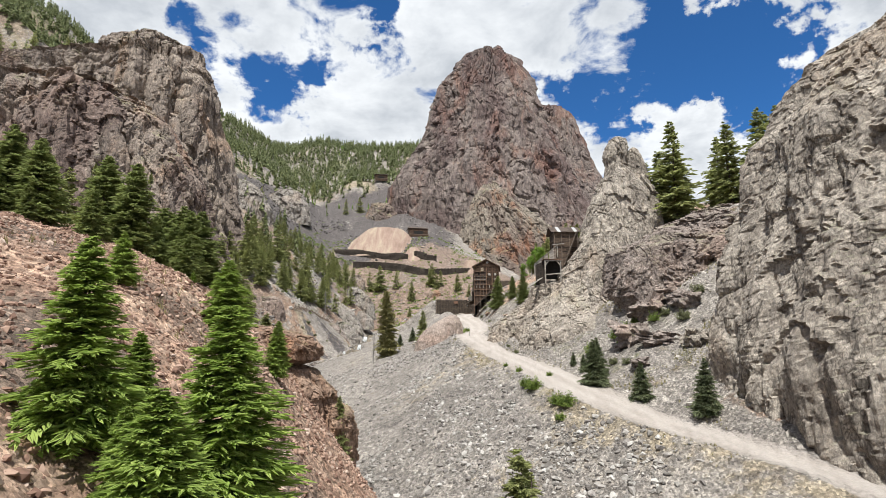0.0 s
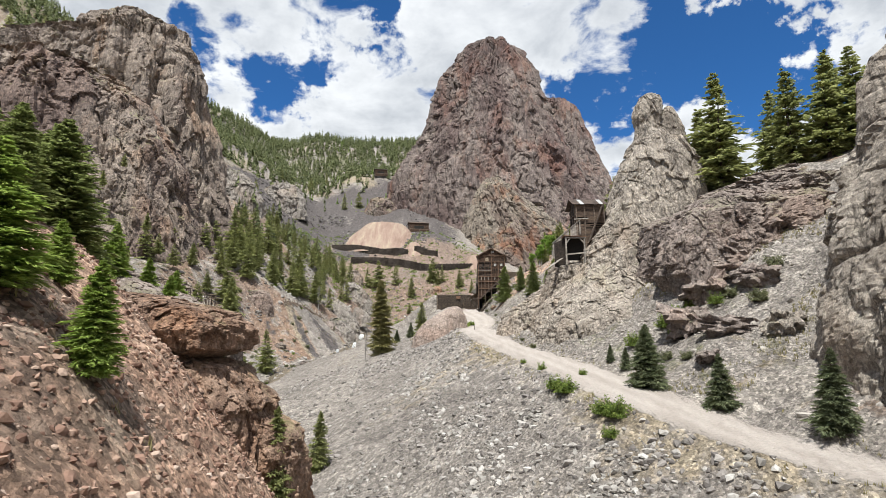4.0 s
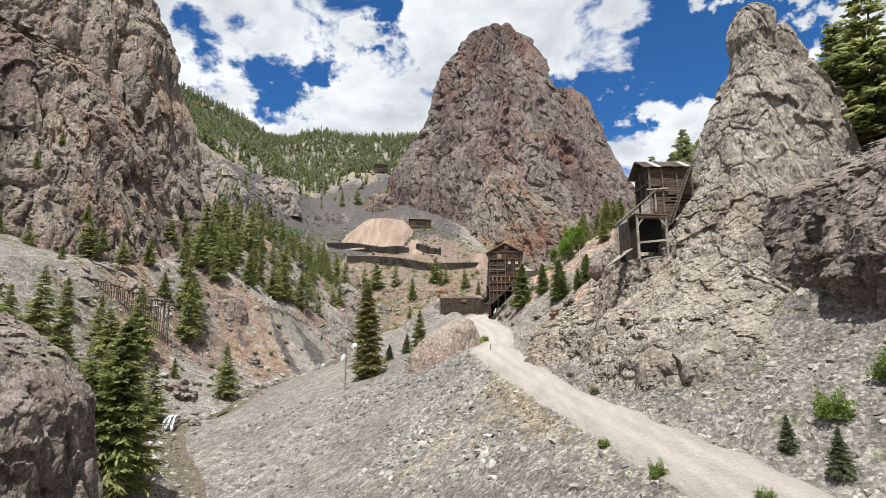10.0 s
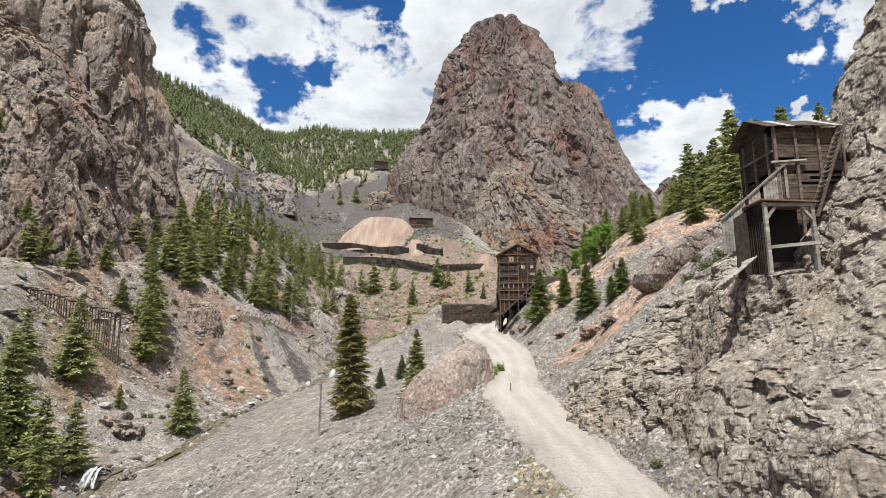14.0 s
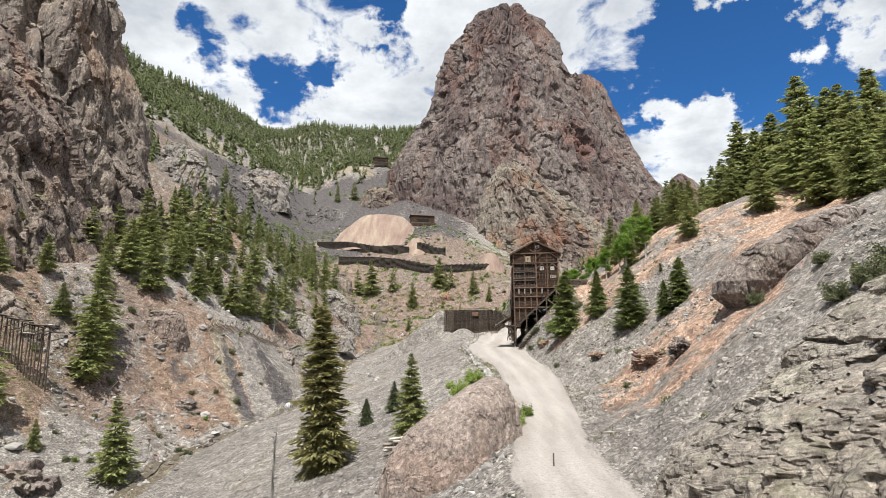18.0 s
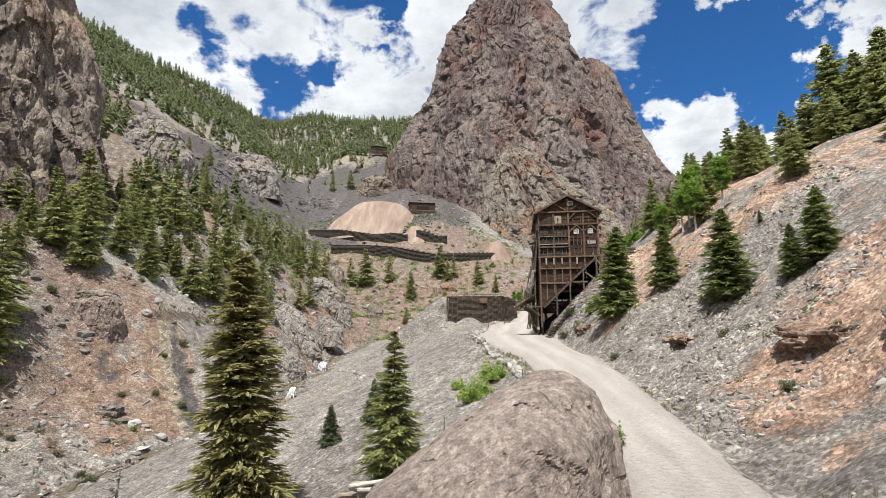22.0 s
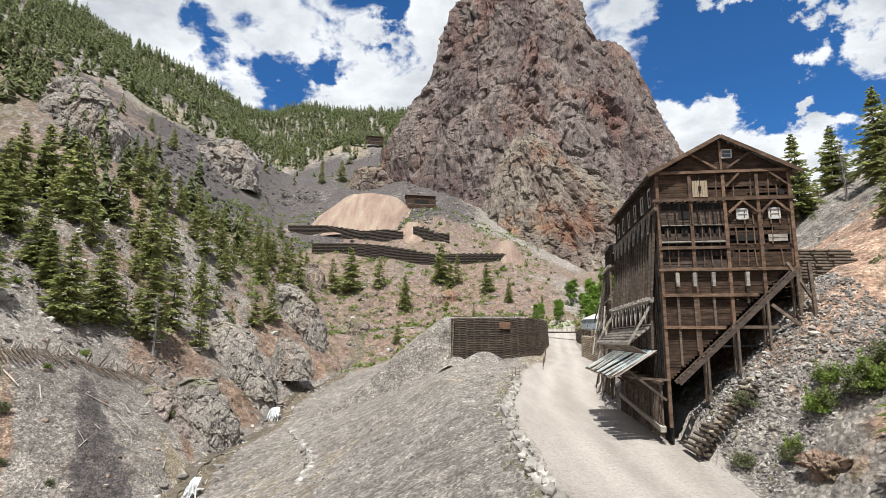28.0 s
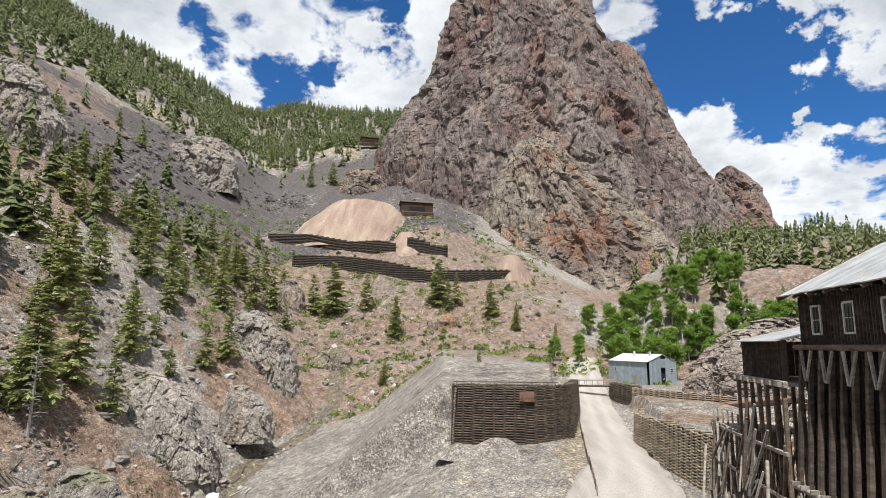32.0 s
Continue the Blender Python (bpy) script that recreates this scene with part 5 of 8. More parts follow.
BARK = bark_material("spruce_bark", (0.07, 0.05, 0.04), (0.17, 0.13, 0.105))
PALE_BARK = bark_material("aspen_bark", (0.30, 0.29, 0.25), (0.55, 0.54, 0.48))
DEAD_WOOD = bark_material("bleached_dead_wood", (0.16, 0.145, 0.13), (0.34, 0.315, 0.285))


def tree_thing(name, crown, trunk, leaf, bark):
    ob = new(name)
    tk = new("trunk", trunk); tk.data.materials.append(bark); tk.parent = ob
    cr = new("crown", crown); cr.data.materials.append(leaf); cr.parent = ob
    return ob


def trunk_mesh(seed, h, r):
    rng = np.random.default_rng(seed)
    t = np.linspace(0, 1, 9)
    pts = np.stack([0.012 * h * np.cumsum(rng.normal(0, 0.4, 9)) * t, 0.012 * h * np.cumsum(rng.normal(0, 0.4, 9)) * t, t * h * 0.97 - 0.4 * (t == 0)], 1)
    return joined("trunk", [tube(pts, r * (1 - 0.93 * t) * (1 + 0.5 * (t == 0)))])


# models, each about 10 m tall
NEAR_SPRUCE = [tree_thing("spruce_tree", conifer_crown(11 + s, 10, 2.35 - 0.15 * s, 36, 10, 10, 0.05, 0.78, 0.16, 0.62), trunk_mesh(s, 10, 0.16), SPRUCE, BARK) for s in range(3)]
NEAR_FRESH = [tree_thing("fir_tree", conifer_crown(21 + s, 10, 2.35, 46, 11, 11, 0.04, 0.75, 0.08, 0.62), trunk_mesh(5 + s, 10, 0.16), FRESH, BARK) for s in range(2)]
NEAR_BLUE = [tree_thing("blue_spruce_tree", conifer_crown(31 + s, 10, 2.9, 36, 11, 9, 0.02, 0.85, 0.05, 0.7), trunk_mesh(8 + s, 10, 0.16), BLUE_SPRUCE, BARK) for s in range(2)]
STOUT_SPRUCE = [tree_thing("spruce_tree", conifer_crown(71 + s, 10, 2.3, 36, 11, 8, 0.03, 0.66, 0.10, 0.72), trunk_mesh(27 + s, 10, 0.17), MID_GREEN, BARK) for s in range(2)]
TALL_SPRUCE = [tree_thing("tall_spruce_tree", conifer_crown(41, 10, 1.55, 62, 9, 9, 0.04, 0.62, 0.12, 0.6), trunk_mesh(12, 10, 0.14), OLD_SPRUCE, BARK)]
FAR_SPRUCE = [tree_thing("spruce_tree", conifer_crown(61 + s, 10, 2.3 + 0.3 * s, 15, 7, 3, 0.05, 0.72, 0.14, 1.8), trunk_mesh(24 + s, 10, 0.15), SPRUCE, BARK) for s in range(3)]
MID_SPRUCE = [tree_thing("spruce_tree", conifer_crown(51 + s, 10, 2.3 + 0.3 * s, 28, 8, 5, 0.05, 0.72, 0.16, 1.05), trunk_mesh(14 + s, 10, 0.15), SPRUCE, BARK) for s in range(3)]
LABELS = {
    "spruce_tree": "dark green spruce with drooping needled branches",
    "fir_tree": "bright green young fir with soft full branches",
    "blue_spruce_tree": "dense blue-green spruce standing by the gravel road",
    "tall_spruce_tree": "tall slender old spruce with olive needles",
}
used_models = set()
trng = random.Random(3)


planted = []


def plant(models, x, y, h, label="", fat=1.0, group="", z=None):
    if x < -60 and any(abs(x - a) + abs(y - b) < 7.5 for a, b in planted):
        return None
    planted.append((x, y))
    if models is MID_SPRUCE and y > 360:
        models = FAR_SPRUCE
    if models is MID_SPRUCE and -66 < x < -30 and y < 160:
        models = NEAR_SPRUCE
    if models is NEAR_SPRUCE and (x < -66 or x > 35):
        models = MID_SPRUCE
    model = models[trng.randrange(len(models))]
    k = h / 10
    m = pose(x, y, (gz(x, y) if z is None else z) - 0.15 * k, trng.uniform(-2, 2), trng.uniform(-2, 2), trng.uniform(0, 360)) @ Matrix.Diagonal((k * fat, k * fat, k, 1))
    if model.name not in used_models:
        used_models.add(model.name)
        model.matrix_basis = m
        ob = model
    else:
        model_scale = model.scale.copy()
        model.scale = (1, 1, 1)
        ob = copy_thing(model, m)
        model.scale = model_scale
    kind_name = model.name.split(".")[0]
    tagged(ob, label or LABELS[kind_name], "tree", group)
    return ob


# left spur and creek bank, near the start: place and height of the tip
for x, y, top, fat in [(-8.0, 21.3, 1.5, 1.35), (-7.2, 14.8, -1.2, 1.7), (-12.2, 22.5, 0.4, 1.25), (-12.1, 18.6, 3.6, 1.25), (-20.6, 34.9, 7.0, 1.3), (-13.4, 45, 1.6, 1.2), (-17.3, 44, 6.6, 1.45), (-9.8, 17.6, -2.0, 1.3),
                        (-19.3, 71, -1.0, 1.1), (-24.5, 72, 1.5, 1.2), (-24.5, 80.2, -1.4, 1.15), (-18.6, 50, 4.4, 1.3), (-22.4, 49, 6.2, 1.4), (-10.8, 11.6, -2.6, 1.5)]:
    plant(NEAR_FRESH, x, y, top - gz(x, y), fat=fat)
for x, y, top in [(-29.6, 51, 17), (-33.5, 53, 18.5), (-26.4, 56, 13.4), (-37, 59, 20), (-28, 63, 15), (-33, 68, 17), (-42, 66, 22), (-38, 74, 18), (-47, 76, 23), (-52, 86, 24), (-44, 84, 20), (-58, 96, 26), (-36.5, 48, 18.4), (-41, 50, 20.5), (-45, 55, 22),
                  (-24.6, 52, 10), (-30.4, 57, 13.2), (-39, 45, 17.4), (-34.6, 44.5, 13.0), (-50, 62, 23), (-54, 72, 25), (-31, 47.4, 13.4)]:
    plant(STOUT_SPRUCE, x, y, top - gz(x, y), fat=1.25)
for x, y, top in [(3.4, 30, -5.4), (-11.4, 63, -6.0)]:
    plant(NEAR_SPRUCE, x, y, top - gz(x, y), fat=0.85)
for x, y, h in [(-33.6, 121, 7), (-46, 121, 11.6), (-55.7, 143.5, 20), (-57, 112, 17), (-66, 112, 20), (-70, 114, 22), (-62, 128, 19), (-74, 104, 22), (-80, 122, 22), (-70, 138, 20), (-84, 140, 20), (-70, 92, 20), (-76.8, 104, 24)]:
    plant(NEAR_SPRUCE, x, y, h)
plant(NEAR_SPRUCE, -18.7, 108.9, 8.5)
for x, y, z, h in [(-44, 111, 2, 7), (-48.5, 113, 3, 9), (-53, 112, 6, 9), (-47, 120, 1, 10), (-57, 117, 9, 10)]:
    plant(NEAR_FRESH, x, y, h, z=z, fat=1.1)
# along the inner edge of the road
for x, y, h in [(24.8, 92.5, 7.6), (29.4, 83.4, 5.7), (33.7, 72.7, 7.2), (26.1, 104, 3.2), (25.2, 108.2, 2.6), (26.6, 96.8, 7.4)]:
    plant(NEAR_BLUE, x, y, h)
# behind the crag and the spire
for x, y, h in [(60.5, 139, 27), (57.5, 142, 22), (70, 129, 21), (75, 126, 22), (80, 124, 20), (72, 138, 19), (82, 134, 20), (66, 150, 20), (60, 158, 20), (66, 160, 17), (61, 170, 19), (62, 176, 14),
                (66, 184.8, 15), (70, 193.8, 16), (66, 204.2, 15), (72, 208, 17), (68, 215, 15), (74, 220, 17), (84, 240, 22)]:
    plant(MID_SPRUCE, x, y, h)
# the big spruces on the dump slope
plant(TALL_SPRUCE, -20.9, 211.4, 25, fat=1.15)
plant(NEAR_SPRUCE, -7.7, 211.2, 13.2, "slim spruce beside an old log crib")
plant(NEAR_BLUE, -18, 233, 5.0, "small blue-green spruce on the dump slope")
plant(NEAR_BLUE, -13, 236, 6.0, "small blue-green spruce on the dump slope")
# between the mill and the slope
for x, y, top, fat in [(40.2, 224.7, 28.6, 1.2), (38.0, 226.5, 24.5, 1.1), (34.5, 235.3, 28.4, 1.2), (31.4, 248.6, 29.2, 1.1), (25.0, 254.0, 30.0, 1.1), (44, 243, 30, 1.1)]:
    plant(STOUT_SPRUCE, x, y, top - gz(x, y), "full dark green spruce on the slope beside the mill", fat=fat)
# the stand along the crest above the road
for x, y, top in [(82.1, 277.1, 76.2), (104, 330, 86), (90.8, 320.9, 72.3), (66.7, 303.7, 60.2), (70, 300, 60), (76, 305, 62), (85, 300, 70), (78, 281, 66), (84, 272, 72), (88, 272, 71), (86, 268, 75), (92, 262, 73), (84, 252, 82), (90, 262, 70), (71, 312, 60),
                  (74, 268, 62), (80, 262, 66), (78, 244, 66), (86, 246, 72), (92, 240, 74), (68, 286, 56), (73, 292, 60), (96, 288, 78), (64, 318, 55), (100, 300, 80), (66, 240, 52), (72, 230, 56), (80, 232, 64)]:
    plant(MID_SPRUCE, x, y, min(max(top - gz(x, y), 12), 27), fat=1.15)
for x, y, h in [(44, 262, 9), (50, 272, 11), (47, 284, 10), (56, 290, 13), (60, 302, 15), (54, 313, 15), (52, 246, 10), (64, 282, 14), (68, 296, 15)]:
    plant(NEAR_SPRUCE if h < 15 else MID_SPRUCE, x, y, h)
# the far bank of the creek
BANK = [(-67.63, 235.9, 16.2), (-94.51, 233.2, 21.3), (-101.2, 278.3, 22.7), (-94.77, 265.3, 21.3), (-78.9, 157.5, 18), (-96.68, 273, 18.8), (-94.86, 235, 21.3), (-79.62, 195.3, 22.3), (-95, 325, 17), (-83.52, 235, 5.82), (-79.51, 204.7, 4.24), (-97.8, 277, 15.7),
        (-95.6, 330, 17), (-88.3, 340, 20), (-79, 357, 20), (-92.7, 337.6, 11), (-85.6, 349, 20), (-80.5, 370, 19), (-96.8, 345, 14), (-101.8, 395, 17), (-89.9, 431, 13), (-87, 486, 21), (-73, 372, 14), (-106, 372, 18), (-112, 350, 17)]
for x, y, h in BANK:
    plant(MID_SPRUCE, x, y, h)
for x, y, h in [(-59.3, 513.8, 24), (-68.8, 515.7, 18), (-11.1, 517.7, 20), (-27.9, 495.4, 16.5), (12.7, 507.8, 15.4), (23.3, 496.6, 9.6), (-27.8, 449, 7), (-5.8, 513.3, 14.7), (-2.2, 517.8, 16.1), (-43.6, 512.4, 17.1), (37.8, 484.8, 9), (2.7, 408, 3.8), (44, 470, 8)]:
    plant(MID_SPRUCE, x, y, h)

# spruces over the hillside and the creek bank
for x, y, h in [(-114.6, 435.7, 12.6), (-105, 429.1, 12.8), (-89.9, 435.9, 13.9), (-102.9, 491.7, 18.6), (-95.3, 486.3, 18), (-87.3, 488.6, 24), (-82.2, 495.4, 18.5), (-70.6, 516, 18.8), (-59.7, 514.4, 24), (-10.7, 517.4, 21.8), (14.4, 509.8, 15.8), (23.5, 497.9, 12.2), (-28.4, 497.4, 17.2), (-27.4, 452.2, 7.3), (-62, 414.9, 6.8), (-65.5, 413.1, 7.5), (-74.4, 415.9, 12.7), (-72.6, 419, 12.9), (-78.8, 415.9, 8.7), (-84.9, 408.3, 7.6), (-87.6, 401.1, 13.1), (-80.5, 374.5, 22.2), (-80.8, 370.6, 23.9), (-98.3, 388, 23.2), (-117.5, 400.5, 18.7), (-119, 421, 10.7), (-109, 414.3, 9.2), (-133.9, 441, 16.6), (-175.7, 482, 20.7), (-178.8, 626.4, 13.7)]:
    plant(MID_SPRUCE, x, y, h, fat=0.9 + 0.25 * trng.random())
for x, y, h in [(-222.9, 747.9, 14), (-198.4, 582.2, 16.7), (-137, 752.4, 23.7), (-119, 768.2, 24.3), (-96.9, 378.7, 8.7), (-144, 490.8, 8.5), (-147.1, 489.4, 7.7), (-108, 491.4, 11.1), (-116.3, 475, 12.8), (-113.7, 455.2, 8.5), (-94, 400.8, 11.8), (-101.8, 406.5, 15.7), (-113.5, 400.8, 17), (-222.6, 595.4, 13.6), (-153.6, 481.1, 12.6), (-86.8, 364.9, 6.4), (-81, 408.9, 10.7), (-73.6, 489, 9.4), (-101.4, 503.3, 15.6), (-84.9, 518.1, 13.6), (-92.9, 517.7, 16.4), (152, 617.2, 15.1), (147.9, 585.3, 13.7), (104.1, 506.3, 13.3), (-185.9, 858.2, 20.4), (-202.5, 831.5, 22.7), (-115.2, 565.2, 11.5), (-84.4, 347.7, 20.2), (-84.2, 395.4, 19.9), (-124.6, 423.3, 19.2)]:
    plant(MID_SPRUCE, x, y, h, fat=0.9 + 0.25 * trng.random())
for x, y, h in [(-115.1, 376.9, 26), (-96.8, 345.3, 18.3), (-92.1, 336.7, 11.3), (-135, 379.6, 26), (-124.2, 381.8, 17.8), (-149.9, 394.3, 13.7), (-102.2, 348, 16.3), (-159.2, 491.4, 12.2), (-183.7, 487.8, 20.1), (-95, 406, 7.8), (-102.6, 306.8, 20.3), (-104.5, 325.5, 17.1), (-113.2, 323.9, 18.7), (-151.8, 397.1, 21.8), (-122.1, 358.6, 19.6), (-85.2, 343.3, 20.3), (-116.2, 317.9, 9), (-113.1, 331, 6.5), (-110.1, 324.3, 14.9), (-110.5, 305.8, 19.4), (-110.7, 293.2, 12.6), (-83.72, 235.4, 5.81), (-108.8, 273.9, 9.28), (-138, 393.4, 26), (-136.7, 408, 18.6), (-98.06, 275.5, 16.8), (-110.6, 341.9, 13.8), (-94.67, 235.9, 21.1), (-62, 146.1, 11.2), (-106.4, 207.3, 19.3)]:
    plant(MID_SPRUCE, x, y, h, fat=0.9 + 0.25 * trng.random())
for x, y, h in [(-59.8, 151.3, 14.5), (-50.7, 143.8, 15.9), (-47.3, 146.3, 24.4), (-79.18, 198.5, 21.6), (-48, 131.8, 11.3), (-91.1, 178.4, 11.7), (-108.5, 220.6, 11.4), (-101.1, 225.1, 13.2), (-87.12, 199.1, 13.5), (-125.2, 357.4, 26), (-118.8, 330.1, 26), (-74.1, 169.1, 10.4), (-66, 184.5, 9.2)]:
    plant(MID_SPRUCE, x, y, h, fat=0.9 + 0.25 * trng.random())

# along the top and the foot of the sheer cliff
for x, z, h in [(-302, 196, 17), (-288, 197, 23), (-266, 198, 14), (-259, 201, 11), (-236, 206, 10), (-309, 197, 19), (-278, 196, 14), (-296, 196, 15), (-249, 203, 9), (-318, 196, 18)]:
    plant(FAR_SPRUCE, x, 358 + trng.uniform(-8, 12), h, z=z - 4)
for i in range(20):
    y = trng.uniform(255, 372)
    x = trng.uniform(-40, 8) - 118 if y > 320 else trng.uniform(-150, -108)
    plant(FAR_SPRUCE, x, y, trng.uniform(7, 17), fat=1.15)
for x, y, z, h in [(-128, 254, 46, 7), (-134, 253, 62, 6), (-140, 254, 74, 6), (-124, 258, 36, 9), (-121, 266, 32, 10), (-119, 280, 34, 11), (-117, 292, 38, 12), (-116, 303, 40, 12), (-150, 256, 66, 7), (-158, 252, 40, 10), (-146, 251, 34, 11),
                   (-138, 250, 30, 10), (-166, 252, 78, 6), (-132, 249, 28, 9), (-113, 312, 40, 13), (-120, 262, 28, 8)]:
    plant(MID_SPRUCE, x, y, h, z=min(z, max(gz(x, y), z)), fat=1.1)
# the dense stand on the near bank
for i in range(16):
    x, y = trng.uniform(-96, -52), trng.uniform(120, 215)
    if x < float(creek(y)[0]) - 8:
        plant(MID_SPRUCE, x, y, trng.uniform(9, 20), fat=1.15)


# young trees over the slope above the creek
for i in range(46):
    x, y = trng.uniform(-128, -70), trng.uniform(385, 505)
    plant(FAR_SPRUCE, x, y, trng.uniform(8, 18), fat=1.15)

# models that found no place
for models in (NEAR_SPRUCE, NEAR_FRESH, NEAR_BLUE, STOUT_SPRUCE, TALL_SPRUCE, FAR_SPRUCE, MID_SPRUCE):
    for model in models:
        if model.name not in used_models:
            for ob in (*model.children, model):
                bpy.data.objects.remove(ob)


def forest(name, pts, heights, leaf, label, seed, tiers=6, per=5):
    """Far trees as one mesh: ragged tiers of boughs round each stem."""
    rng = np.random.default_rng(seed)
    n = len(pts)
    quads = []
    for i in range(tiers):
        f = i / tiers
        for j in range(per):
            a = rng.uniform(0, 2 * np.pi, n)
            r = heights * 0.235 * (1 - f) ** 0.75 * rng.uniform(0.6, 1.15, n)
            z = heights * (0.06 + 0.88 * f + rng.uniform(-0.05, 0.05, n))
            d = np.stack([np.cos(a), np.sin(a), rng.uniform(-0.45, -0.1, n)], 1)
            s = np.stack([-np.sin(a), np.cos(a), 0 * a], 1) * (0.42 * r + 0.08)[:, None]
            b = pts + np.stack([0 * z, 0 * z, z + 0.10 * heights], 1)
            m = pts + np.stack([0 * z, 0 * z, z], 1) + d * (r * 0.6)[:, None]
            t = pts + np.stack([0 * z, 0 * z, z], 1) + d * r[:, None]
            quads.append(np.stack([b, m + s, t, m - s], 1))
    q = np.concatenate(quads)
    me = soup_mesh(name, q.reshape(-1, 3), np.arange(len(q) * 4).reshape(-1, 4))
    me.materials.append(leaf)
    return tagged(new(name, me), label, "trees", kind="stuff")


def scrub(name, pts, radius, leaf, label, seed, n=34):
    """Low bushes, too many to count, as one mesh of leafy sprays."""
    rng = np.random.default_rng(seed)
    m = len(pts)
    a, b, r = rng.uniform(0, 6.28, (m, n)), rng.random((m, n)), rng.random((m, n)) ** 0.5
    R = radius[:, None]
    c = pts[:, None, :] + np.stack([R * r * np.cos(a), R * r * np.sin(a), R * 0.95 * b * (1.1 - 0.6 * r)], -1)
    d = rng.normal(size=(m, n, 3)); d /= np.linalg.norm(d, axis=-1, keepdims=True)
    e = np.cross(d, rng.normal(size=(m, n, 3))); e /= np.linalg.norm(e, axis=-1, keepdims=True)
    s = (R * rng.uniform(0.14, 0.3, (m, n)))[..., None]
    q = np.stack([c - d * s, c + e * s * 0.6, c + d * s, c - e * s * 0.6], 2).reshape(-1, 3)
    me = soup_mesh(name, q, np.arange(len(q)).reshape(-1, 4))
    me.materials.append(leaf)
    return tagged(new(name, me), label, "bushes", kind="stuff")


def forest_points(n, x0, x1, y0, y1, seed, keep, lo, hi):
    pts = scatter(n, x0, x1, y0, y1, seed, keep)
    h = np.random.default_rng(seed + 1).uniform(lo, hi, len(pts))
    pts[:, 2] -= 0.4
    return pts, h


def hillside_keep(x, y):
    z = ground(x, y, False)
    n = fbm(x * 0.011, y * 0.011, 0 * x + 91, 3)
    left = sstep(60, 130, -x - 0.05 * y) * 0.30 * sstep(-0.4, 0.3, n) + sstep(150, 330, -x) * 0.35 
    top = sstep(185, 300, z) * 1.0
    return np.clip(left + top, 0, 1) * (x < 40) * (1 - 0.95 * talus_zone(x, y))


p, h = forest_points(12000, -760, 30, 420, 1330, 31, hillside_keep, 11, 23)
forest("forest_on_the_ridge", p, h, FAR_NEEDLES, "dark spruce forest over the far ridge", 1)
p, h = forest_points(900, -330, -110, 390, 560, 33, lambda x, y: 0.32 * sstep(-0.3, 0.35, fbm(x * 0.02, y * 0.02, 0 * x + 17, 3)) * (between(x, y)[0] < -20) * (1 - 0.9 * talus_zone(x, y)), 9, 21)
forest("trees_on_the_left_slope", p, h, FAR_NEEDLES, "scattered spruces over the steep left slope", 2, 9, 7)
p, h = forest_points(2600, 85, 420, 330, 900, 35, lambda x, y: (between(x, y)[2] > 30) * 0.65 * (fbm(x * 0.02, y * 0.02, 0 * x + 13, 3) > -0.25), 10, 20)
forest("forest_on_the_right_slope", p, h, FAR_NEEDLES, "dense spruce forest climbing the right slope", 3)
p, h = forest_points(260, -260, -60, 700, 1150, 37, lambda x, y: sstep(0.0, 0.3, fbm(x * 0.012, y * 0.012, 0 * x + 3, 3)) * (ground(x, y, False) > 190), 8, 13)
forest("aspens_on_the_ridge", p, h, ASPEN_LEAF, "pale green aspen grove below the ridge", 4, 6, 6)

p, h = forest_points(3000, -150, 60, 425, 640, 61, lambda x, y: 0.8 * sstep(-0.35, 0.25, fbm(x * 0.03, y * 0.03, 0 * x + 7, 3)), 0.6, 2.6)
scrub("hillside_scrub", p, h, SHRUB_LEAF, "small green bushes dotting the brown hillside", 5)
p, h = forest_points(2100, -130, -40, 90, 430, 63, lambda x, y: (between(x, y)[0] < -6) * (1 - bare_fan(x, y)) * sstep(-0.2, 0.35, fbm(x * 0.04, y * 0.04, 0 * x + 9, 3)), 0.4, 1.4)
scrub("bank_scrub", p, h, SAGE_LEAF, "grey-green scrub between the stones of the bank", 6)
p, h = forest_points(500, 22, 62, 84, 330, 65, lambda x, y: (between(x, y)[2] > 4) * sstep(0.0, 0.35, fbm(x * 0.06, y * 0.06, 0 * x + 11, 3)), 0.3, 0.9)
scrub("slope_scrub", p, h, SAGE_LEAF, "dry scrub on the slope above the road", 7, 60)
p, h = forest_points(900, -260, 0, 600, 900, 67, lambda x, y: 0.5 * sstep(0.05, 0.35, fbm(x * 0.02, y * 0.02, 0 * x + 29, 3)), 0.8, 2.2)
scrub("talus_scrub", p, h, SHRUB_LEAF, "sparse bushes on the dark talus", 8, 24)


# ---------------------------------------------------------------- timber
def wood_material(name, dark, mid, light, per="random"):
    m = Mat(name, 0.88)
    grain = m.noise(3.0, 6, 0.7, (0.35, 0.35, 1.0))
    c = m.ramp(grain, [(0.3, dark), (0.5, mid), (0.72, light)])
    r = m.island() if per == "island" else m.random()
    c = m.mix(0.75, c, m.ramp(r, [(0.0, (0.68, 0.68, 0.69)), (0.5, (0.97, 0.95, 0.92)), (1.0, (1.28, 1.23, 1.16))]), "MULTIPLY")
    c = m.mix(m.span(m.noise(0.35, 5, 0.6), 0.5, 0.72, 0.0, 0.5), c, tuple(0.5 * v for v in dark))
    m.color(c)
    m.bump(m.noise(9, 5, 0.7, (0.3, 0.3, 1.0)), 0.6, 0.03)
    return m.m


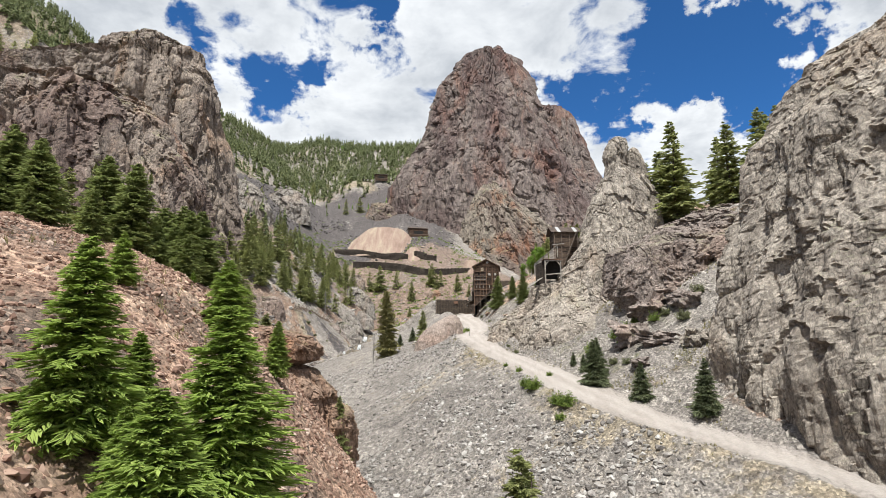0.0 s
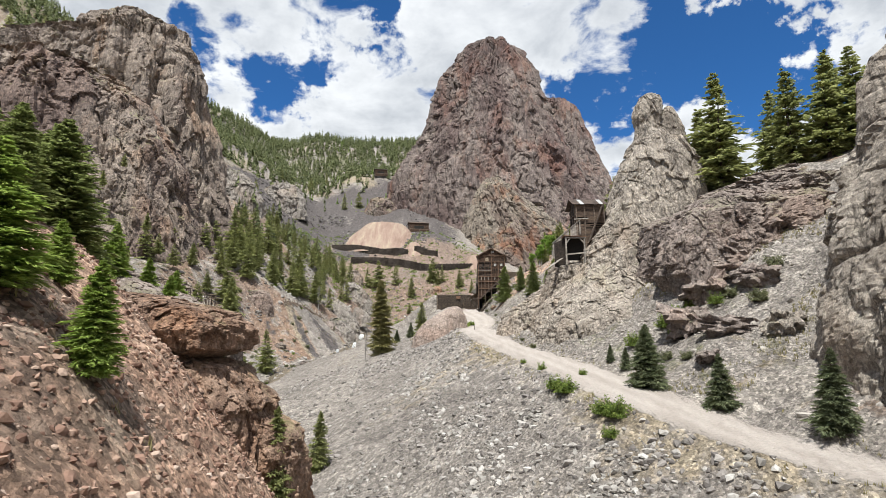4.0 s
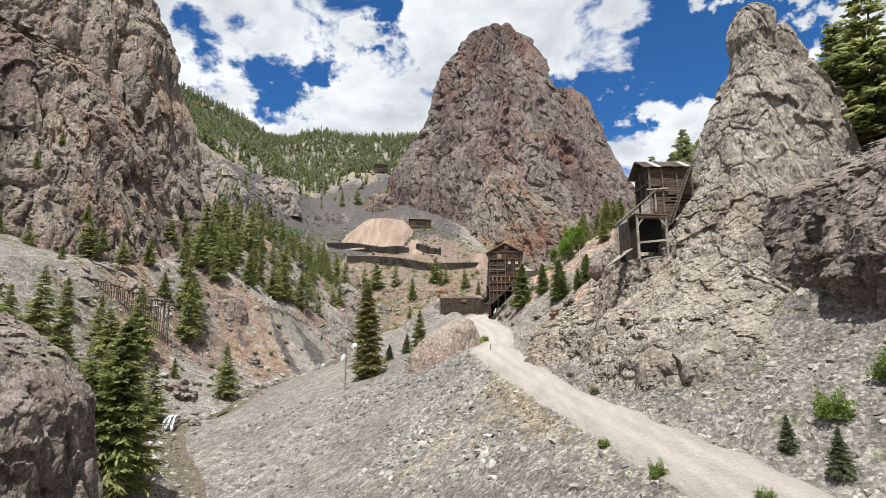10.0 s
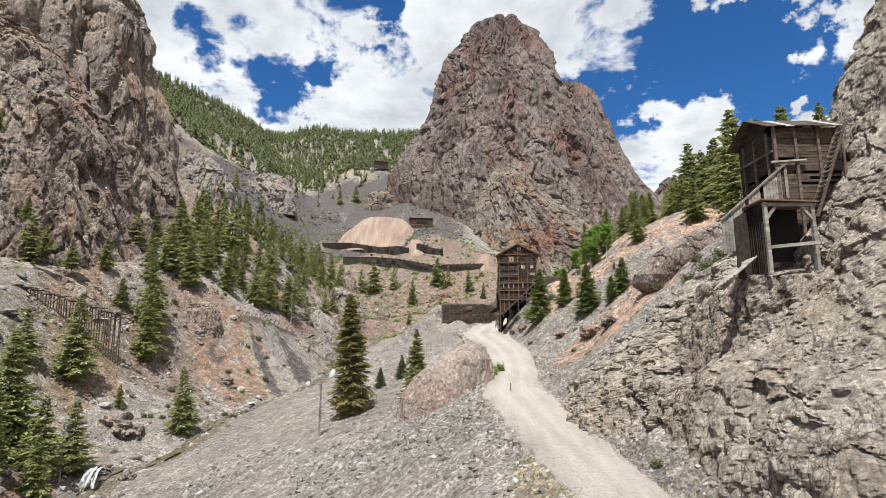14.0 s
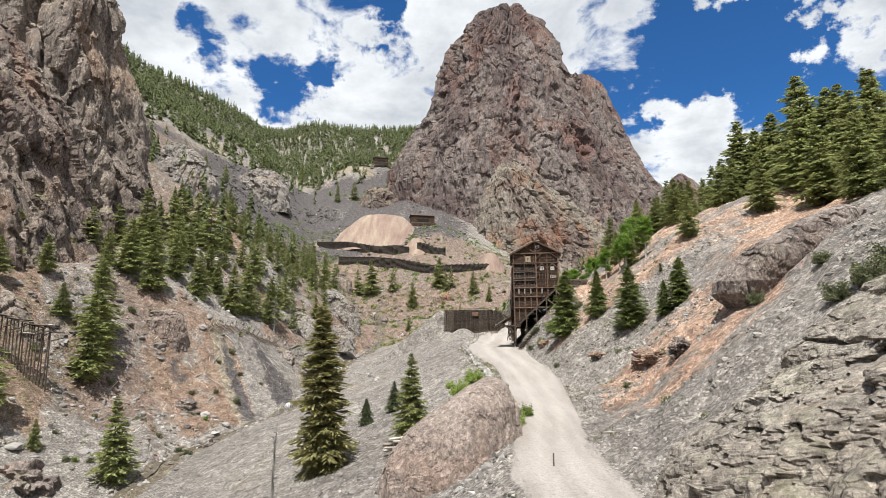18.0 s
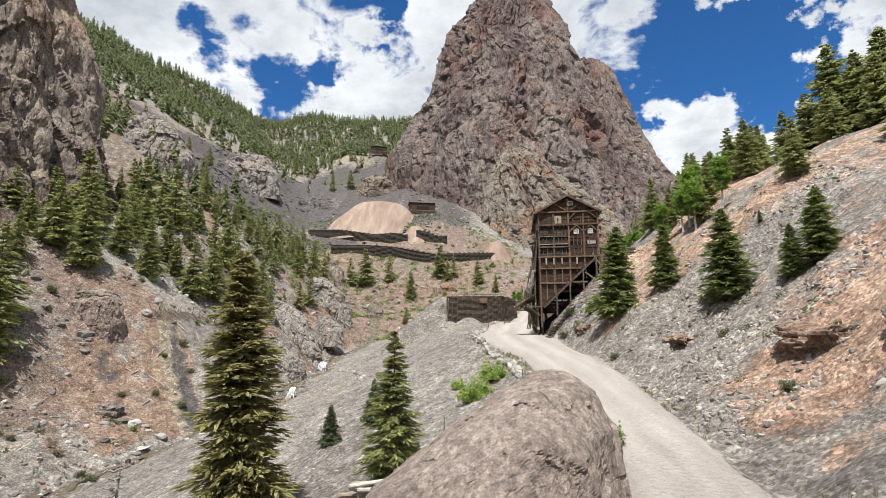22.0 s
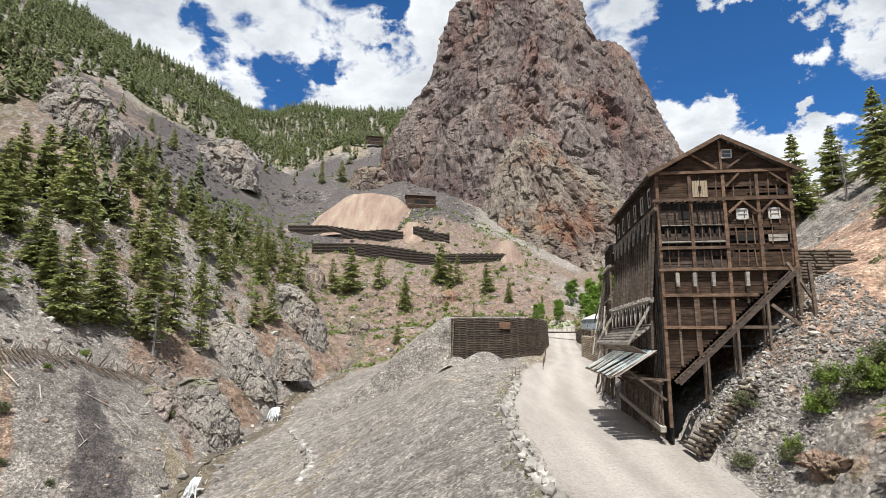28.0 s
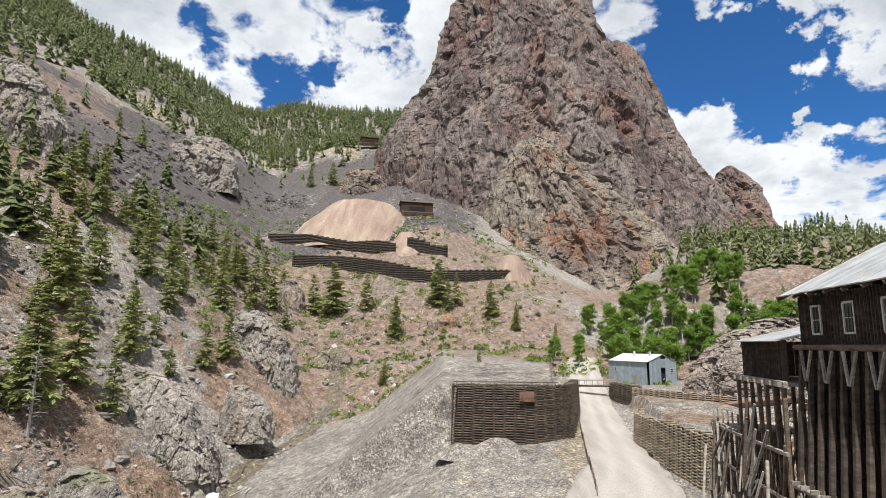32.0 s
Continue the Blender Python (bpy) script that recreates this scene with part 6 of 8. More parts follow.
MILL_BROWN = wood_material("weathered_brown_planks", (0.022, 0.014, 0.010), (0.058, 0.035, 0.023), (0.118, 0.072, 0.046))
HOUSE_BROWN = wood_material("dark_brown_house_planks", (0.04, 0.028, 0.022), (0.092, 0.065, 0.048), (0.16, 0.115, 0.085))
MILL_DARK = wood_material("dark_brown_planks", (0.035, 0.026, 0.022), (0.075, 0.056, 0.046), (0.13, 0.10, 0.08))
# near-black planks: shade behind mill posts and on the house gable painted in
MILL_BLACK = wood_material("black_and_shaded_planks", (0.018, 0.014, 0.012), (0.036, 0.028, 0.023), (0.062, 0.05, 0.042))
POST = wood_material("weathered_posts", (0.055, 0.042, 0.034), (0.125, 0.094, 0.073), (0.225, 0.175, 0.138))
# darker copy of POST: shade on the mill's left side is in the colour
SIDE_POST = wood_material("shaded_side_posts", (0.034, 0.027, 0.022), (0.085, 0.065, 0.051), (0.17, 0.132, 0.104))
REDPOST = wood_material("red_brown_posts", (0.052, 0.033, 0.024), (0.13, 0.082, 0.056), (0.22, 0.148, 0.10))
GREYWOOD = wood_material("silver_grey_boards", (0.14, 0.125, 0.11), (0.27, 0.245, 0.215), (0.42, 0.39, 0.35))
LOGWOOD = wood_material("old_crib_logs", (0.032, 0.025, 0.02), (0.08, 0.062, 0.048), (0.16, 0.128, 0.10), "island")
# darker copy of LOGWOOD, with the shadows of the hillside walls painted in
LOGDARK = wood_material("dark_shadowed_logs", (0.022, 0.018, 0.015), (0.05, 0.04, 0.033), (0.095, 0.078, 0.063), "island")
LOGPALE = wood_material("pale_crib_logs", (0.13, 0.10, 0.075), (0.25, 0.205, 0.155), (0.38, 0.33, 0.26), "island")
BLEACHED = wood_material("bleached_logs", (0.20, 0.18, 0.155), (0.37, 0.34, 0.30), (0.55, 0.52, 0.47))


def metal_material(name, tones, rust, amount, rough=0.5):
    m = Mat(name, rough, 0.35)
    c = m.ramp(m.noise(0.8, 5, 0.6), [(0.3, tones[0]), (0.7, tones[1])])
    c = m.mix(m.span(m.noise(0.5, 7, 0.7, (1, 1, 1), (8, 3, 1)), 0.68 - amount * 0.35, 0.75 - amount * 0.2), c, rust)
    c = m.mix(0.4, c, m.ramp(m.random(), [(0, (0.6, 0.6, 0.6)), (1, (1.25, 1.25, 1.25))]), "MULTIPLY")
    m.color(c)
    m.bump(m.noise(2, 5, 0.6), 0.3, 0.05)
    return m.m


ROOF_METAL = metal_material("weathered_roof_sheet", ((0.30, 0.30, 0.29), (0.46, 0.46, 0.45)), (0.20, 0.12, 0.08), 0.3)
SHED_METAL = metal_material("blue_grey_shed_sheet", ((0.25, 0.30, 0.34), (0.36, 0.42, 0.46)), (0.26, 0.22, 0.18), 0.1)
SHED_ROOF = metal_material("pale_shed_roof", ((0.52, 0.53, 0.53), (0.64, 0.65, 0.65)), (0.4, 0.36, 0.32), 0.1)
AWNING_METAL = metal_material("patched_awning_sheet", ((0.36, 0.42, 0.42), (0.52, 0.56, 0.54)), (0.26, 0.15, 0.09), 0.45)
RUST_METAL = metal_material("rusty_sheet", ((0.16, 0.09, 0.06), (0.27, 0.16, 0.11)), (0.10, 0.06, 0.045), 0.4, 0.8)


def plain(name, color, rough=0.6):
    m = Mat(name, rough)
    m.color(m.mix(0.35, color, m.ramp(m.noise(4, 4), [(0.3, (0.6, 0.6, 0.6)), (0.7, (1.2, 1.2, 1.2))]), "MULTIPLY"))
    return m.m


WINDOW_WHITE = plain("flaking_white_paint", (0.48, 0.46, 0.42))
# near-black that stands in for the shade inside openings and gaps
SHADE_BLACK = plain("painted_shade_black", (0.02, 0.018, 0.016), 0.9)
DOOR_TAN = plain("tan_door_boards", (0.33, 0.26, 0.18), 0.8)
PANE = Mat("dusty_glass", 0.15)
PANE.color((0.10, 0.11, 0.12))
PANE = PANE.m

BOX_F = np.array([[0, 1, 3, 2], [4, 6, 7, 5], [0, 4, 5, 1], [2, 3, 7, 6], [0, 2, 6, 4], [1, 5, 7, 3]])
brng = np.random.default_rng(77)


def box_between(p0, p1, w, d, wobble=0.0):
    """A squared timber from p0 to p1: width w across, depth d."""
    p0, p1 = np.array(p0, float), np.array(p1, float)
    t = (p1 - p0) / np.linalg.norm(p1 - p0)
    ref = np.array([0, 0, 1.0]) if abs(t[2]) < 0.9 else np.array([0, 1.0, 0])
    a = np.cross(t, ref); a /= np.linalg.norm(a)
    b = np.cross(a, t)
    v = np.array([e + a * (i * w / 2) + b * (j * d / 2) for e in (p0, p1) for i in (-1, 1) for j in (-1, 1)])
    return v + brng.uniform(-wobble, wobble, v.shape), BOX_F


def part(name, pieces, material, parent, label="", kind=""):
    me = joined(name, pieces)
    me.materials.append(material)
    ob = new(name, me)
    ob.parent = parent
    if label or kind:
        tagged(ob, label, kind=kind)
    return ob


def boards(name, pieces, material, parent, label=""):
    """A boarded wall: a part whose planks are pieces of their own."""
    wall = new(name)
    wall.parent = parent
    if label:
        tagged(wall, label)
    for pc in pieces:
        part("plank", [pc], material, wall)
    return wall


def timber(name, parent, p0, p1, w, d, material, label=""):
    return part(name, [box_between(p0, p1, w, d, 0.02)], material, parent, label)


def log_piece(p0, p1, r, sides=7):
    v, f = tube([p0, [(a + b) / 2 for a, b in zip(p0, p1)], p1], [r * brng.uniform(0.9, 1.1), r, r * brng.uniform(0.8, 1.0)], sides)
    n = len(v)
    a, b = np.array(p0, float), np.array(p1, float)
    c = np.stack([a, b])
    caps = [[n, (i + 1) % sides, i, i] for i in range(sides)] + [[n + 1, 2 * sides + i, 2 * sides + (i + 1) % sides, 2 * sides + (i + 1) % sides] for i in range(sides)]
    return np.concatenate([v, c]), np.concatenate([f, np.array(caps)])


def log(name, parent, p0, p1, r, material, label=""):
    v, f = log_piece(p0, p1, r, 9)
    me = bpy.data.meshes.new(name)
    me.from_pydata([tuple(q) for q in v], [], [tuple(dict.fromkeys(q)) for q in f.tolist()])
    me.materials.append(material)
    ob = new(name, me)
    if parent is not None:
        ob.parent = parent
    if label:
        tagged(ob, label)
    return ob


def planks(origin, along, up, length, height, width, clip=None, missing=0.0, thick=0.05, gap=0.02):
    """Boards laid along one way and stacked the other. clip(row height) gives the start and end of a board."""
    o, u, v = np.array(origin, float), np.array(along, float), np.array(up, float)
    n = np.cross(u, v)
    out = []
    k = int(height / width)
    for i in range(k):
        c = (i + 0.5) * width
        a, b = clip(c) if clip else (0, length)
        if b - a < 0.2:
            continue
        cuts = [a] + sorted(brng.uniform(a, b, int((b - a) / 4.5))) + [b]
        for p, q in zip(cuts[:-1], cuts[1:]):
            if q - p < 0.15 or brng.random() < missing:
                continue
            j = n * brng.uniform(-0.015, 0.025)
            s = v * (c + brng.uniform(-0.01, 0.01))
            out.append(box_between(o + u * (p + 0.01) + s + j, o + u * (q - 0.01) + s + j, thick if abs(v[2]) > 0.5 else width - gap, width - gap if abs(v[2]) > 0.5 else thick))
    return out


def window(parent, centre, along, w, h, out, pane=PANE):
    """A small window: a frame of four bars, a glazing bar and two panes, standing proud of the wall."""
    c, u, n = np.array(centre, float), np.array(along, float), np.array(out, float)
    z = np.array([0, 0, 1.0])
    e = c + n * 0.07
    fr = part("window_frame", [box_between(e - u * w / 2 - z * h / 2, e - u * w / 2 + z * h / 2, 0.12, 0.12), box_between(e + u * w / 2 - z * h / 2, e + u * w / 2 + z * h / 2, 0.12, 0.12),
                               box_between(e - u * w / 2 + z * h / 2, e + u * w / 2 + z * h / 2, 0.12, 0.12), box_between(e - u * w / 2 - z * h / 2, e + u * w / 2 - z * h / 2, 0.12, 0.12),
                               box_between(e - u * w / 2, e + u * w / 2, 0.06, 0.06)], WINDOW_WHITE, parent, "flaking white window frame")
    for s in (-1, 1):
        part("pane", [box_between(e - u * (w / 2 - 0.06) + z * s * h / 4 - n * 0.03, e + u * (w / 2 - 0.06) + z * s * h / 4 - n * 0.03, 0.02, h / 2 - 0.1)], pane, fr)
    return fr


# ---------------------------------------------------------------- the old ore mill
def build_mill():
    mill = new("ore_mill")
    mill.matrix_world = pose(15.6, 274.5, 0, 0, 0, -6.5)
    tagged(mill, "tall abandoned wooden ore mill, dark weathered planks, gabled roof", "mill")
    W, D = 12.2, 21.5
    X, Y, Z = (1, 0, 0), (0, 1, 0), (0, 0, 1)

    def stair(z):
        return 0.9 + (z - 17.6) * 1.07

    def front_clip(c):
        z = 17 + c
        if z < 27.6:
            return 0.1, min(W, stair(z) - 0.3)
        if z > 36.9:
            k = (z - 36.9) / 3.7
            return 0.1 + 6.0 * k, W - 0.1 - 6.0 * k
        return 0.1, W - 0.1

    boards("front_wall", planks((0, 0, 17), X, Z, W, 10.6, 0.26, front_clip, 0.0), MILL_BROWN, mill, "dark plank front of the lower bins")
    for z0, z1, m in ((27.7, 29.6, 0.06), (30.2, 31.4, 0.04), (32.0, 34.3, 0.10)):
        boards("front_wall", planks((0.1, 0.02, z0), X, Z, 6.0, z1 - z0, 0.24, None, m), MILL_DARK, mill)
    for z0, z1, m in ((27.7, 30.3, 0.02), (30.9, 34.3, 0.02)):
        boards("front_wall", planks((6.2, 0, z0), X, Z, 5.9, z1 - z0, 0.22, None, m), MILL_BROWN, mill, "reddish brown plank wall")
    boards("gable_wall", planks((0, -0.05, 34.5), X, Z, W, 6.1, 0.22, lambda c: front_clip(c + 17.5), 0.05), MILL_BROWN, mill, "reddish brown gable of horizontal planks")
    part("right_wall", planks((W, 0.05, 24), Y, Z, D, 12.8, 0.30), MILL_BROWN, mill)
    boards("back_wall", planks((0, D, 17), X, Z, W, 23.4, 0.34, lambda c: front_clip(max(c, 10.7))), MILL_DARK, mill)
    # floors close the inside; near-black colour here stands for its shade
    for z in (20.5, 27.5, 34.4):
        part("floor_deck", [box_between((W / 2, 0.1, z), (W / 2, D - 0.1, z), W - 0.2, 0.2)], SHADE_BLACK, mill)
    part("bin_lining", [box_between((0.35, 0.4, 13), (0.35, D - 0.3, 13), 0.2, 8), box_between((0.35, 0.4, 27), (0.35, D - 0.3, 27), 0.2, 16), box_between((0.5, 0.5, 30.5), (W - 0.2, 0.5, 30.5), 0.2, 8)], SHADE_BLACK, mill)
    # side: upper band of upright boards with windows
    boards("side_wall", planks((-0.02, 0, 33.6), Z, Y, 3.2, D, 0.30), MILL_DARK, mill, "upright boarded side wall")
    for i in range(6):
        window(mill, (-0.05, 1.9 + 3.45 * i, 35.2), Y, 1.0, 1.75, (-1, 0, 0))
    # the shade behind the posts is put into the colour of these boards
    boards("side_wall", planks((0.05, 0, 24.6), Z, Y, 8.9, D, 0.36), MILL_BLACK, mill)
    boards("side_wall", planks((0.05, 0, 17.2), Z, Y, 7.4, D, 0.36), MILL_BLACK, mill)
    log("wall_log", mill, (-0.25, -0.8, 33.5), (-0.25, D + 0.4, 33.5), 0.20, POST)
    log("wall_log", mill, (-1.05, -0.6, 24.7), (-1.05, D + 0.3, 24.7), 0.18, GREYWOOD, "grey horizontal log across the posts")
    for i in range(19):
        y = 0.25 + i * (D - 0.5) / 18
        j = brng.uniform(-0.08, 0.08)
        timber("side_post", mill, (-0.16, y + j, 33.3), (-0.92, y - j, 24.7), 0.24, 0.30, SIDE_POST)
        timber("side_post", mill, (-0.95, y, 24.6), (-1.05, y + 2 * j, 20.2), 0.22, 0.28, SIDE_POST)
        timber("stub_block", mill, (-1.5, y, 24.95), (-0.7, y, 24.95), 0.2, 0.24, GREYWOOD)
        if i % 2:
            for sg in (-1, 1):
                timber("knee_brace", mill, (-0.46, y + 0.62 * sg, 33.3), (-0.62, y + 0.06 * sg, 31.4), 0.13, 0.16, GREYWOOD)
                timber("knee_brace", mill, (-1.22, y + 0.62 * sg, 24.5), (-1.26, y + 0.06 * sg, 22.6), 0.12, 0.14, GREYWOOD)
    # near-black plates on the wall: the shade of vents as colour
    for i in range(6):
        part("vent_opening", [box_between((-0.02, 2.6 + 3.4 * i, 32.4), (-0.02, 3.3 + 3.4 * i, 32.4), 0.08, 0.8)], SHADE_BLACK, mill)
    # front posts, beams and studs
    for x, z0 in ((0.1, 13.2), (3.1, 19.5), (6.2, 21.5), (9.2, 24.8), (12.1, 22.5)):
        timber("front_post", mill, (x, -0.18, z0), (x, -0.18, 36.8), 0.30, 0.30, REDPOST)
    for z, a, b in ((37.1, -0.3, 12.5), (34.35, -0.4, 12.4), (29.7, 0, 6.3), (27.6, -0.2, 12.4), (25.2, 0, 8.4), (22.2, 0, 5.4)):
        timber("front_beam", mill, (a, -0.3, z), (b, -0.3, z), 0.28, 0.28, REDPOST)
    for k, x in enumerate(np.arange(0.9, 12.0, 0.78)):
        for z0, z1 in ((34.6, 36.9), (31.9, 33.2), (30.0, 31.7), (27.9, 29.5)):
            if brng.random() < 0.86:
                timber("stud", mill, (x, -0.1, z0), (x + brng.uniform(-0.1, 0.1), -0.1, z1), 0.11, 0.11, REDPOST)
    for x in (1.4, 2.9, 4.6, 7.6):
        z0 = 17.6 + (x - 0.9) / 1.07 + 0.6
        timber("lower_stud", mill, (x, -0.22, z0), (x, -0.22, 27.3), 0.22, 0.22, POST)
        timber("stub_post", mill, (x, -0.5, 26.0), (x, -0.5, 27.3), 0.30, 0.32, GREYWOOD)
    for z in (30.3, 31.9):
        timber("rail", mill, (0.2, -0.22, z), (6.1, -0.22, z), 0.12, 0.10, GREYWOOD)
    for a, b in (((6.1, -0.3, 37.2), (6.1, -0.3, 40.2)), ((3.3, -0.3, 39.0), (5.7, -0.3, 37.4)), ((8.9, -0.3, 39.0), (6.6, -0.3, 37.4)), ((6.5, -0.3, 33.0), (7.8, -0.3, 34.2)), ((9.1, -0.3, 33.0), (7.8, -0.3, 34.2)),
                 ((9.4, -0.3, 33.0), (10.6, -0.3, 34.2)), ((11.9, -0.3, 33.0), (10.6, -0.3, 34.2)), ((6.4, -0.3, 35.6), (7.7, -0.3, 36.9)), ((10.4, -0.3, 36.9), (11.9, -0.3, 35.7))):
        timber("truss_brace", mill, a, b, 0.2, 0.2, REDPOST)
    window(mill, (7.75, -0.06, 32.9), X, 0.95, 0.95, (0, -1, 0), WINDOW_WHITE)
    window(mill, (10.6, -0.06, 32.9), X, 0.95, 0.95, (0, -1, 0), WINDOW_WHITE)
    window(mill, (6.75, -0.1, 38.9), X, 0.9, 0.8, (0, -1, 0))
    # near-black plates on the face stand for shaded window holes
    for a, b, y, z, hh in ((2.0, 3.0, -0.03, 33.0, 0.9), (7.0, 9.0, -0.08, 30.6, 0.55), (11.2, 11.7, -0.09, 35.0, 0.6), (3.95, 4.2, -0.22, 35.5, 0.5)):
        part("window_opening", [box_between((a, y, z), (b, y, z), 0.06, hh)], SHADE_BLACK, mill)
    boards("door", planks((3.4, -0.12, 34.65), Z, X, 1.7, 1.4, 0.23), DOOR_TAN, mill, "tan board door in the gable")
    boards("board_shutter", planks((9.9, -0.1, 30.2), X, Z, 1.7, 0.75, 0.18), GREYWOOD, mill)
    # rows of near-black plates between the studs, painted shade of the bin mouths
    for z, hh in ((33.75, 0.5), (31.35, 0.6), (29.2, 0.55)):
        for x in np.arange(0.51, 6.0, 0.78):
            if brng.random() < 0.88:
                part("bin_mouth", [box_between((x + 0.1, -0.075, z), (x + 0.66, -0.075, z), 0.05, hh)], SHADE_BLACK, mill)
    # broken platform below the gable
    for i in range(9):
        timber("platform_joist", mill, (0.2 + 0.7 * i, -0.1, 34.15), (0.2 + 0.7 * i, -1.1 - brng.uniform(0, 0.4), 34.0), 0.16, 0.16, POST)
    # outside stair
    for y in (-0.75, -1.75):
        timber("stair_stringer", mill, (0.6, y, 17.2), (11.4, y, 27.3), 0.14, 0.42, MILL_DARK)
    for i in range(30):
        x = 0.9 + i * 0.36
        timber("stair_tread", mill, (x, -0.75, 17.55 + 0.336 * i), (x, -1.75, 17.55 + 0.336 * i), 0.28, 0.05, POST)
    for x in (3.2, 5.9, 8.6, 11.3):
        zt = 17.2 + (x - 0.6) * 0.935
        for y in (-0.75, -1.75):
            timber("stair_post", mill, (x, y, max(zt - 4.0, 14.5)), (x, y, zt), 0.22, 0.22, POST)
    timber("stair_brace", mill, (9.0, -1.6, 24.2), (12.2, -1.6, 21.6), 0.26, 0.26, POST)
    timber("stair_brace", mill, (10.6, -1.6, 28.0), (12.6, -1.6, 24.5), 0.24, 0.24, POST)
    timber("stair_brace", mill, (5.4, -1.6, 22.2), (9.4, -1.6, 22.2), 0.26, 0.26, POST)
    for y in (-1.7, 0.3):
        timber("corner_leg", mill, (12.6, y, 21.5), (12.4, y, 28.0), 0.3, 0.3, POST)
    # roof sheets on rafters
    for s in (-1, 1):
        ex = -0.9 if s < 0 else W + 0.9
        part("roof_deck", [box_between(((6.1 + ex) / 2, -0.7, (40.55 + 36.85) / 2 - 0.1), ((6.1 + ex) / 2, D + 0.7, (40.55 + 36.85) / 2 - 0.1), 0.01, 0.01)], SHADE_BLACK, mill)
        n = 25
        for i in range(n):
            y = -0.8 + (i + 0.5) * (D + 1.6) / n
            lift = brng.uniform(0, 0.03)
            v, f = box_between((6.1, y, 40.62 + lift), (ex, y, 36.9 + lift), (D + 1.6) / n - 0.02, 0.07)
            part("roof_sheet", [(v, f)], ROOF_METAL, mill)
        for y in (-0.85, D + 0.85):
            timber("barge_board", mill, (6.1, y, 40.5), (ex, y, 36.78), 0.12, 0.36, REDPOST)
        for y in np.arange(0.4, D, 1.8):
            timber("rafter", mill, (6.1, y, 40.42), (ex, y, 36.7), 0.12, 0.2, POST)
    # slatted pent frame along the side
    for k in range(6):
        t = k / 5
        timber("slat_rail", mill, (-1.15 - 2.0 * t, 0.2, 22.5 - 1.7 * t), (-1.15 - 2.0 * t + brng.uniform(-0.1, 0.1), D - 0.6, 22.5 - 1.7 * t), 0.16, 0.10, GREYWOOD)
    for i in range(24):
        y = 0.4 + i * 0.88
        timber("slat_rafter", mill, (-1.1, y, 22.35), (-3.3, y, 20.6), 0.12, 0.14, GREYWOOD)
        timber("slat_strut", mill, (-3.1, y, 20.6), (-1.2, y, 19.5), 0.10, 0.12, POST)
    for y in (0.2, D - 0.6):
        timber("pent_brace", mill, (-1.1, y, 24.2), (-3.3, y, 20.6), 0.2, 0.2, GREYWOOD)
    # patched awning over the loading side
    for i in range(15):
        y = -0.4 + i * 1.32
        a, b = brng.uniform(-0.1, 0.35), brng.uniform(-0.5, 0.5)
        part("awning_sheet", [box_between((-1.0, y, 20.1 + 0.02 * (i % 2)), (-5.0 - b, y + 0.2 * b, 17.75 - 0.35 * a), 1.25, 0.05, 0.02)], AWNING_METAL if i % 4 else GREYWOOD, mill)
        timber("awning_rafter", mill, (-0.9, y, 19.95), (-5.2, y, 17.5), 0.12, 0.16, POST)
    for y in (-0.3, 6, 12, 18):
        timber("awning_brace", mill, (-0.2, y, 15.6), (-3.6, y, 18.3), 0.22, 0.22, POST)
        timber("awning_tie", mill, (0.2, y, 17.4), (-3.4, y, 17.6), 0.2, 0.2, POST)
    timber("awning_beam", mill, (-3.6, -0.5, 18.2), (-3.6, 19.0, 18.2), 0.22, 0.22, POST)
    # loading wall on the road
    timber("sill_beam", mill, (-0.5, -0.2, 17.1), (-0.5, D - 1, 17.1), 0.3, 0.3, POST)
    timber("ground_sill", mill, (-0.6, -0.2, 13.0), (-0.6, D - 1, 14.2), 0.5, 0.5, GREYWOOD)
    for i in range(44):
        y = 0.1 + i * 0.47
        timber("wall_pole", mill, (-0.5 - brng.uniform(0, 0.2), y + brng.uniform(-0.12, 0.12), 12.2), (-0.5, y, 17.0), 0.16, 0.16, POST)
    # near-black sheet paints in the shade between the wall poles
    part("loading_back", [box_between((0.2, 0, 14.8), (0.2, D - 1, 14.8), 0.15, 5.4)], SHADE_BLACK, mill)
    return mill


build_mill()


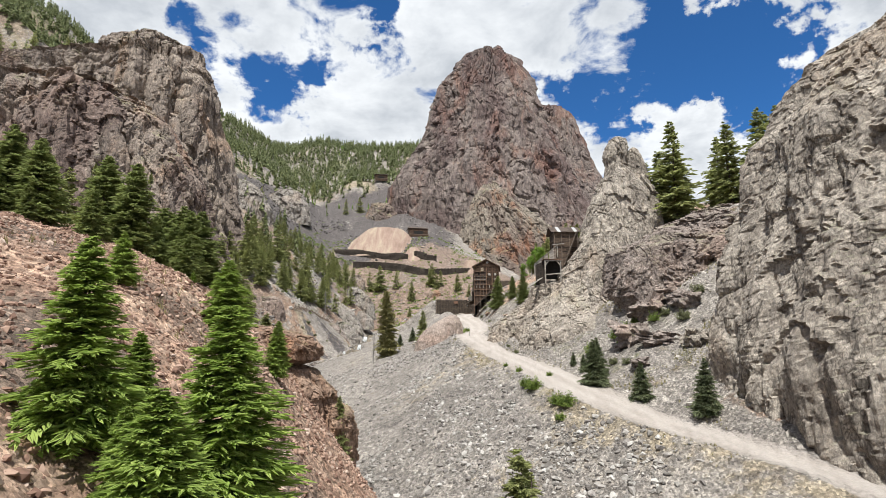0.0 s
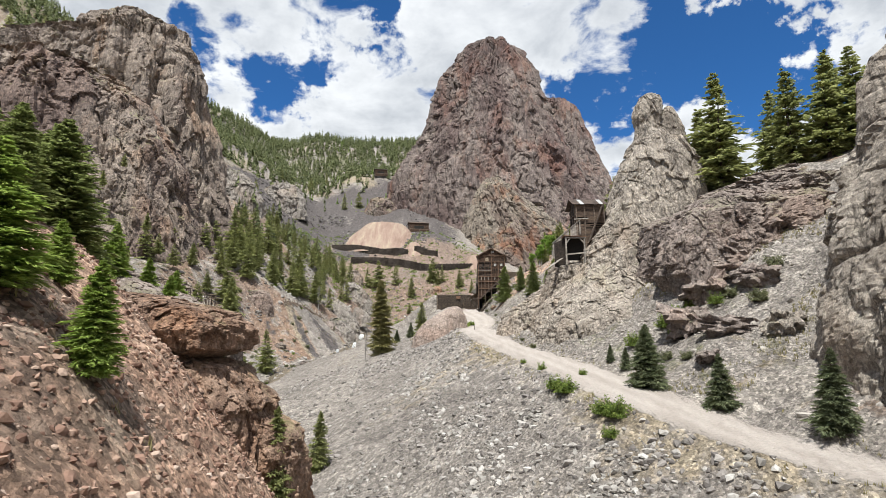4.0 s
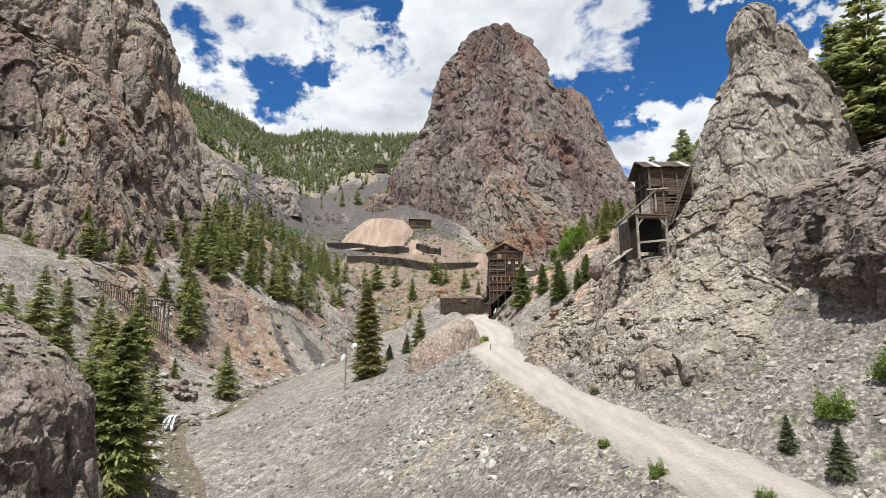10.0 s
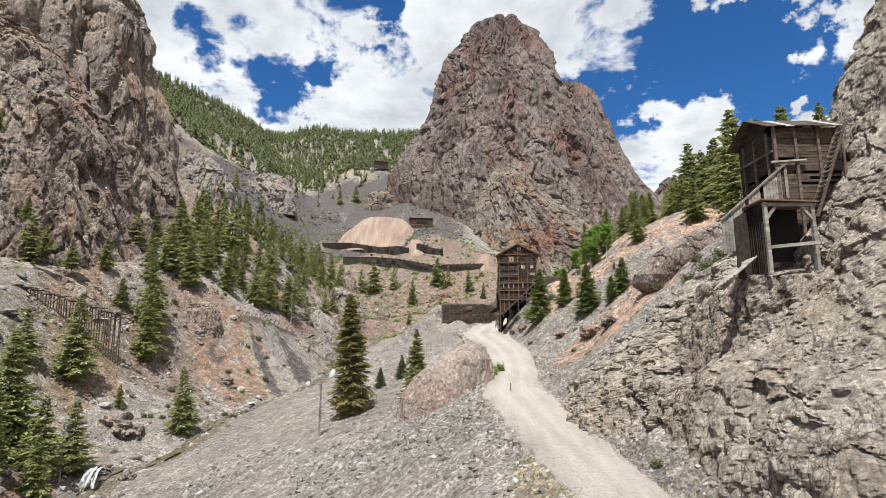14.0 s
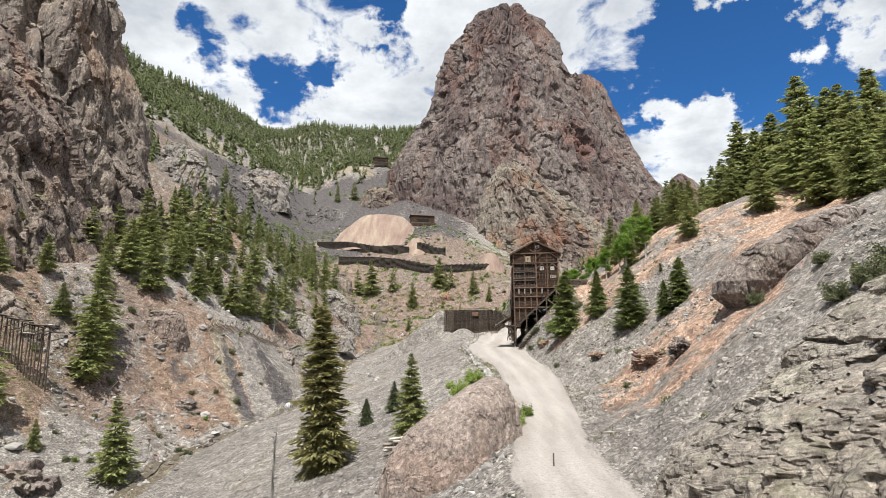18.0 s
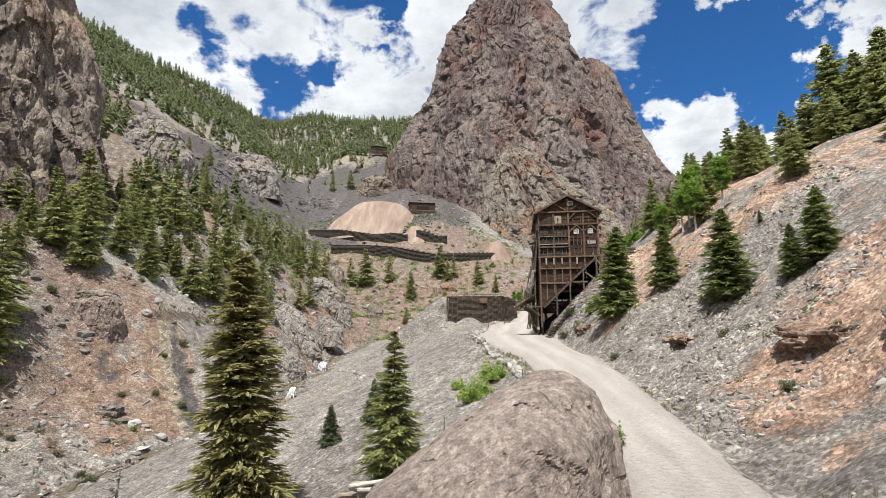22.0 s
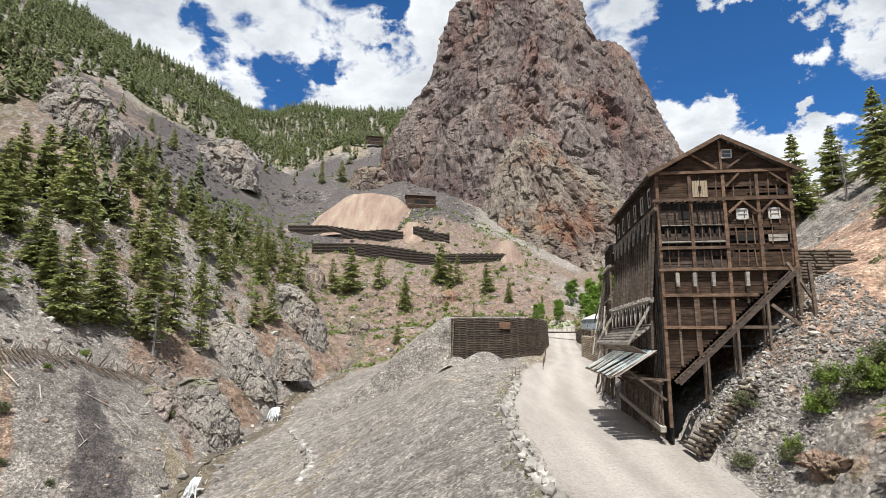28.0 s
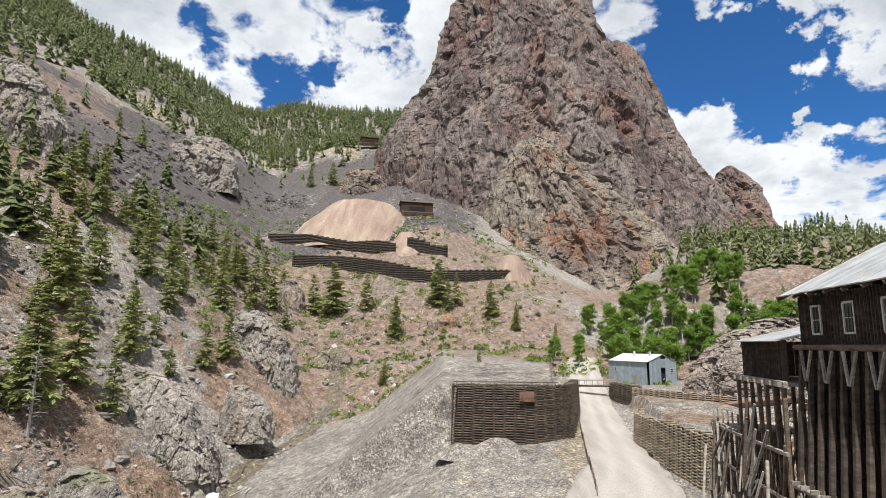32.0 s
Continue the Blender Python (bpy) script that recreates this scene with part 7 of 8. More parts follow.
def build_mill_annex():
    """The lower shed and trestle behind the mill."""
    ann = new("trestle_shed")
    ann.matrix_world = pose(17.6, 297.0, 0, 0, 0, -10)
    tagged(ann, "ruined timber trestle carrying a small plank shed", "trestle")
    X, Y, Z = (1, 0, 0), (0, 1, 0), (0, 0, 1)
    boards("shed_wall", planks((0, 0, 31.2), Z, Y, 2.8, 8.5, 0.3), MILL_DARK, ann)
    boards("shed_wall", planks((0, 8.5, 31.2), Z, X, 2.8, 6.0, 0.3), MILL_DARK, ann)
    for i in range(8):
        part("roof_sheet", [box_between((6.5, 0.6 + 1.15 * i, 35.6), (-0.6, 0.6 + 1.15 * i, 33.9), 1.12, 0.06)], ROOF_METAL, ann)
    timber("deck_beam", ann, (-0.3, -0.4, 31.0), (-0.3, 9.5, 31.0), 0.3, 0.4, GREYWOOD)
    part("deck", [box_between((3, 0, 31.05), (3, 9, 31.05), 6, 0.15)], MILL_DARK, ann)
    for i, y in enumerate(np.arange(0, 17, 1.5)):
        top = 31 if y < 9.5 else 26.5
        for x in (-0.3, 2.6, 5.4):
            timber("trestle_post", ann, (x + brng.uniform(-0.3, 0.3), y, 13.0), (x, y, top), 0.24, 0.24, POST)
        timber("trestle_cap", ann, (-0.7, y, top), (5.8, y, top), 0.24, 0.28, GREYWOOD)
        timber("cross_brace", ann, (-0.4, y, 16), (2.8, y, top - 4), 0.14, 0.16, POST)
        timber("cross_brace", ann, (-0.45, y, 15 + 3 * (i % 3)), (-0.45, y + 1.5, 20 + 3 * (i % 2)), 0.14, 0.16, GREYWOOD)
        timber("cross_brace", ann, (-0.5, y + 1.5, 21), (-0.5, y, 27 - 3 * (i % 2)), 0.14, 0.16, POST)
    for z in (17, 20, 23.5, 26.5):
        timber("trestle_rail", ann, (-0.55, -0.5, z), (-0.6, 16.8, z - 0.3), 0.2, 0.22, GREYWOOD)
    boards("lower_deck", planks((-0.6, 9.4, 26.6), X, Y, 6.8, 7.5, 0.3, None, 0.15), GREYWOOD, ann)
    for y in np.arange(9.6, 17, 1.4):
        timber("rail_post", ann, (-0.4, y, 26.6), (-0.4, y, 27.9), 0.12, 0.12, GREYWOOD)
    for i in range(70):
        y, z0 = brng.uniform(-0.5, 17), brng.uniform(12.8, 25)
        z1 = min(z0 + brng.uniform(2.5, 6), 30.5 if y < 9.5 else 26.5)
        timber("leaning_timber", ann, (-0.7 - brng.uniform(0, 1.3), y, z0), (-0.6 - brng.uniform(0, 0.5), y + brng.uniform(-2.2, 2.2), z1), brng.uniform(0.1, 0.2), brng.uniform(0.1, 0.2), POST if i % 2 else GREYWOOD)
    part("lower_roof", [box_between((5.0, 11, 29.2), (-0.4, 11, 28.5), 4.5, 0.08)], RUST_METAL, ann, "rusty brown lean-to roof")
    return ann


build_mill_annex()


# ---------------------------------------------------------------- log cribs
def crib_wall(label, path, top, drop, r, material, bay=1.75, back=1.4, pitch=0.42):
    """A retaining wall of stacked logs: bays of long logs between columns of log ends."""
    wall = new("log_crib_wall")
    tagged(wall, label, "log wall")
    P = np.array(path, float)
    seg = np.hypot(*np.diff(P, axis=0).T)
    s = np.concatenate([[0], np.cumsum(seg)])
    n = max(int(s[-1] / bay), 1)
    t = np.linspace(0, s[-1], n + 1)
    px, py = np.interp(t, s, P[:, 0]), np.interp(t, s, P[:, 1])
    tops = np.interp(t, s, top) if isinstance(top, list) else np.full(n + 1, float(top))
    for i in range(n):
        top = tops[i]
        a, b = np.array([px[i], py[i]]), np.array([px[i + 1], py[i + 1]])
        u = (b - a) / np.linalg.norm(b - a)
        inw = np.array([-u[1], u[0]])
        zb = min(gz(*(a - inw * 1.2)), gz(*(b - inw * 1.2))) - 0.5 if drop is None else top - drop
        zb = min(zb, top - 2.0)
        pieces, ends = [], []
        z = zb
        k = 0
        while z < top:
            lean = inw * 0.05 * (z - zb)
            j = brng.uniform(-0.06, 0.06, 2)
            pieces.append(log_piece((*(a - u * 0.2 + lean + inw * (0.06 + j[0])), z), (*(b + u * 0.2 + lean + inw * (0.06 + j[1])), z + brng.uniform(-0.03, 0.03)), r, 6))
            ends.append(log_piece((*(a + lean - inw * 0.28), z + pitch / 2), (*(a + lean + inw * back), z + pitch / 2), r * 0.95, 6))
            z += pitch
            k += 1
        part("log_bay", pieces, material, wall)
        part("log_headers", ends, material, wall)
        h = top - zb
        # near-black slab behind the logs puts the shade of their gaps into colour
        part("packed_backing", [box_between((*(a + inw * (0.5 + 0.025 * h)), zb + h / 2), (*(b + inw * (0.5 + 0.025 * h)), zb + h / 2), 0.3, h)], SHADE_BLACK, wall)
    return wall


big = crib_wall("high curved log crib holding back waste rock, dark timbers", [(-4.6, 358.4), (3, 357.4), (10, 357.2), (14.3, 358.4), (17.2, 361.8), (19.6, 369), (23.0, 381)], 26.0, None, 0.17, LOGWOOD)
crib_wall("pale end wing of the log crib", [(-6.6, 367), (-4.6, 358.4)], 25.6, 9.0, 0.17, LOGPALE)
crib_wall("low log crib of pale ends along the road", [(30.6, 326.5), (28.2, 343), (27.0, 358), (30, 366)][::-1], 21.8, None, 0.15, LOGPALE, 1.3)
crib_wall("short upper log crib below the shed", [(37.4, 390), (43, 380), (52, 372)], 23.9, 3.6, 0.15, LOGPALE, 1.4)
crib_wall("log abutment beside the road gate", [(35.5, 402), (35.8, 396), (39, 390)], 24.2, None, 0.15, LOGWOOD, 1.3)
boards("hatch_panel", planks((7.0, 357.0, 23.6), (1, 0, 0), (0, 0, 1), 2.6, 1.7, 0.28), RUST_METAL, big, "reddish board panel fixed high on the crib")
for i in range(14):
    x = -4 + 1.35 * i
    timber("rail_post", big, (x, 358.6, 25.8), (x, 358.6, 26.9), 0.12, 0.12, POST)
timber("top_rail", big, (-4.5, 358.6, 26.7), (14, 358.8, 26.8), 0.16, 0.16, POST)
for i in range(22):
    x0 = -4 + 0.85 * i
    log("loose_log", big, (x0, 359.2, 26.1), (x0 + brng.uniform(1, 2.4), 359.8 + brng.uniform(-0.6, 0.6), 26.3), 0.13, LOGWOOD)
crib_wall("long dark log wall holding the upper mine dump", [(-119, 594), (-95, 589), (-78, 580), (-65, 574), (-50, 571), (-37, 571)], [99, 98, 94, 91, 91.6, 89.6], 9, 0.42, LOGDARK, 4.2, 2, 0.95)
crib_wall("short dark log wall beside the tan dump", [(-30.5, 576), (-25, 574), (-18, 571), (-7, 568)], [94.5, 93.2, 89.5, 87.6], 7.5, 0.42, LOGDARK, 3.5, 2, 0.95)
crib_wall("lower dark log wall across the hillside", [(-92, 557), (-67, 552), (-48, 548.5), (-35, 543), (-20.4, 536), (2, 540), (16, 550), (30, 561)], [80, 79, 77, 74, 70, 70.8, 72.4, 74], 9, 0.42, LOGDARK, 4.2, 2, 0.95)

# the log crib under the mill stair and the pile above
pile = new("log_pile")
tagged(pile, "crossed stack of weathered logs under the mill stair", "log pile")
for k in range(18):
    z = 11.6 + 0.36 * k
    for j in range(3):
        x0 = 16.0 + 0.30 * k + 1.1 * j + brng.uniform(-0.3, 0.3)
        log("log", pile, (x0, 270.6 + 0.05 * k - 0.2 * j, z), (x0 + brng.uniform(1.8, 3.0), 270.8 + 0.05 * k + brng.uniform(-0.4, 0.4), z + brng.uniform(-0.08, 0.12)), brng.uniform(0.13, 0.19), LOGPALE if (k + j) % 2 else LOGWOOD)
for k in range(16):
    x0 = 16.2 + 0.36 * k
    log("log", pile, (x0, 269.9, 11.8 + 0.36 * k), (x0 + brng.uniform(-0.3, 0.3), 273, 11.9 + 0.36 * k), 0.16, LOGWOOD)
pile2 = new("log_pile")
tagged(pile2, "rough stack of split logs on the slope beside the mill", "log pile")
for k in range(11):
    for j in range(4):
        log("log", pile2, (29.2 + j * 1.7 + brng.uniform(-0.4, 0.4), 277 + 0.15 * k, gz(31, 277) + 0.2 + 0.33 * k), (31.6 + j * 1.7 + brng.uniform(-0.3, 0.5), 277.4 + 0.15 * k, gz(31, 277) + 0.25 + 0.33 * k), 0.18, LOGWOOD)


# ---------------------------------------------------------------- the shaft house on the spire
def build_shaft_house():
    h = new("shaft_house")
    tagged(h, "leaning grey plank shaft house perched on the rock", "mine building")
    X, Y, Z = (1, 0, 0), (0, 1, 0), (0, 0, 1)
    x0, x1, y0, y1, zb, ze, zr = 29.6, 35.8, 143.6, 149.6, 19.5, 28.6, 30.4
    boards("front_wall", planks((x0, y0, zb), X, Z, x1 - x0, ze - zb, 0.26, None, 0.05), HOUSE_BROWN, h, "weathered brown horizontal planks")

    def gable(c):
        z = zb + c
        k = max(0.0, (z - 27.4) / (zr - 27.4))
        return k * 3.0, 6.0 - k * 3.0
    # left gable: its shade is painted as near-black plank colour
    boards("gable_wall", planks((x0, y0, zb), Y, Z, y1 - y0, zr - zb, 0.3, gable, 0.12), MILL_BLACK, h, "dark gable end with gaps")
    boards("back_wall", planks((x0, y1, zb), X, Z, x1 - x0, ze - zb, 0.3), MILL_BLACK, h)
    # near-black sheet behind the planks stands for the unlit room
    part("inside", [box_between((x0 + 0.6, y0 + 0.5, 24), (x1, y0 + 0.5, 24), 0.1, 8.5)], SHADE_BLACK, h)
    for i in range(9):
        x = x0 - 0.9 + (i + 0.5) * 0.88
        m = ROOF_METAL if i % 5 == 2 else MILL_DARK
        part("roof_sheet", [box_between((x, 146.6, zr + 0.1), (x, y0 - 0.7, ze - 0.1 + brng.uniform(0, 0.08)), 0.85, 0.08)], m, h)
        part("roof_sheet", [box_between((x, 146.6, zr + 0.1), (x, y1 + 0.7, ze - 0.1), 0.98, 0.08)], m, h)
    for x in (x0, x0 + 1.9, x0 + 4.0, x1):
        timber("corner_post", h, (x, y0 - 0.12, zb - 1.5), (x, y0 - 0.12, ze), 0.24, 0.24, POST)
    for y in (144.5, 146.6, 148.6):
        timber("gable_post", h, (x0 - 0.12, y, 17), (x0 - 0.12, y, 28.4), 0.2, 0.2, POST)
    timber("tie_beam", h, (x0 - 0.15, y0, 26.4), (x0 - 0.15, y1, 26.4), 0.2, 0.2, POST)
    timber("tie_beam", h, (x0 - 0.6, y0 - 0.3, 25.2), (x0 + 2.6, y0 - 0.3, 25.4), 0.18, 0.18, GREYWOOD)
    for y in (142.2, 143.2):
        timber("stair_stringer", h, (31.9, y, 19.8), (35.4, y, 28.6), 0.14, 0.34, POST)
    for i in range(18):
        timber("stair_tread", h, (32.1 + 0.185 * i, 142.2, 20.4 + 0.46 * i), (32.1 + 0.185 * i, 143.2, 20.4 + 0.46 * i), 0.26, 0.06, GREYWOOD)
    # lower shed with an open front
    part("shed_roof", [box_between((26.0, 142.0, 20.9), (30.8, 142.0, 20.7), 3.6, 0.12)], RUST_METAL, h, "rusty red lean-to roof")
    for x in (26.4, 30.4):
        timber("shed_post", h, (x, 140.6, 14.5), (x, 140.6, 20.7), 0.3, 0.3, GREYWOOD)
    for x, s in ((26.4, 1), (30.4, -1)):
        timber("shed_brace", h, (x, 140.6, 19.2), (x + s * 1.1, 140.6, 20.6), 0.24, 0.24, GREYWOOD)
    timber("shed_lintel", h, (26.2, 140.55, 20.5), (30.7, 140.55, 20.5), 0.26, 0.26, GREYWOOD)
    timber("shed_sill", h, (26.2, 140.55, 16.8), (30.7, 140.55, 17.2), 0.26, 0.26, GREYWOOD)
    boards("shed_wall", planks((26.3, 140.8, 14.8), Z, Y, 5.9, 3.0, 0.3), MILL_BLACK, h)
    # near-black sheet closes the open front, painted as its inner shade
    part("shed_back", [box_between((26.4, 143.3, 18.4), (30.8, 143.3, 18.4), 0.1, 5.0)], SHADE_BLACK, h)
    # sloping gallery of boards running down the side
    for i in range(22):
        x = 24.2 + 0.29 * i
        zt = 19.9 + (x - 24.2) * 0.82
        if brng.random() < 0.88:
            part("gallery_board", [box_between((x, 143.45, zt - 3.0 - brng.uniform(0, 0.6)), (x, 143.45, zt), 0.26, 0.05)], GREYWOOD, h)
    timber("gallery_rail", h, (24.0, 143.35, 19.8), (30.6, 143.35, 25.3), 0.16, 0.16, GREYWOOD)
    for i in range(12):
        part("skirt_board", [box_between((24.1 + 0.19 * i, 141.2 + 0.18 * i, 14.2), (24.1 + 0.19 * i, 141.2 + 0.18 * i, 19.4 + 0.1 * i), 0.26, 0.05)], MILL_BLACK, h)
    for i in range(7):
        log("fallen_board", h, (21.5 + 0.3 * i, 140.6, 13.2 + 0.2 * i), (24.4 + 0.25 * i, 141.6, 15.6 + 0.1 * i), 0.1, GREYWOOD)
    return h


build_shaft_house()


# ---------------------------------------------------------------- sheet-metal shed by the gate
def build_shed():
    s = new("metal_shed")
    s.matrix_world = pose(53.7, 425.0, 0, 0, 0, 30.2)
    tagged(s, "pale blue-grey sheet-metal shed with a low gabled roof", "shed")
    zb, ze, za = gz(53, 428) - 0.4, 28.9, 31.0
    for i in range(15):
        part("wall_sheet", [box_between((0, 0.5 + i, (zb + ze) / 2), (0, 1.48 + i, (zb + ze) / 2), 0.1, ze - zb)], SHED_METAL, s)
    for i in range(12):
        if 5 <= i <= 6:
            part("wall_sheet", [box_between((0.5 + i, 0, ze - 0.4), (1.48 + i, 0, ze - 0.4), 0.1, 1.6 + 1.0)], SHED_METAL, s)
            continue
        hh = ze + (za - ze) * (1 - abs(i - 5.5) / 6.2)
        part("wall_sheet", [box_between((0.5 + i, 0, (zb + hh) / 2), (1.48 + i, 0, (zb + hh) / 2), 0.1, hh - zb)], SHED_METAL, s)
    # dark of the open door, painted on a near-black sheet
    part("doorway", [box_between((5.4, 0.3, zb + 1.8), (7.6, 0.3, zb + 1.8), 0.1, 3.8)], SHADE_BLACK, s)
    part("back_wall", [box_between((12.5, 0.2, (zb + ze) / 2), (12.5, 15.4, (zb + ze) / 2), 0.1, ze - zb), box_between((0.2, 15.5, (zb + ze) / 2), (12.4, 15.5, (zb + ze) / 2), 0.1, ze - zb)], SHED_METAL, s)
    for i in range(15):
        for a in (-0.5, 13.0):
            part("roof_sheet", [box_between((6.25, 0.3 + 1.03 * i, za + 0.1), (a, 0.3 + 1.03 * i, ze - 0.05), 1.02, 0.06)], SHED_ROOF, s)
    window(s, (-0.05, 12.6, 26.3), (0, 1, 0), 1.0, 1.1, (-1, 0, 0))
    window(s, (10.2, -0.05, 26.3), (1, 0, 0), 1.4, 1.2, (0, -1, 0))
    part("side_door", [box_between((-0.1, 4.2, zb + 1.6), (-0.1, 5.9, zb + 1.6), 0.06, 3.0)], GREYWOOD, s)
    for y in (3, 9):
        part("roof_vent", [box_between((4.5, y, za - 0.5), (4.5, y, za + 0.9), 0.5, 0.5)], SHED_ROOF, s)
    return s


build_shed()

# ---------------------------------------------------------------- gate bridge, fence, posts
gate = new("road_bridge")
tagged(gate, "small timber footbridge spanning the gravel road", "bridge")
for y in (400.6, 402.2):
    timber("bridge_beam", gate, (24.0, y, 23.3), (37.5, y, 23.5), 0.35, 0.45, POST)
    timber("bridge_rail", gate, (24.2, y, 24.7), (37.3, y, 24.9), 0.14, 0.14, GREYWOOD)
    for x in np.arange(24.5, 37.4, 1.6):
        timber("bridge_post", gate, (x, y, 23.4), (x, y, 24.8), 0.12, 0.12, GREYWOOD)
for i in range(26):
    timber("deck_plank", gate, (24.2 + 0.51 * i, 400.3, 23.62), (24.2 + 0.51 * i, 402.5, 23.62), 0.46, 0.07, GREYWOOD)
fence = new("roadside_fence")
tagged(fence, "low fence of thin posts and wire mesh along the road", "fence")
for i in range(22):
    t = i / 21
    x, y = 13.0 + 8.0 * t, 330 + 44 * t
    timber("post", fence, (x, y, gz(x, y) - 0.2), (x, y, gz(x, y) + 1.25), 0.09, 0.09, POST)
    if i < 21:
        x2, y2 = 13.0 + 8.0 * (i + 1) / 21, 330 + 44 * (i + 1) / 21
        for hgt in (0.4, 0.75, 1.1):
            timber("wire", fence, (x, y, gz(x, y) + hgt), (x2, y2, gz(x2, y2) + hgt), 0.03, 0.03, RUST_METAL)
for x, y, hgt in [(6.6, 325.5, 1.6), (7.3, 325.8, 1.5), (8.0, 325.3, 1.6), (6.2, 231, 1.4), (-3.4, 222, 1.5), (8.5, 180, 1.2)]:
    ob = new("marker_post", joined("marker_post", [box_between((0, 0, -0.3), (0.03, 0, hgt), 0.12, 0.12, 0.01)]))
    ob.data.materials.append(POST)
    ob.location = (x, y, gz(x, y))
    tagged(ob, "thin weathered marker post beside the road", "post")
pole = new("pole", joined("pole", [box_between((0, 0, -0.5), (0.1, 0, 11), 0.22, 0.22)]))
pole.data.materials.append(RUST_METAL)
pole.location = (66, 415, gz(66, 415))
tagged(pole, "bare reddish pole near the aspens", "pole")


# ---------------------------------------------------------------- upper mine workings
def tan_material():
    m = Mat("tan_waste_rock", 0.95)
    streak = m.noise(0.12, 6, 0.65, (1, 0.2, 0.2), (2, 3, 1), 0.5)
    c = m.ramp(streak, [(0.3, (0.17, 0.115, 0.085)), (0.45, (0.245, 0.17, 0.135)), (0.6, (0.30, 0.235, 0.175)), (0.72, (0.40, 0.34, 0.24))])
    c = m.mix(0.6, c, m.ramp(m.noise(1.2, 7, 0.75), [(0.3, (0.6, 0.6, 0.6)), (0.7, (1.3, 1.3, 1.3))]), "MULTIPLY")
    m.color(c)
    m.bump(m.noise(0.8, 7, 0.75), 0.6, 0.6)
    return m.m


TAN_ROCK = tan_material()


def cone_heap(name, x, y, rx, ry, top, base, flat, material, label, nu=120, nv=40):
    a = np.linspace(0, 2 * np.pi, nu, endpoint=False)
    t = np.linspace(0, 1, nv)[:, None]
    k = 1 + (flat - 1) * np.clip(t / 0.94, 0, 1)
    k = np.where(t > 0.94, flat * (1 - (t - 0.94) / 0.06 * 0.98), k)
    wob = 1 + 0.05 * fbm(np.cos(a) * 2 + 5, np.sin(a) * 2, 0 * a + x, 3)[None, :]
    X_, Y_ = x + rx * k * np.cos(a)[None, :] * wob, y + ry * k * np.sin(a)[None, :] * wob
    Z_ = base + (top - base) * np.clip(t / 0.94, 0, 1) ** 0.95 + 0 * X_
    Z_ = Z_ + (top - base) * 0.015 * fbm(X_ * 0.2, Y_ * 0.2, 0 * X_, 3)
    me = grid_mesh(name, np.stack([X_.ravel(), Y_.ravel(), Z_.ravel()], 1), nu, nv, wrap=True, cap=True)
    me.materials.append(material)
    return tagged(new(name, me), label, "waste heap")


cone_heap("mine_dump", -69, 645, 66, 66, 131, 90, 0.30, TAN_ROCK, "flat-topped tan and pink mine waste heap")
cone_heap("mine_dump", -32, 596, 28, 38, 101, 74, 0.15, TAN_ROCK, "spill of pinkish waste rock between log walls")
cone_heap("mine_dump", 30, 578, 26, 44, 84, 44, 0.2, TAN_ROCK, "smooth pinkish waste fan below the lower log wall")
cone_heap("gravel_mound", 3.0, 352, 6.5, 5, gz(3, 350) + 2.2, gz(3, 350) - 0.6, 0.2, GROUND, "low grey gravel heap in front of the log crib", 60, 24)
cone_heap("gravel_mound", -3.5, 353, 4.0, 4, gz(-3, 351) + 1.4, gz(-3, 351) - 0.6, 0.2, GROUND, "low grey gravel heap in front of the log crib", 60, 24)


def mine_house(x, y, w, d, hgt, label):
    h = new("mine_house")
    z = gz(x, y)
    h.matrix_world = pose(x, y, z, 0, 0, 12)
    tagged(h, label, "mine building")
    boards("front_wall", planks((-w / 2, -d / 2, -3), (1, 0, 0), (0, 0, 1), w, hgt + 3, 0.6), MILL_BROWN, h)
    boards("side_wall", planks((-w / 2, -d / 2, -3), (0, 1, 0), (0, 0, 1), d, hgt + 3, 0.6), MILL_DARK, h)
    boards("side_wall", planks((w / 2, -d / 2, -3), (0, 1, 0), (0, 0, 1), d, hgt + 3, 0.6), MILL_DARK, h)
    for s in (-1, 1):
        part("roof", [box_between((0, s * 0.0, hgt + 2.4), (0, s * (d / 2 + 0.8), hgt - 0.2), w + 1.6, 0.25)], MILL_DARK, h)
    # near-black plate on the front wall stands for a shaded opening
    part("opening", [box_between((-w / 4, -d / 2 - 0.06, hgt * 0.35), (w / 4, -d / 2 - 0.06, hgt * 0.35), 0.08, hgt * 0.5)], SHADE_BLACK, h)
    for x2 in (-w / 2, 0, w / 2):
        timber("post", h, (x2, -d / 2 - 2.5, -6), (x2, -d / 2 - 2.5, 0.5), 0.5, 0.5, POST)
    timber("deck_beam", h, (-w / 2 - 1, -d / 2 - 2.5, 0.4), (w / 2 + 1, -d / 2 - 2.5, 0.4), 0.5, 0.6, POST)
    return h


mine_house(-30, 640, 22, 12, 8, "dark wooden mine house beside the tan heap")
mine_house(-103, 880, 20, 12, 8, "dark upper shaft house at the head of the spill")


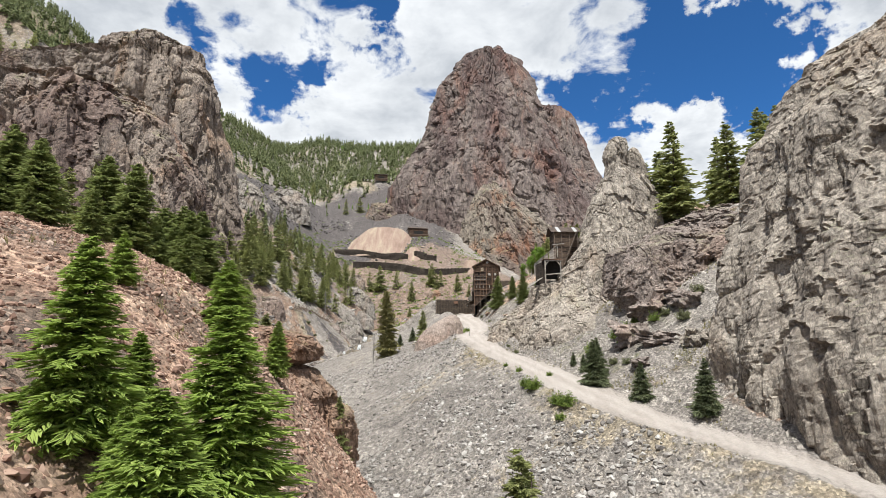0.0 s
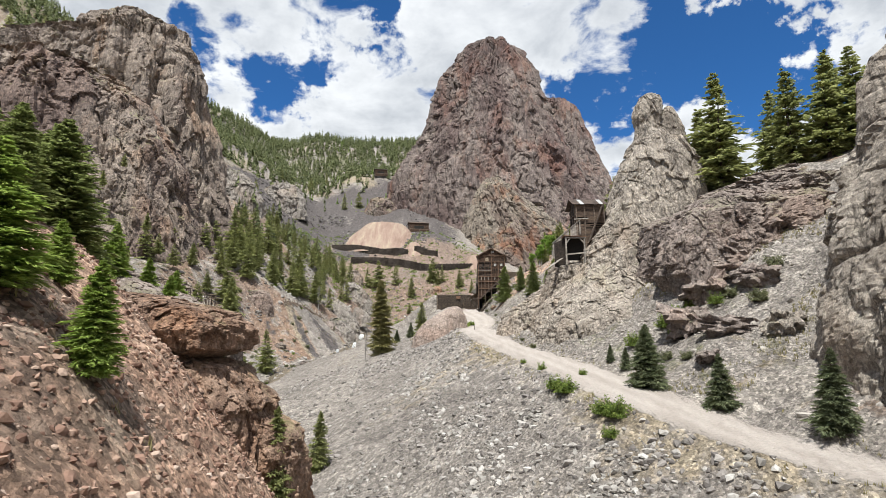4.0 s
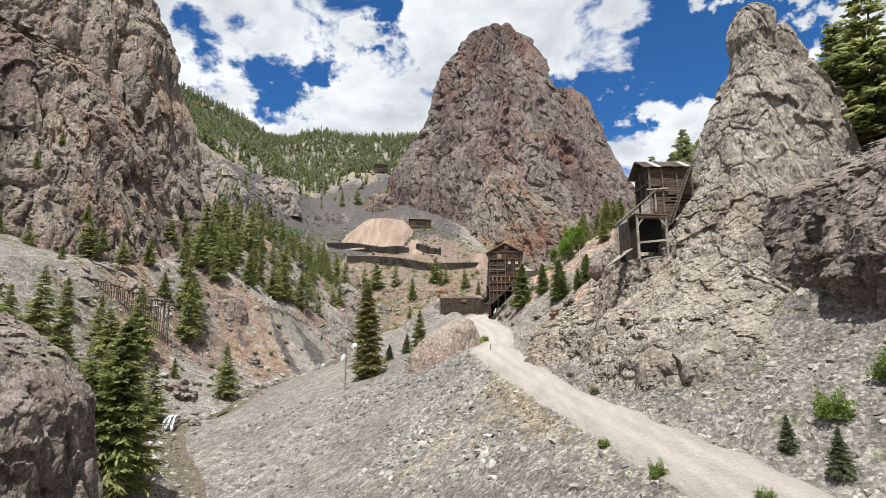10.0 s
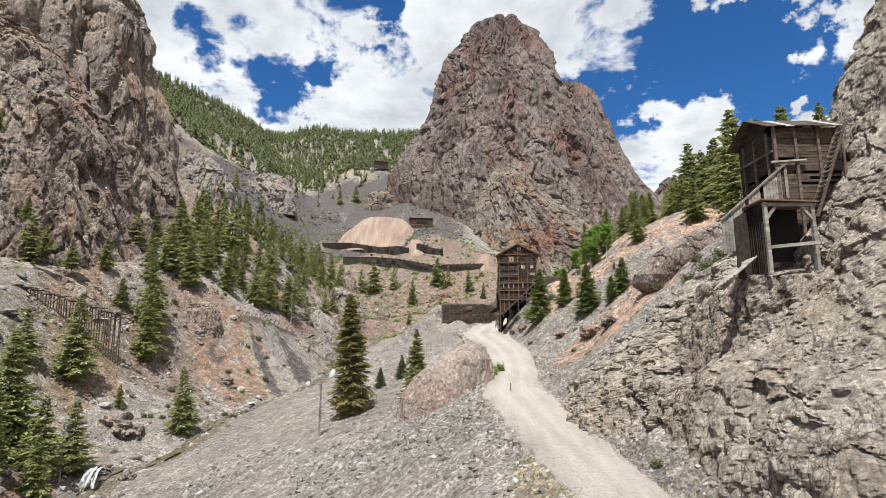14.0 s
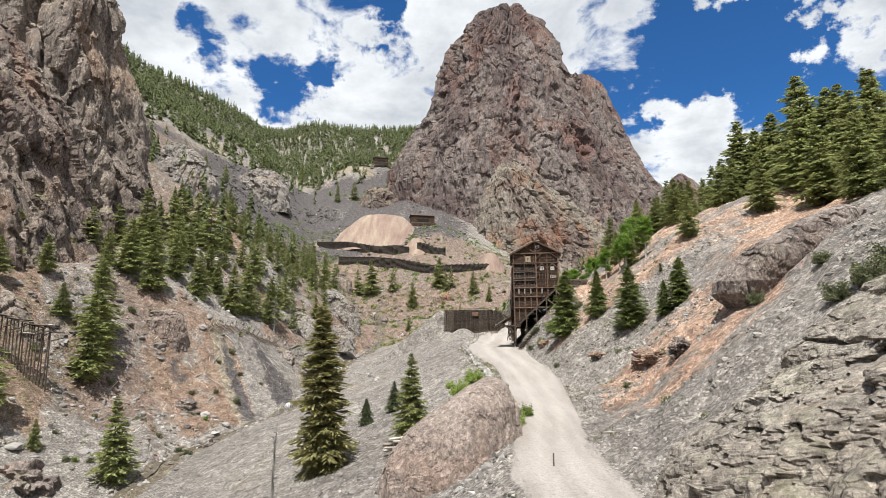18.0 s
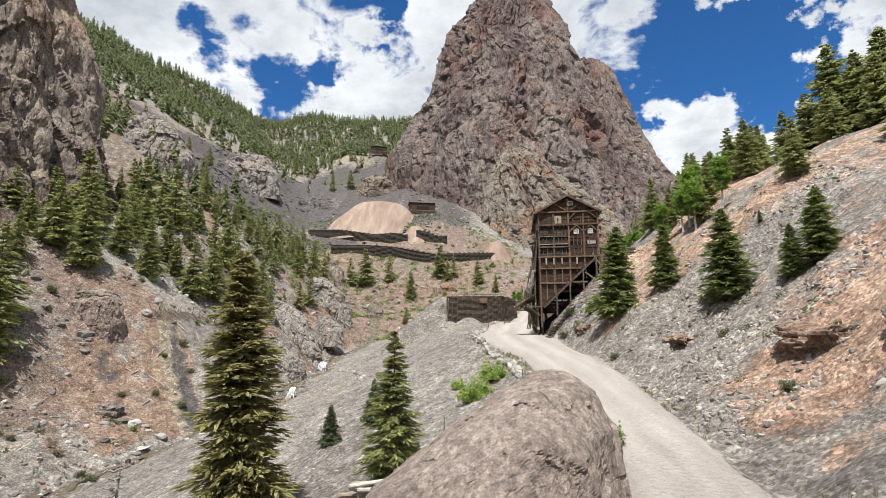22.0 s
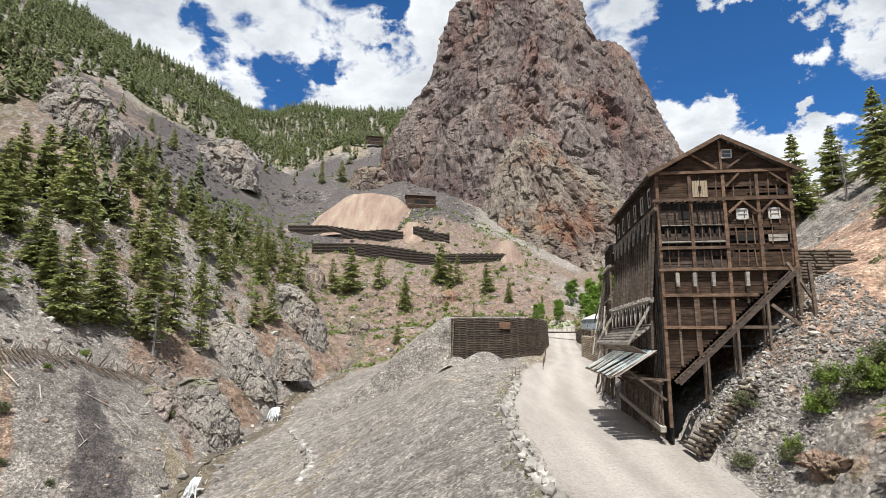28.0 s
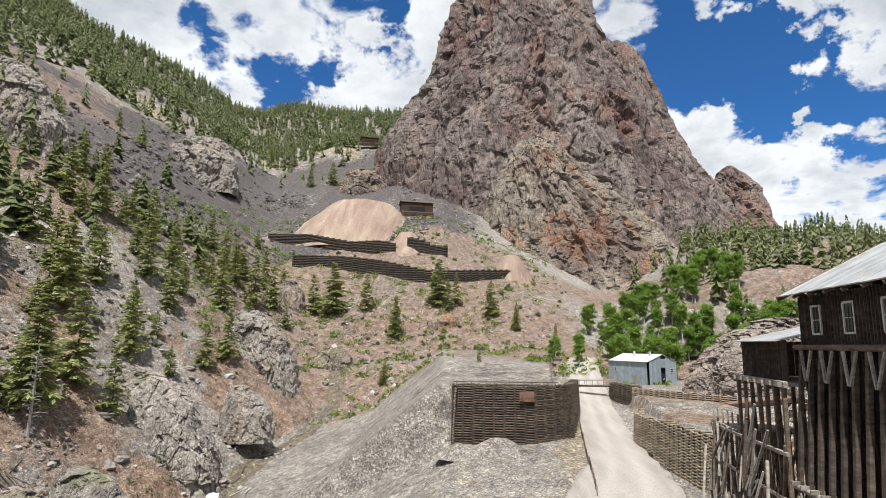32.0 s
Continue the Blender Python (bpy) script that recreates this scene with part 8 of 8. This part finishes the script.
# ---------------------------------------------------------------- creek, falls, driftwood
def water_material(name, foam):
    m = Mat(name, 0.15 if not foam else 0.6)
    n = m.noise(1.2 if not foam else 2.5, 6, 0.7, (1, 1, 0.3))
    if foam:
        m.color(m.ramp(n, [(0.35, (0.35, 0.36, 0.35)), (0.5, (0.58, 0.59, 0.59)), (0.7, (0.76, 0.77, 0.77))]))
    else:
        m.color(m.ramp(n, [(0.3, (0.06, 0.05, 0.038)), (0.6, (0.12, 0.10, 0.075)), (0.8, (0.45, 0.45, 0.43))]))
    m.bsdf.inputs["Specular IOR Level"].default_value = 0.5
    m.bump(n, 0.5, 0.15)
    return m.m


WATER = water_material("shallow_brown_water", False)
FOAM = water_material("white_falling_water", True)
yy = np.arange(55, 440, 0.8)
cx_, cz_ = creek(yy)
cx_ = cx_ + 2.0 * np.sin(yy * 0.09) * sstep(70, 110, yy)
wid = 0.9 + 0.5 * vnoise(yy * 0.2, 0 * yy, 0 * yy)
off = 0.6 * vnoise(yy * 0.3, 0 * yy + 4, 0 * yy)
rows_ = []
for k in (-1, -0.33, 0.33, 1):
    x_ = cx_ - 1.2 + off + k * wid
    rows_.append(np.stack([x_, yy, ground(x_, yy) * 0.0 + np.maximum(ground(cx_ - 1.2 + off, yy), cz_ - 0.3) + 0.12], 1))
me = grid_mesh("creek_water", np.stack(rows_, 1).reshape(-1, 3), 4, len(yy))
me.materials.append(WATER)
tagged(new("creek_water", me), "narrow brown creek running over stones", "water", kind="structure")


def waterfall(x, y, w, drop, seed):
    """Thin strands of white water falling over a lip, each its own ribbon."""
    rng = np.random.default_rng(seed)
    z0 = gz(x, y) + drop * 0.8
    V, F, n = [], [], 0
    for s in range(20):
        u0, wd, reach = rng.uniform(-0.6 * w, 0.6 * w), rng.uniform(0.06, 0.2), rng.uniform(0.5, 1.0)
        t = np.linspace(0, 1, 14)
        px_ = x + u0 * (0.7 + 0.5 * t) + 0.1 * np.cumsum(rng.normal(size=14)) * 0.5
        py_ = y - 0.8 * t ** 0.7 * drop + rng.uniform(-0.3, 0.3)
        pz_ = z0 - drop * reach * t ** 1.6 + 0.05 * rng.normal(size=14)
        half = wd * (0.5 + 0.8 * rng.random(14))
        V.append(np.stack([np.stack([px_ - half, py_, pz_], 1), np.stack([px_, py_ - 0.12, pz_ + 0.03], 1), np.stack([px_ + half, py_, pz_], 1)], 1).reshape(-1, 3))
        i = np.arange(42).reshape(14, 3)
        F.append(np.concatenate([np.stack([i[:-1, k], i[:-1, k + 1], i[1:, k + 1], i[1:, k]], 1) for k in (0, 1)]) + n)
        n += 42
    me = soup_mesh("waterfall", np.concatenate(V), np.concatenate(F))
    me.materials.append(FOAM)
    return tagged(new("waterfall", me), "small white waterfall tumbling over rocks", "waterfall", kind="stuff")


waterfall(-65.4, 199.5, 1.9, 3.4, 1)
waterfall(-52.4, 376, 2.2, 3.8, 2)
waterfall(-47.6, 320, 1.6, 3.4, 3)
waterfall(-53.5, 303, 0.9, 1.6, 4)

drng = random.Random(21)
for i in range(44):
    k = i % 3
    if k == 0:
        x, y = drng.uniform(-82, -62), drng.uniform(300, 345)
    elif k == 1:
        x, y = drng.uniform(-100, -72), drng.uniform(215, 300)
    else:
        x, y = drng.uniform(-60, -46), drng.uniform(320, 400)
    ln, an = drng.uniform(1.2, 4.2), drng.uniform(0, 6.28)
    x2, y2 = x + ln * math.cos(an), y + ln * math.sin(an)
    ob = log("driftwood", None, (x, y, gz(x, y) + 0.12), (x2, y2, gz(x2, y2) + drng.uniform(0.1, 0.5)), drng.uniform(0.08, 0.17), BLEACHED)
    tagged(ob, "bleached dead log lying on the scree", "log")

for i in range(26):
    x, y = drng.uniform(-84, -60), drng.uniform(298, 318)
    a, ln = drng.uniform(0, 6.28), drng.uniform(0.8, 3.0)
    zz = gz(x, y)
    ob = log("dead_stick", None, (x, y, zz - 0.1), (x + ln * 0.5 * math.cos(a), y + ln * 0.5 * math.sin(a), zz + ln * drng.uniform(0.2, 0.8)), drng.uniform(0.04, 0.09), BLEACHED)
    tagged(ob, "white dead stick poking out of dark tailings", "stick")

trestle = new("collapsed_flume")
tagged(trestle, "collapsed timber flume along the rocky bank", "ruin")
for i in range(46):
    x = -85 + 0.27 * i + drng.uniform(-0.5, 0.5)
    y = 311 + 0.78 * i
    zg = gz(x, y)
    log("timber_pole", trestle, (x, y, zg - 0.3), (x + drng.uniform(-2.2, 2.2), y + drng.uniform(-1, 1), zg + drng.uniform(1.0, 2.8)), drng.uniform(0.09, 0.16), BLEACHED if i % 3 else POST)
    log("timber_pole", trestle, (x, y - 0.6, zg + 0.5), (x + drng.uniform(2, 4), y - 0.6, gz(x + 3, y) + drng.uniform(0.5, 1.6)), 0.13, POST)
flume2 = new("ruined_flume")
tagged(flume2, "dark ruined timber flume along the foot of the cliff", "ruin")
for i in range(44):
    x, y = -122 + 0.62 * i, 243 + 0.22 * i
    zt = 25.5 - 0.21 * i + drng.uniform(-0.5, 0.5)
    zg = gz(x, y)
    log("timber_pole", flume2, (x, y, min(zg, zt - 1.5) - 0.3), (x + drng.uniform(-0.4, 0.4), y, zt), 0.15, MILL_DARK if i % 3 else POST)
    if i % 2:
        log("timber_pole", flume2, (x, y - 0.3, zt), (x + 2.9, y + 0.5, zt - 0.4 + drng.uniform(-0.4, 0.4)), 0.17, MILL_BLACK if i % 4 == 1 else POST)
        log("timber_pole", flume2, (x, y - 0.4, zt - 2.2), (x + drng.uniform(1, 3), y + drng.uniform(-1, 0.5), zt - drng.uniform(0.2, 3)), 0.13, BLEACHED if i % 5 == 0 else MILL_DARK)
crib2 = new("log_crib")
tagged(crib2, "broken log crib beside the slim spruce", "log crib")
for i in range(11):
    x0, y0 = -11 + drng.uniform(-0.6, 1.6), 205 + drng.uniform(0, 2.6)
    a = drng.uniform(-0.35, 0.45)
    zl = gz(x0 + 2, y0) + 0.25 + 0.16 * i
    ln = drng.uniform(2.6, 5.0)
    log("log", crib2, (x0, y0, zl), (x0 + ln, y0 + ln * a, zl + drng.uniform(-0.1, 0.5)), drng.uniform(0.15, 0.24), BLEACHED if i % 3 else LOGPALE)
slab = new("concrete_slab", joined("concrete_slab", [box_between((0, 0, 0), (5.5, 0.4, 0.2), 1.6, 1.0, 0.06), box_between((5.2, 0.4, 0.3), (7.4, 0.6, 0.3), 1.8, 1.3, 0.06)]))
slab.data.materials.append(PALE)
slab.location = (-6.2, 214.5, gz(-4, 214.5) + 0.4)
tagged(slab, "old pale concrete footing on the dump", "concrete")


# ---------------------------------------------------------------- shrubs, aspens, snags, grass
def leaf_cluster(seed, n, rx, rz, leaf):
    rng = np.random.default_rng(seed)
    a, b, r = rng.uniform(0, 6.28, n), rng.uniform(0.0, 1.0, n), rng.random(n) ** 0.45
    lob = 0.75 + 0.35 * np.sin(a * 3 + seed) * np.cos(b * 5 + seed)
    c = np.stack([rx * lob * r * np.cos(a) * np.sqrt(1 - (b * 0.85) ** 2), rx * lob * r * np.sin(a) * np.sqrt(1 - (b * 0.85) ** 2), rz * (0.04 + b * r * lob)], 1)
    d = rng.normal(size=(n, 3)); d /= np.linalg.norm(d, axis=1, keepdims=True)
    e = np.cross(d, rng.normal(size=(n, 3))); e /= np.linalg.norm(e, axis=1, keepdims=True)
    s = (leaf * rng.uniform(0.6, 1.4, n))[:, None]
    q = np.stack([c - d * s, c + e * s * 0.55, c + d * s, c - e * s * 0.55], 1)
    return q.reshape(-1, 3), np.arange(n * 4).reshape(-1, 4)


def shrub_model(seed, material, count=2600, leaf=0.065):
    ob = new("shrub")
    stems = []
    for k in range(5):
        a = seed + k * 1.3
        stems.append(tube([(0, 0, -0.2), (0.25 * math.cos(a), 0.25 * math.sin(a), 0.5), (0.6 * math.cos(a), 0.6 * math.sin(a), 1.1)], [0.05, 0.035, 0.012], 5))
    part("woody_base", stems, BARK, ob)
    part("foliage", [leaf_cluster(seed, count, 1.05, 1.5, leaf)], material, ob)
    return ob


SHRUBS = {"green": [shrub_model(1, SHRUB_LEAF), shrub_model(2, SHRUB_LEAF)], "sage": [shrub_model(3, SAGE_LEAF), shrub_model(4, SAGE_LEAF)], "fresh": [shrub_model(5, FRESH)],
          "far green": [shrub_model(6, SHRUB_LEAF, 420, 0.15)], "far sage": [shrub_model(7, SAGE_LEAF, 420, 0.15)]}
SHRUB_LABEL = {"green": "leafy green shrub growing in the loose stones", "sage": "dry grey-green sagebrush on the slope", "fresh": "bright green bush beside the gravel road",
               "far green": "leafy green shrub growing in the loose stones", "far sage": "dry grey-green sagebrush on the slope"}
shrub_used = set()


def put_shrub(kind, x, y, r):
    if (x < -40 or y > 300) and kind != "fresh":
        kind = "far " + kind
    mods = SHRUBS[kind]
    mod = mods[drng.randrange(len(mods))]
    m = pose(x, y, gz(x, y), 0, 0, drng.uniform(0, 360)) @ Matrix.Diagonal((r, r, r * drng.uniform(0.75, 1.05), 1))
    if mod.name not in shrub_used:
        shrub_used.add(mod.name)
        mod.matrix_basis = m
        ob = mod
    else:
        keep = mod.scale.copy()
        mod.scale = (1, 1, 1)
        ob = copy_thing(mod, m)
        mod.scale = keep
    tagged(ob, SHRUB_LABEL[kind], "shrub")


for x, y, r in [(14.8, 92.5, 1.6), (13.9, 94.5, 1.2), (18.0, 82.9, 1.7), (17.0, 84.5, 1.4), (16.6, 80.7, 1.0), (14.2, 105, 0.8), (35.5, 106.8, 1.9), (34.0, 108.5, 1.7), (28.9, 108.3, 1.6), (35.8, 105.9, 1.5), (19.0, 100.5, 0.7), (12.5, 112, 0.6)]:
    put_shrub("green", x, y, r)
for x, y, r in [(-0.4, 229.7, 1.9), (1.0, 231.0, 1.7), (3.3, 235.6, 2.0), (2.4, 237.2, 1.7), (2.8, 198, 1.3), (7.0, 197.5, 1.5), (5.6, 198.4, 1.1), (-5.4, 214, 1.4), (-1.8, 238.8, 1.2)]:
    put_shrub("fresh", x, y, r)
for x, y, r in [(42.9, 98.3, 1.6), (41.8, 103.6, 1.5), (47, 101, 1.6), (31.7, 96.4, 1.0), (30.5, 100, 1.1), (25.4, 263.5, 1.7), (28.5, 264.1, 2.0), (18.9, 268.2, 1.1), (24.2, 265.5, 1.3), (31.1, 266, 1.5), (20.6, 270.5, 1.3), (20.8, 265.1, 1.0),
                (37.8, 175.9, 2.0), (40.5, 176, 2.2), (43, 174, 2.0), (45.5, 173, 1.8), (35.5, 177, 1.6), (37.1, 193.8, 1.3), (41.3, 187.2, 1.4), (24, 206, 0.8), (29, 226, 0.9), (17.7, 134.2, 0.8), (16.9, 143.7, 0.7), (20.2, 240, 0.8)]:
    put_shrub("sage", x, y, r)
for x, y, r in [(23.7, 265.6, 1.5), (26.0, 263.0, 1.9), (21.3, 265.4, 0.9), (25.3, 266.6, 1.4), (36.1, 108.2, 1.4), (37.5, 107.2, 1.3), (33.8, 105.0, 1.0), (39.5, 103.5, 1.3), (8.9, 202.4, 1.2)]:
    put_shrub("green", x, y, r)
srng = random.Random(9)
for i in range(46):
    x, y = srng.uniform(-84, -44), srng.uniform(88, 190)
    if x < float(creek(y)[0]) - 5:
        put_shrub("green" if srng.random() < 0.55 else "sage", x, y, srng.uniform(0.7, 1.7))
for i in range(90):
    x, y = srng.uniform(-105, -62), srng.uniform(215, 440)
    put_shrub("green" if srng.random() < 0.3 else "sage", x, y, srng.uniform(0.6, 1.5))
for i in range(70):
    x, y = srng.uniform(-70, 60), srng.uniform(455, 600)
    put_shrub("green" if srng.random() < 0.4 else "sage", x, y, srng.uniform(0.8, 1.9))


def aspen_model(seed):
    ob = new("aspen_tree")
    rng = np.random.default_rng(seed)
    pts = [(0, 0, -0.3), (0.1, 0.05, 3), (0.05, 0.2, 6), (0.2, 0.1, 9)]
    part("trunk", [tube(pts, [0.14, 0.11, 0.08, 0.03], 7)], PALE_BARK, ob, "pale aspen trunk")
    br = []
    for k in range(10):
        z, a = rng.uniform(3.2, 8), rng.uniform(0, 6.28)
        br.append(tube([(0.08, 0.1, z), (0.08 + 0.9 * math.cos(a), 0.1 + 0.9 * math.sin(a), z + 0.7)], [0.04, 0.01], 5))
    part("limbs", br, PALE_BARK, ob)
    cl = []
    for k in range(22):
        z = rng.uniform(2.6, 9.3)
        a, r = rng.uniform(0, 6.28), rng.uniform(0.1, 0.9) * (1.2 - abs(z - 6) / 5)
        v, f = leaf_cluster(seed * 20 + k, 240, 1.05, 1.3, 0.13)
        cl.append((v + np.array([r * math.cos(a), r * math.sin(a), z - 0.3]), f))
    part("crown", cl, ASPEN_LEAF, ob)
    return ob


ASPENS = [aspen_model(s) for s in range(3)]
aspen_used = set()


def put_aspen(x, y, h):
    mod = ASPENS[srng.randrange(3)]
    m = pose(x, y, gz(x, y), 0, 0, srng.uniform(0, 360)) @ Matrix.Diagonal((h / 6.8, h / 6.8, h / 10, 1))
    if mod.name not in aspen_used:
        aspen_used.add(mod.name)
        mod.matrix_basis = m
        ob = mod
    else:
        keep = mod.scale.copy()
        mod.scale = (1, 1, 1)
        ob = copy_thing(mod, m)
        mod.scale = keep
    tagged(ob, "pale-trunked aspen with bright green leaves", "tree", "aspen grove behind the shed")


for i in range(95):
    put_aspen(srng.uniform(52, 115), srng.uniform(446, 510), srng.uniform(10, 16))
for i in range(6):
    put_aspen(srng.uniform(28, 40), srng.uniform(428, 462), srng.uniform(7, 11))
for i in range(9):
    put_aspen(srng.uniform(38, 48), srng.uniform(257, 272), srng.uniform(8, 11.5))


def snag(x, y, h, seed, label):
    rng = np.random.default_rng(seed)
    ob = new("dead_tree")
    ob.location = (x, y, gz(x, y))
    part("trunk", [tube([(0, 0, -0.3), (0.05 * h * rng.normal() * 0.3, 0, h * 0.5), (0.03 * h * rng.normal(), 0.02 * h, h)], [0.02 * h, 0.014 * h, 0.003 * h], 7)], DEAD_WOOD, ob)
    br = []
    for k in range(70):
        z, a, l = rng.uniform(0.15, 0.95) * h, rng.uniform(0, 6.28), rng.uniform(0.08, 0.2) * h
        l *= 1.1 - z / h * 0.7
        br.append(tube([(0, 0, z), (l * 0.6 * math.cos(a), l * 0.6 * math.sin(a), z + 0.02 * h), (l * math.cos(a + 0.2), l * math.sin(a + 0.2), z + 0.08 * l)], [0.006 * h, 0.004 * h, 0.001 * h], 4))
    part("crown", br, DEAD_WOOD, ob, "bare grey twigs")
    tagged(ob, label, "dead tree")


snag(-24.8, 199.0, 11, 1, "bare dead tree with thin branches on the dump")
snag(-75.6, 353.4, 15, 2, "grey dead spruce among green trees")
snag(-84.2, 354.8, 12, 3, "grey dead spruce on the bank")
snag(-70, 196, 11, 4, "leafless dead tree at the creek")
snag(57, 306, 10, 5, "bare dead tree near the mill")


def grass_tufts(name, pts, label, material, seed, size=0.35):
    rng = np.random.default_rng(seed)
    V = []
    n = len(pts)
    for k in range(7):
        a, t = rng.uniform(0, 6.28, n), rng.uniform(0.15, 0.6, n)
        h = size * rng.uniform(0.6, 1.5, n)
        o = pts + np.stack([0.12 * np.cos(a * 3), 0.12 * np.sin(a * 3), 0 * a - 0.03], 1)
        tip = o + np.stack([np.cos(a) * h * t, np.sin(a) * h * t, h], 1)
        s = np.stack([-np.sin(a), np.cos(a), 0 * a], 1) * 0.035
        V.append(np.stack([o - s, o + s, tip], 1))
    q = np.concatenate(V)
    me = soup_mesh(name, q.reshape(-1, 3), np.arange(len(q) * 3).reshape(-1, 3))
    me.materials.append(material)
    return tagged(new(name, me), label, "grass", kind="stuff")


DRY_GRASS = needle_material("dry_grass_blades", (0.14, 0.13, 0.05), (0.26, 0.23, 0.10), (0.40, 0.34, 0.17))
p = scatter(16000, -4, 40, 60, 330, 41, lambda x, y: np.exp(-(np.minimum(np.abs(between(x, y)[1] - 1.5), np.abs(between(x, y)[2] - 1.2)) / 1.4) ** 2) * sstep(-0.2, 0.3, fbm(x * 0.1, y * 0.1, 0 * x + 5, 2)) * ((between(x, y)[1] > 0.3) | (between(x, y)[2] > 0.3)))
grass_tufts("roadside_grass", p, "sparse dry grass tufts along the road edges", DRY_GRASS, 1)
p = scatter(9000, 26, 60, 84, 135, 43, lambda x, y: (between(x, y)[2] > 1.5) * sstep(-0.1, 0.35, fbm(x * 0.09, y * 0.09, 0 * x + 15, 2)))
grass_tufts("slope_grass", p, "yellow-green grass patches between the boulders", DRY_GRASS, 2, 0.45)
p = scatter(9000, -110, -10, 30, 420, 45, lambda x, y: (between(x, y)[0] < -4) * sstep(0.0, 0.4, fbm(x * 0.05, y * 0.05, 0 * x + 25, 2)))
grass_tufts("bank_grass", p, "dry grass tufts over the far bank", DRY_GRASS, 3, 0.5)
rock_mass("shed_outcrop", [(18, 76, 400, 24, 14), (26, 74, 400, 19, 12), (33, 74, 400, 14, 10), (38, 78, 401, 9, 7), (41, 81, 401, 3, 3)],
          200, 120, 1.8, 3.6, ROCK_PINK, "rounded pinkish outcrop behind the trestle", 2.3, 14, 0.8)
rock_mass("slope_outcrop", [(20, 72, 345, 24, 22), (34, 74, 345, 20, 18), (44, 78, 346, 15, 13), (52, 82, 347, 8, 7), (55, 84, 347, 3, 3)],
          200, 120, 1.8, 3.6, ROCK_TAN, "pale orange outcrop on the slope above the mill", 2.3, 15, 0.7)
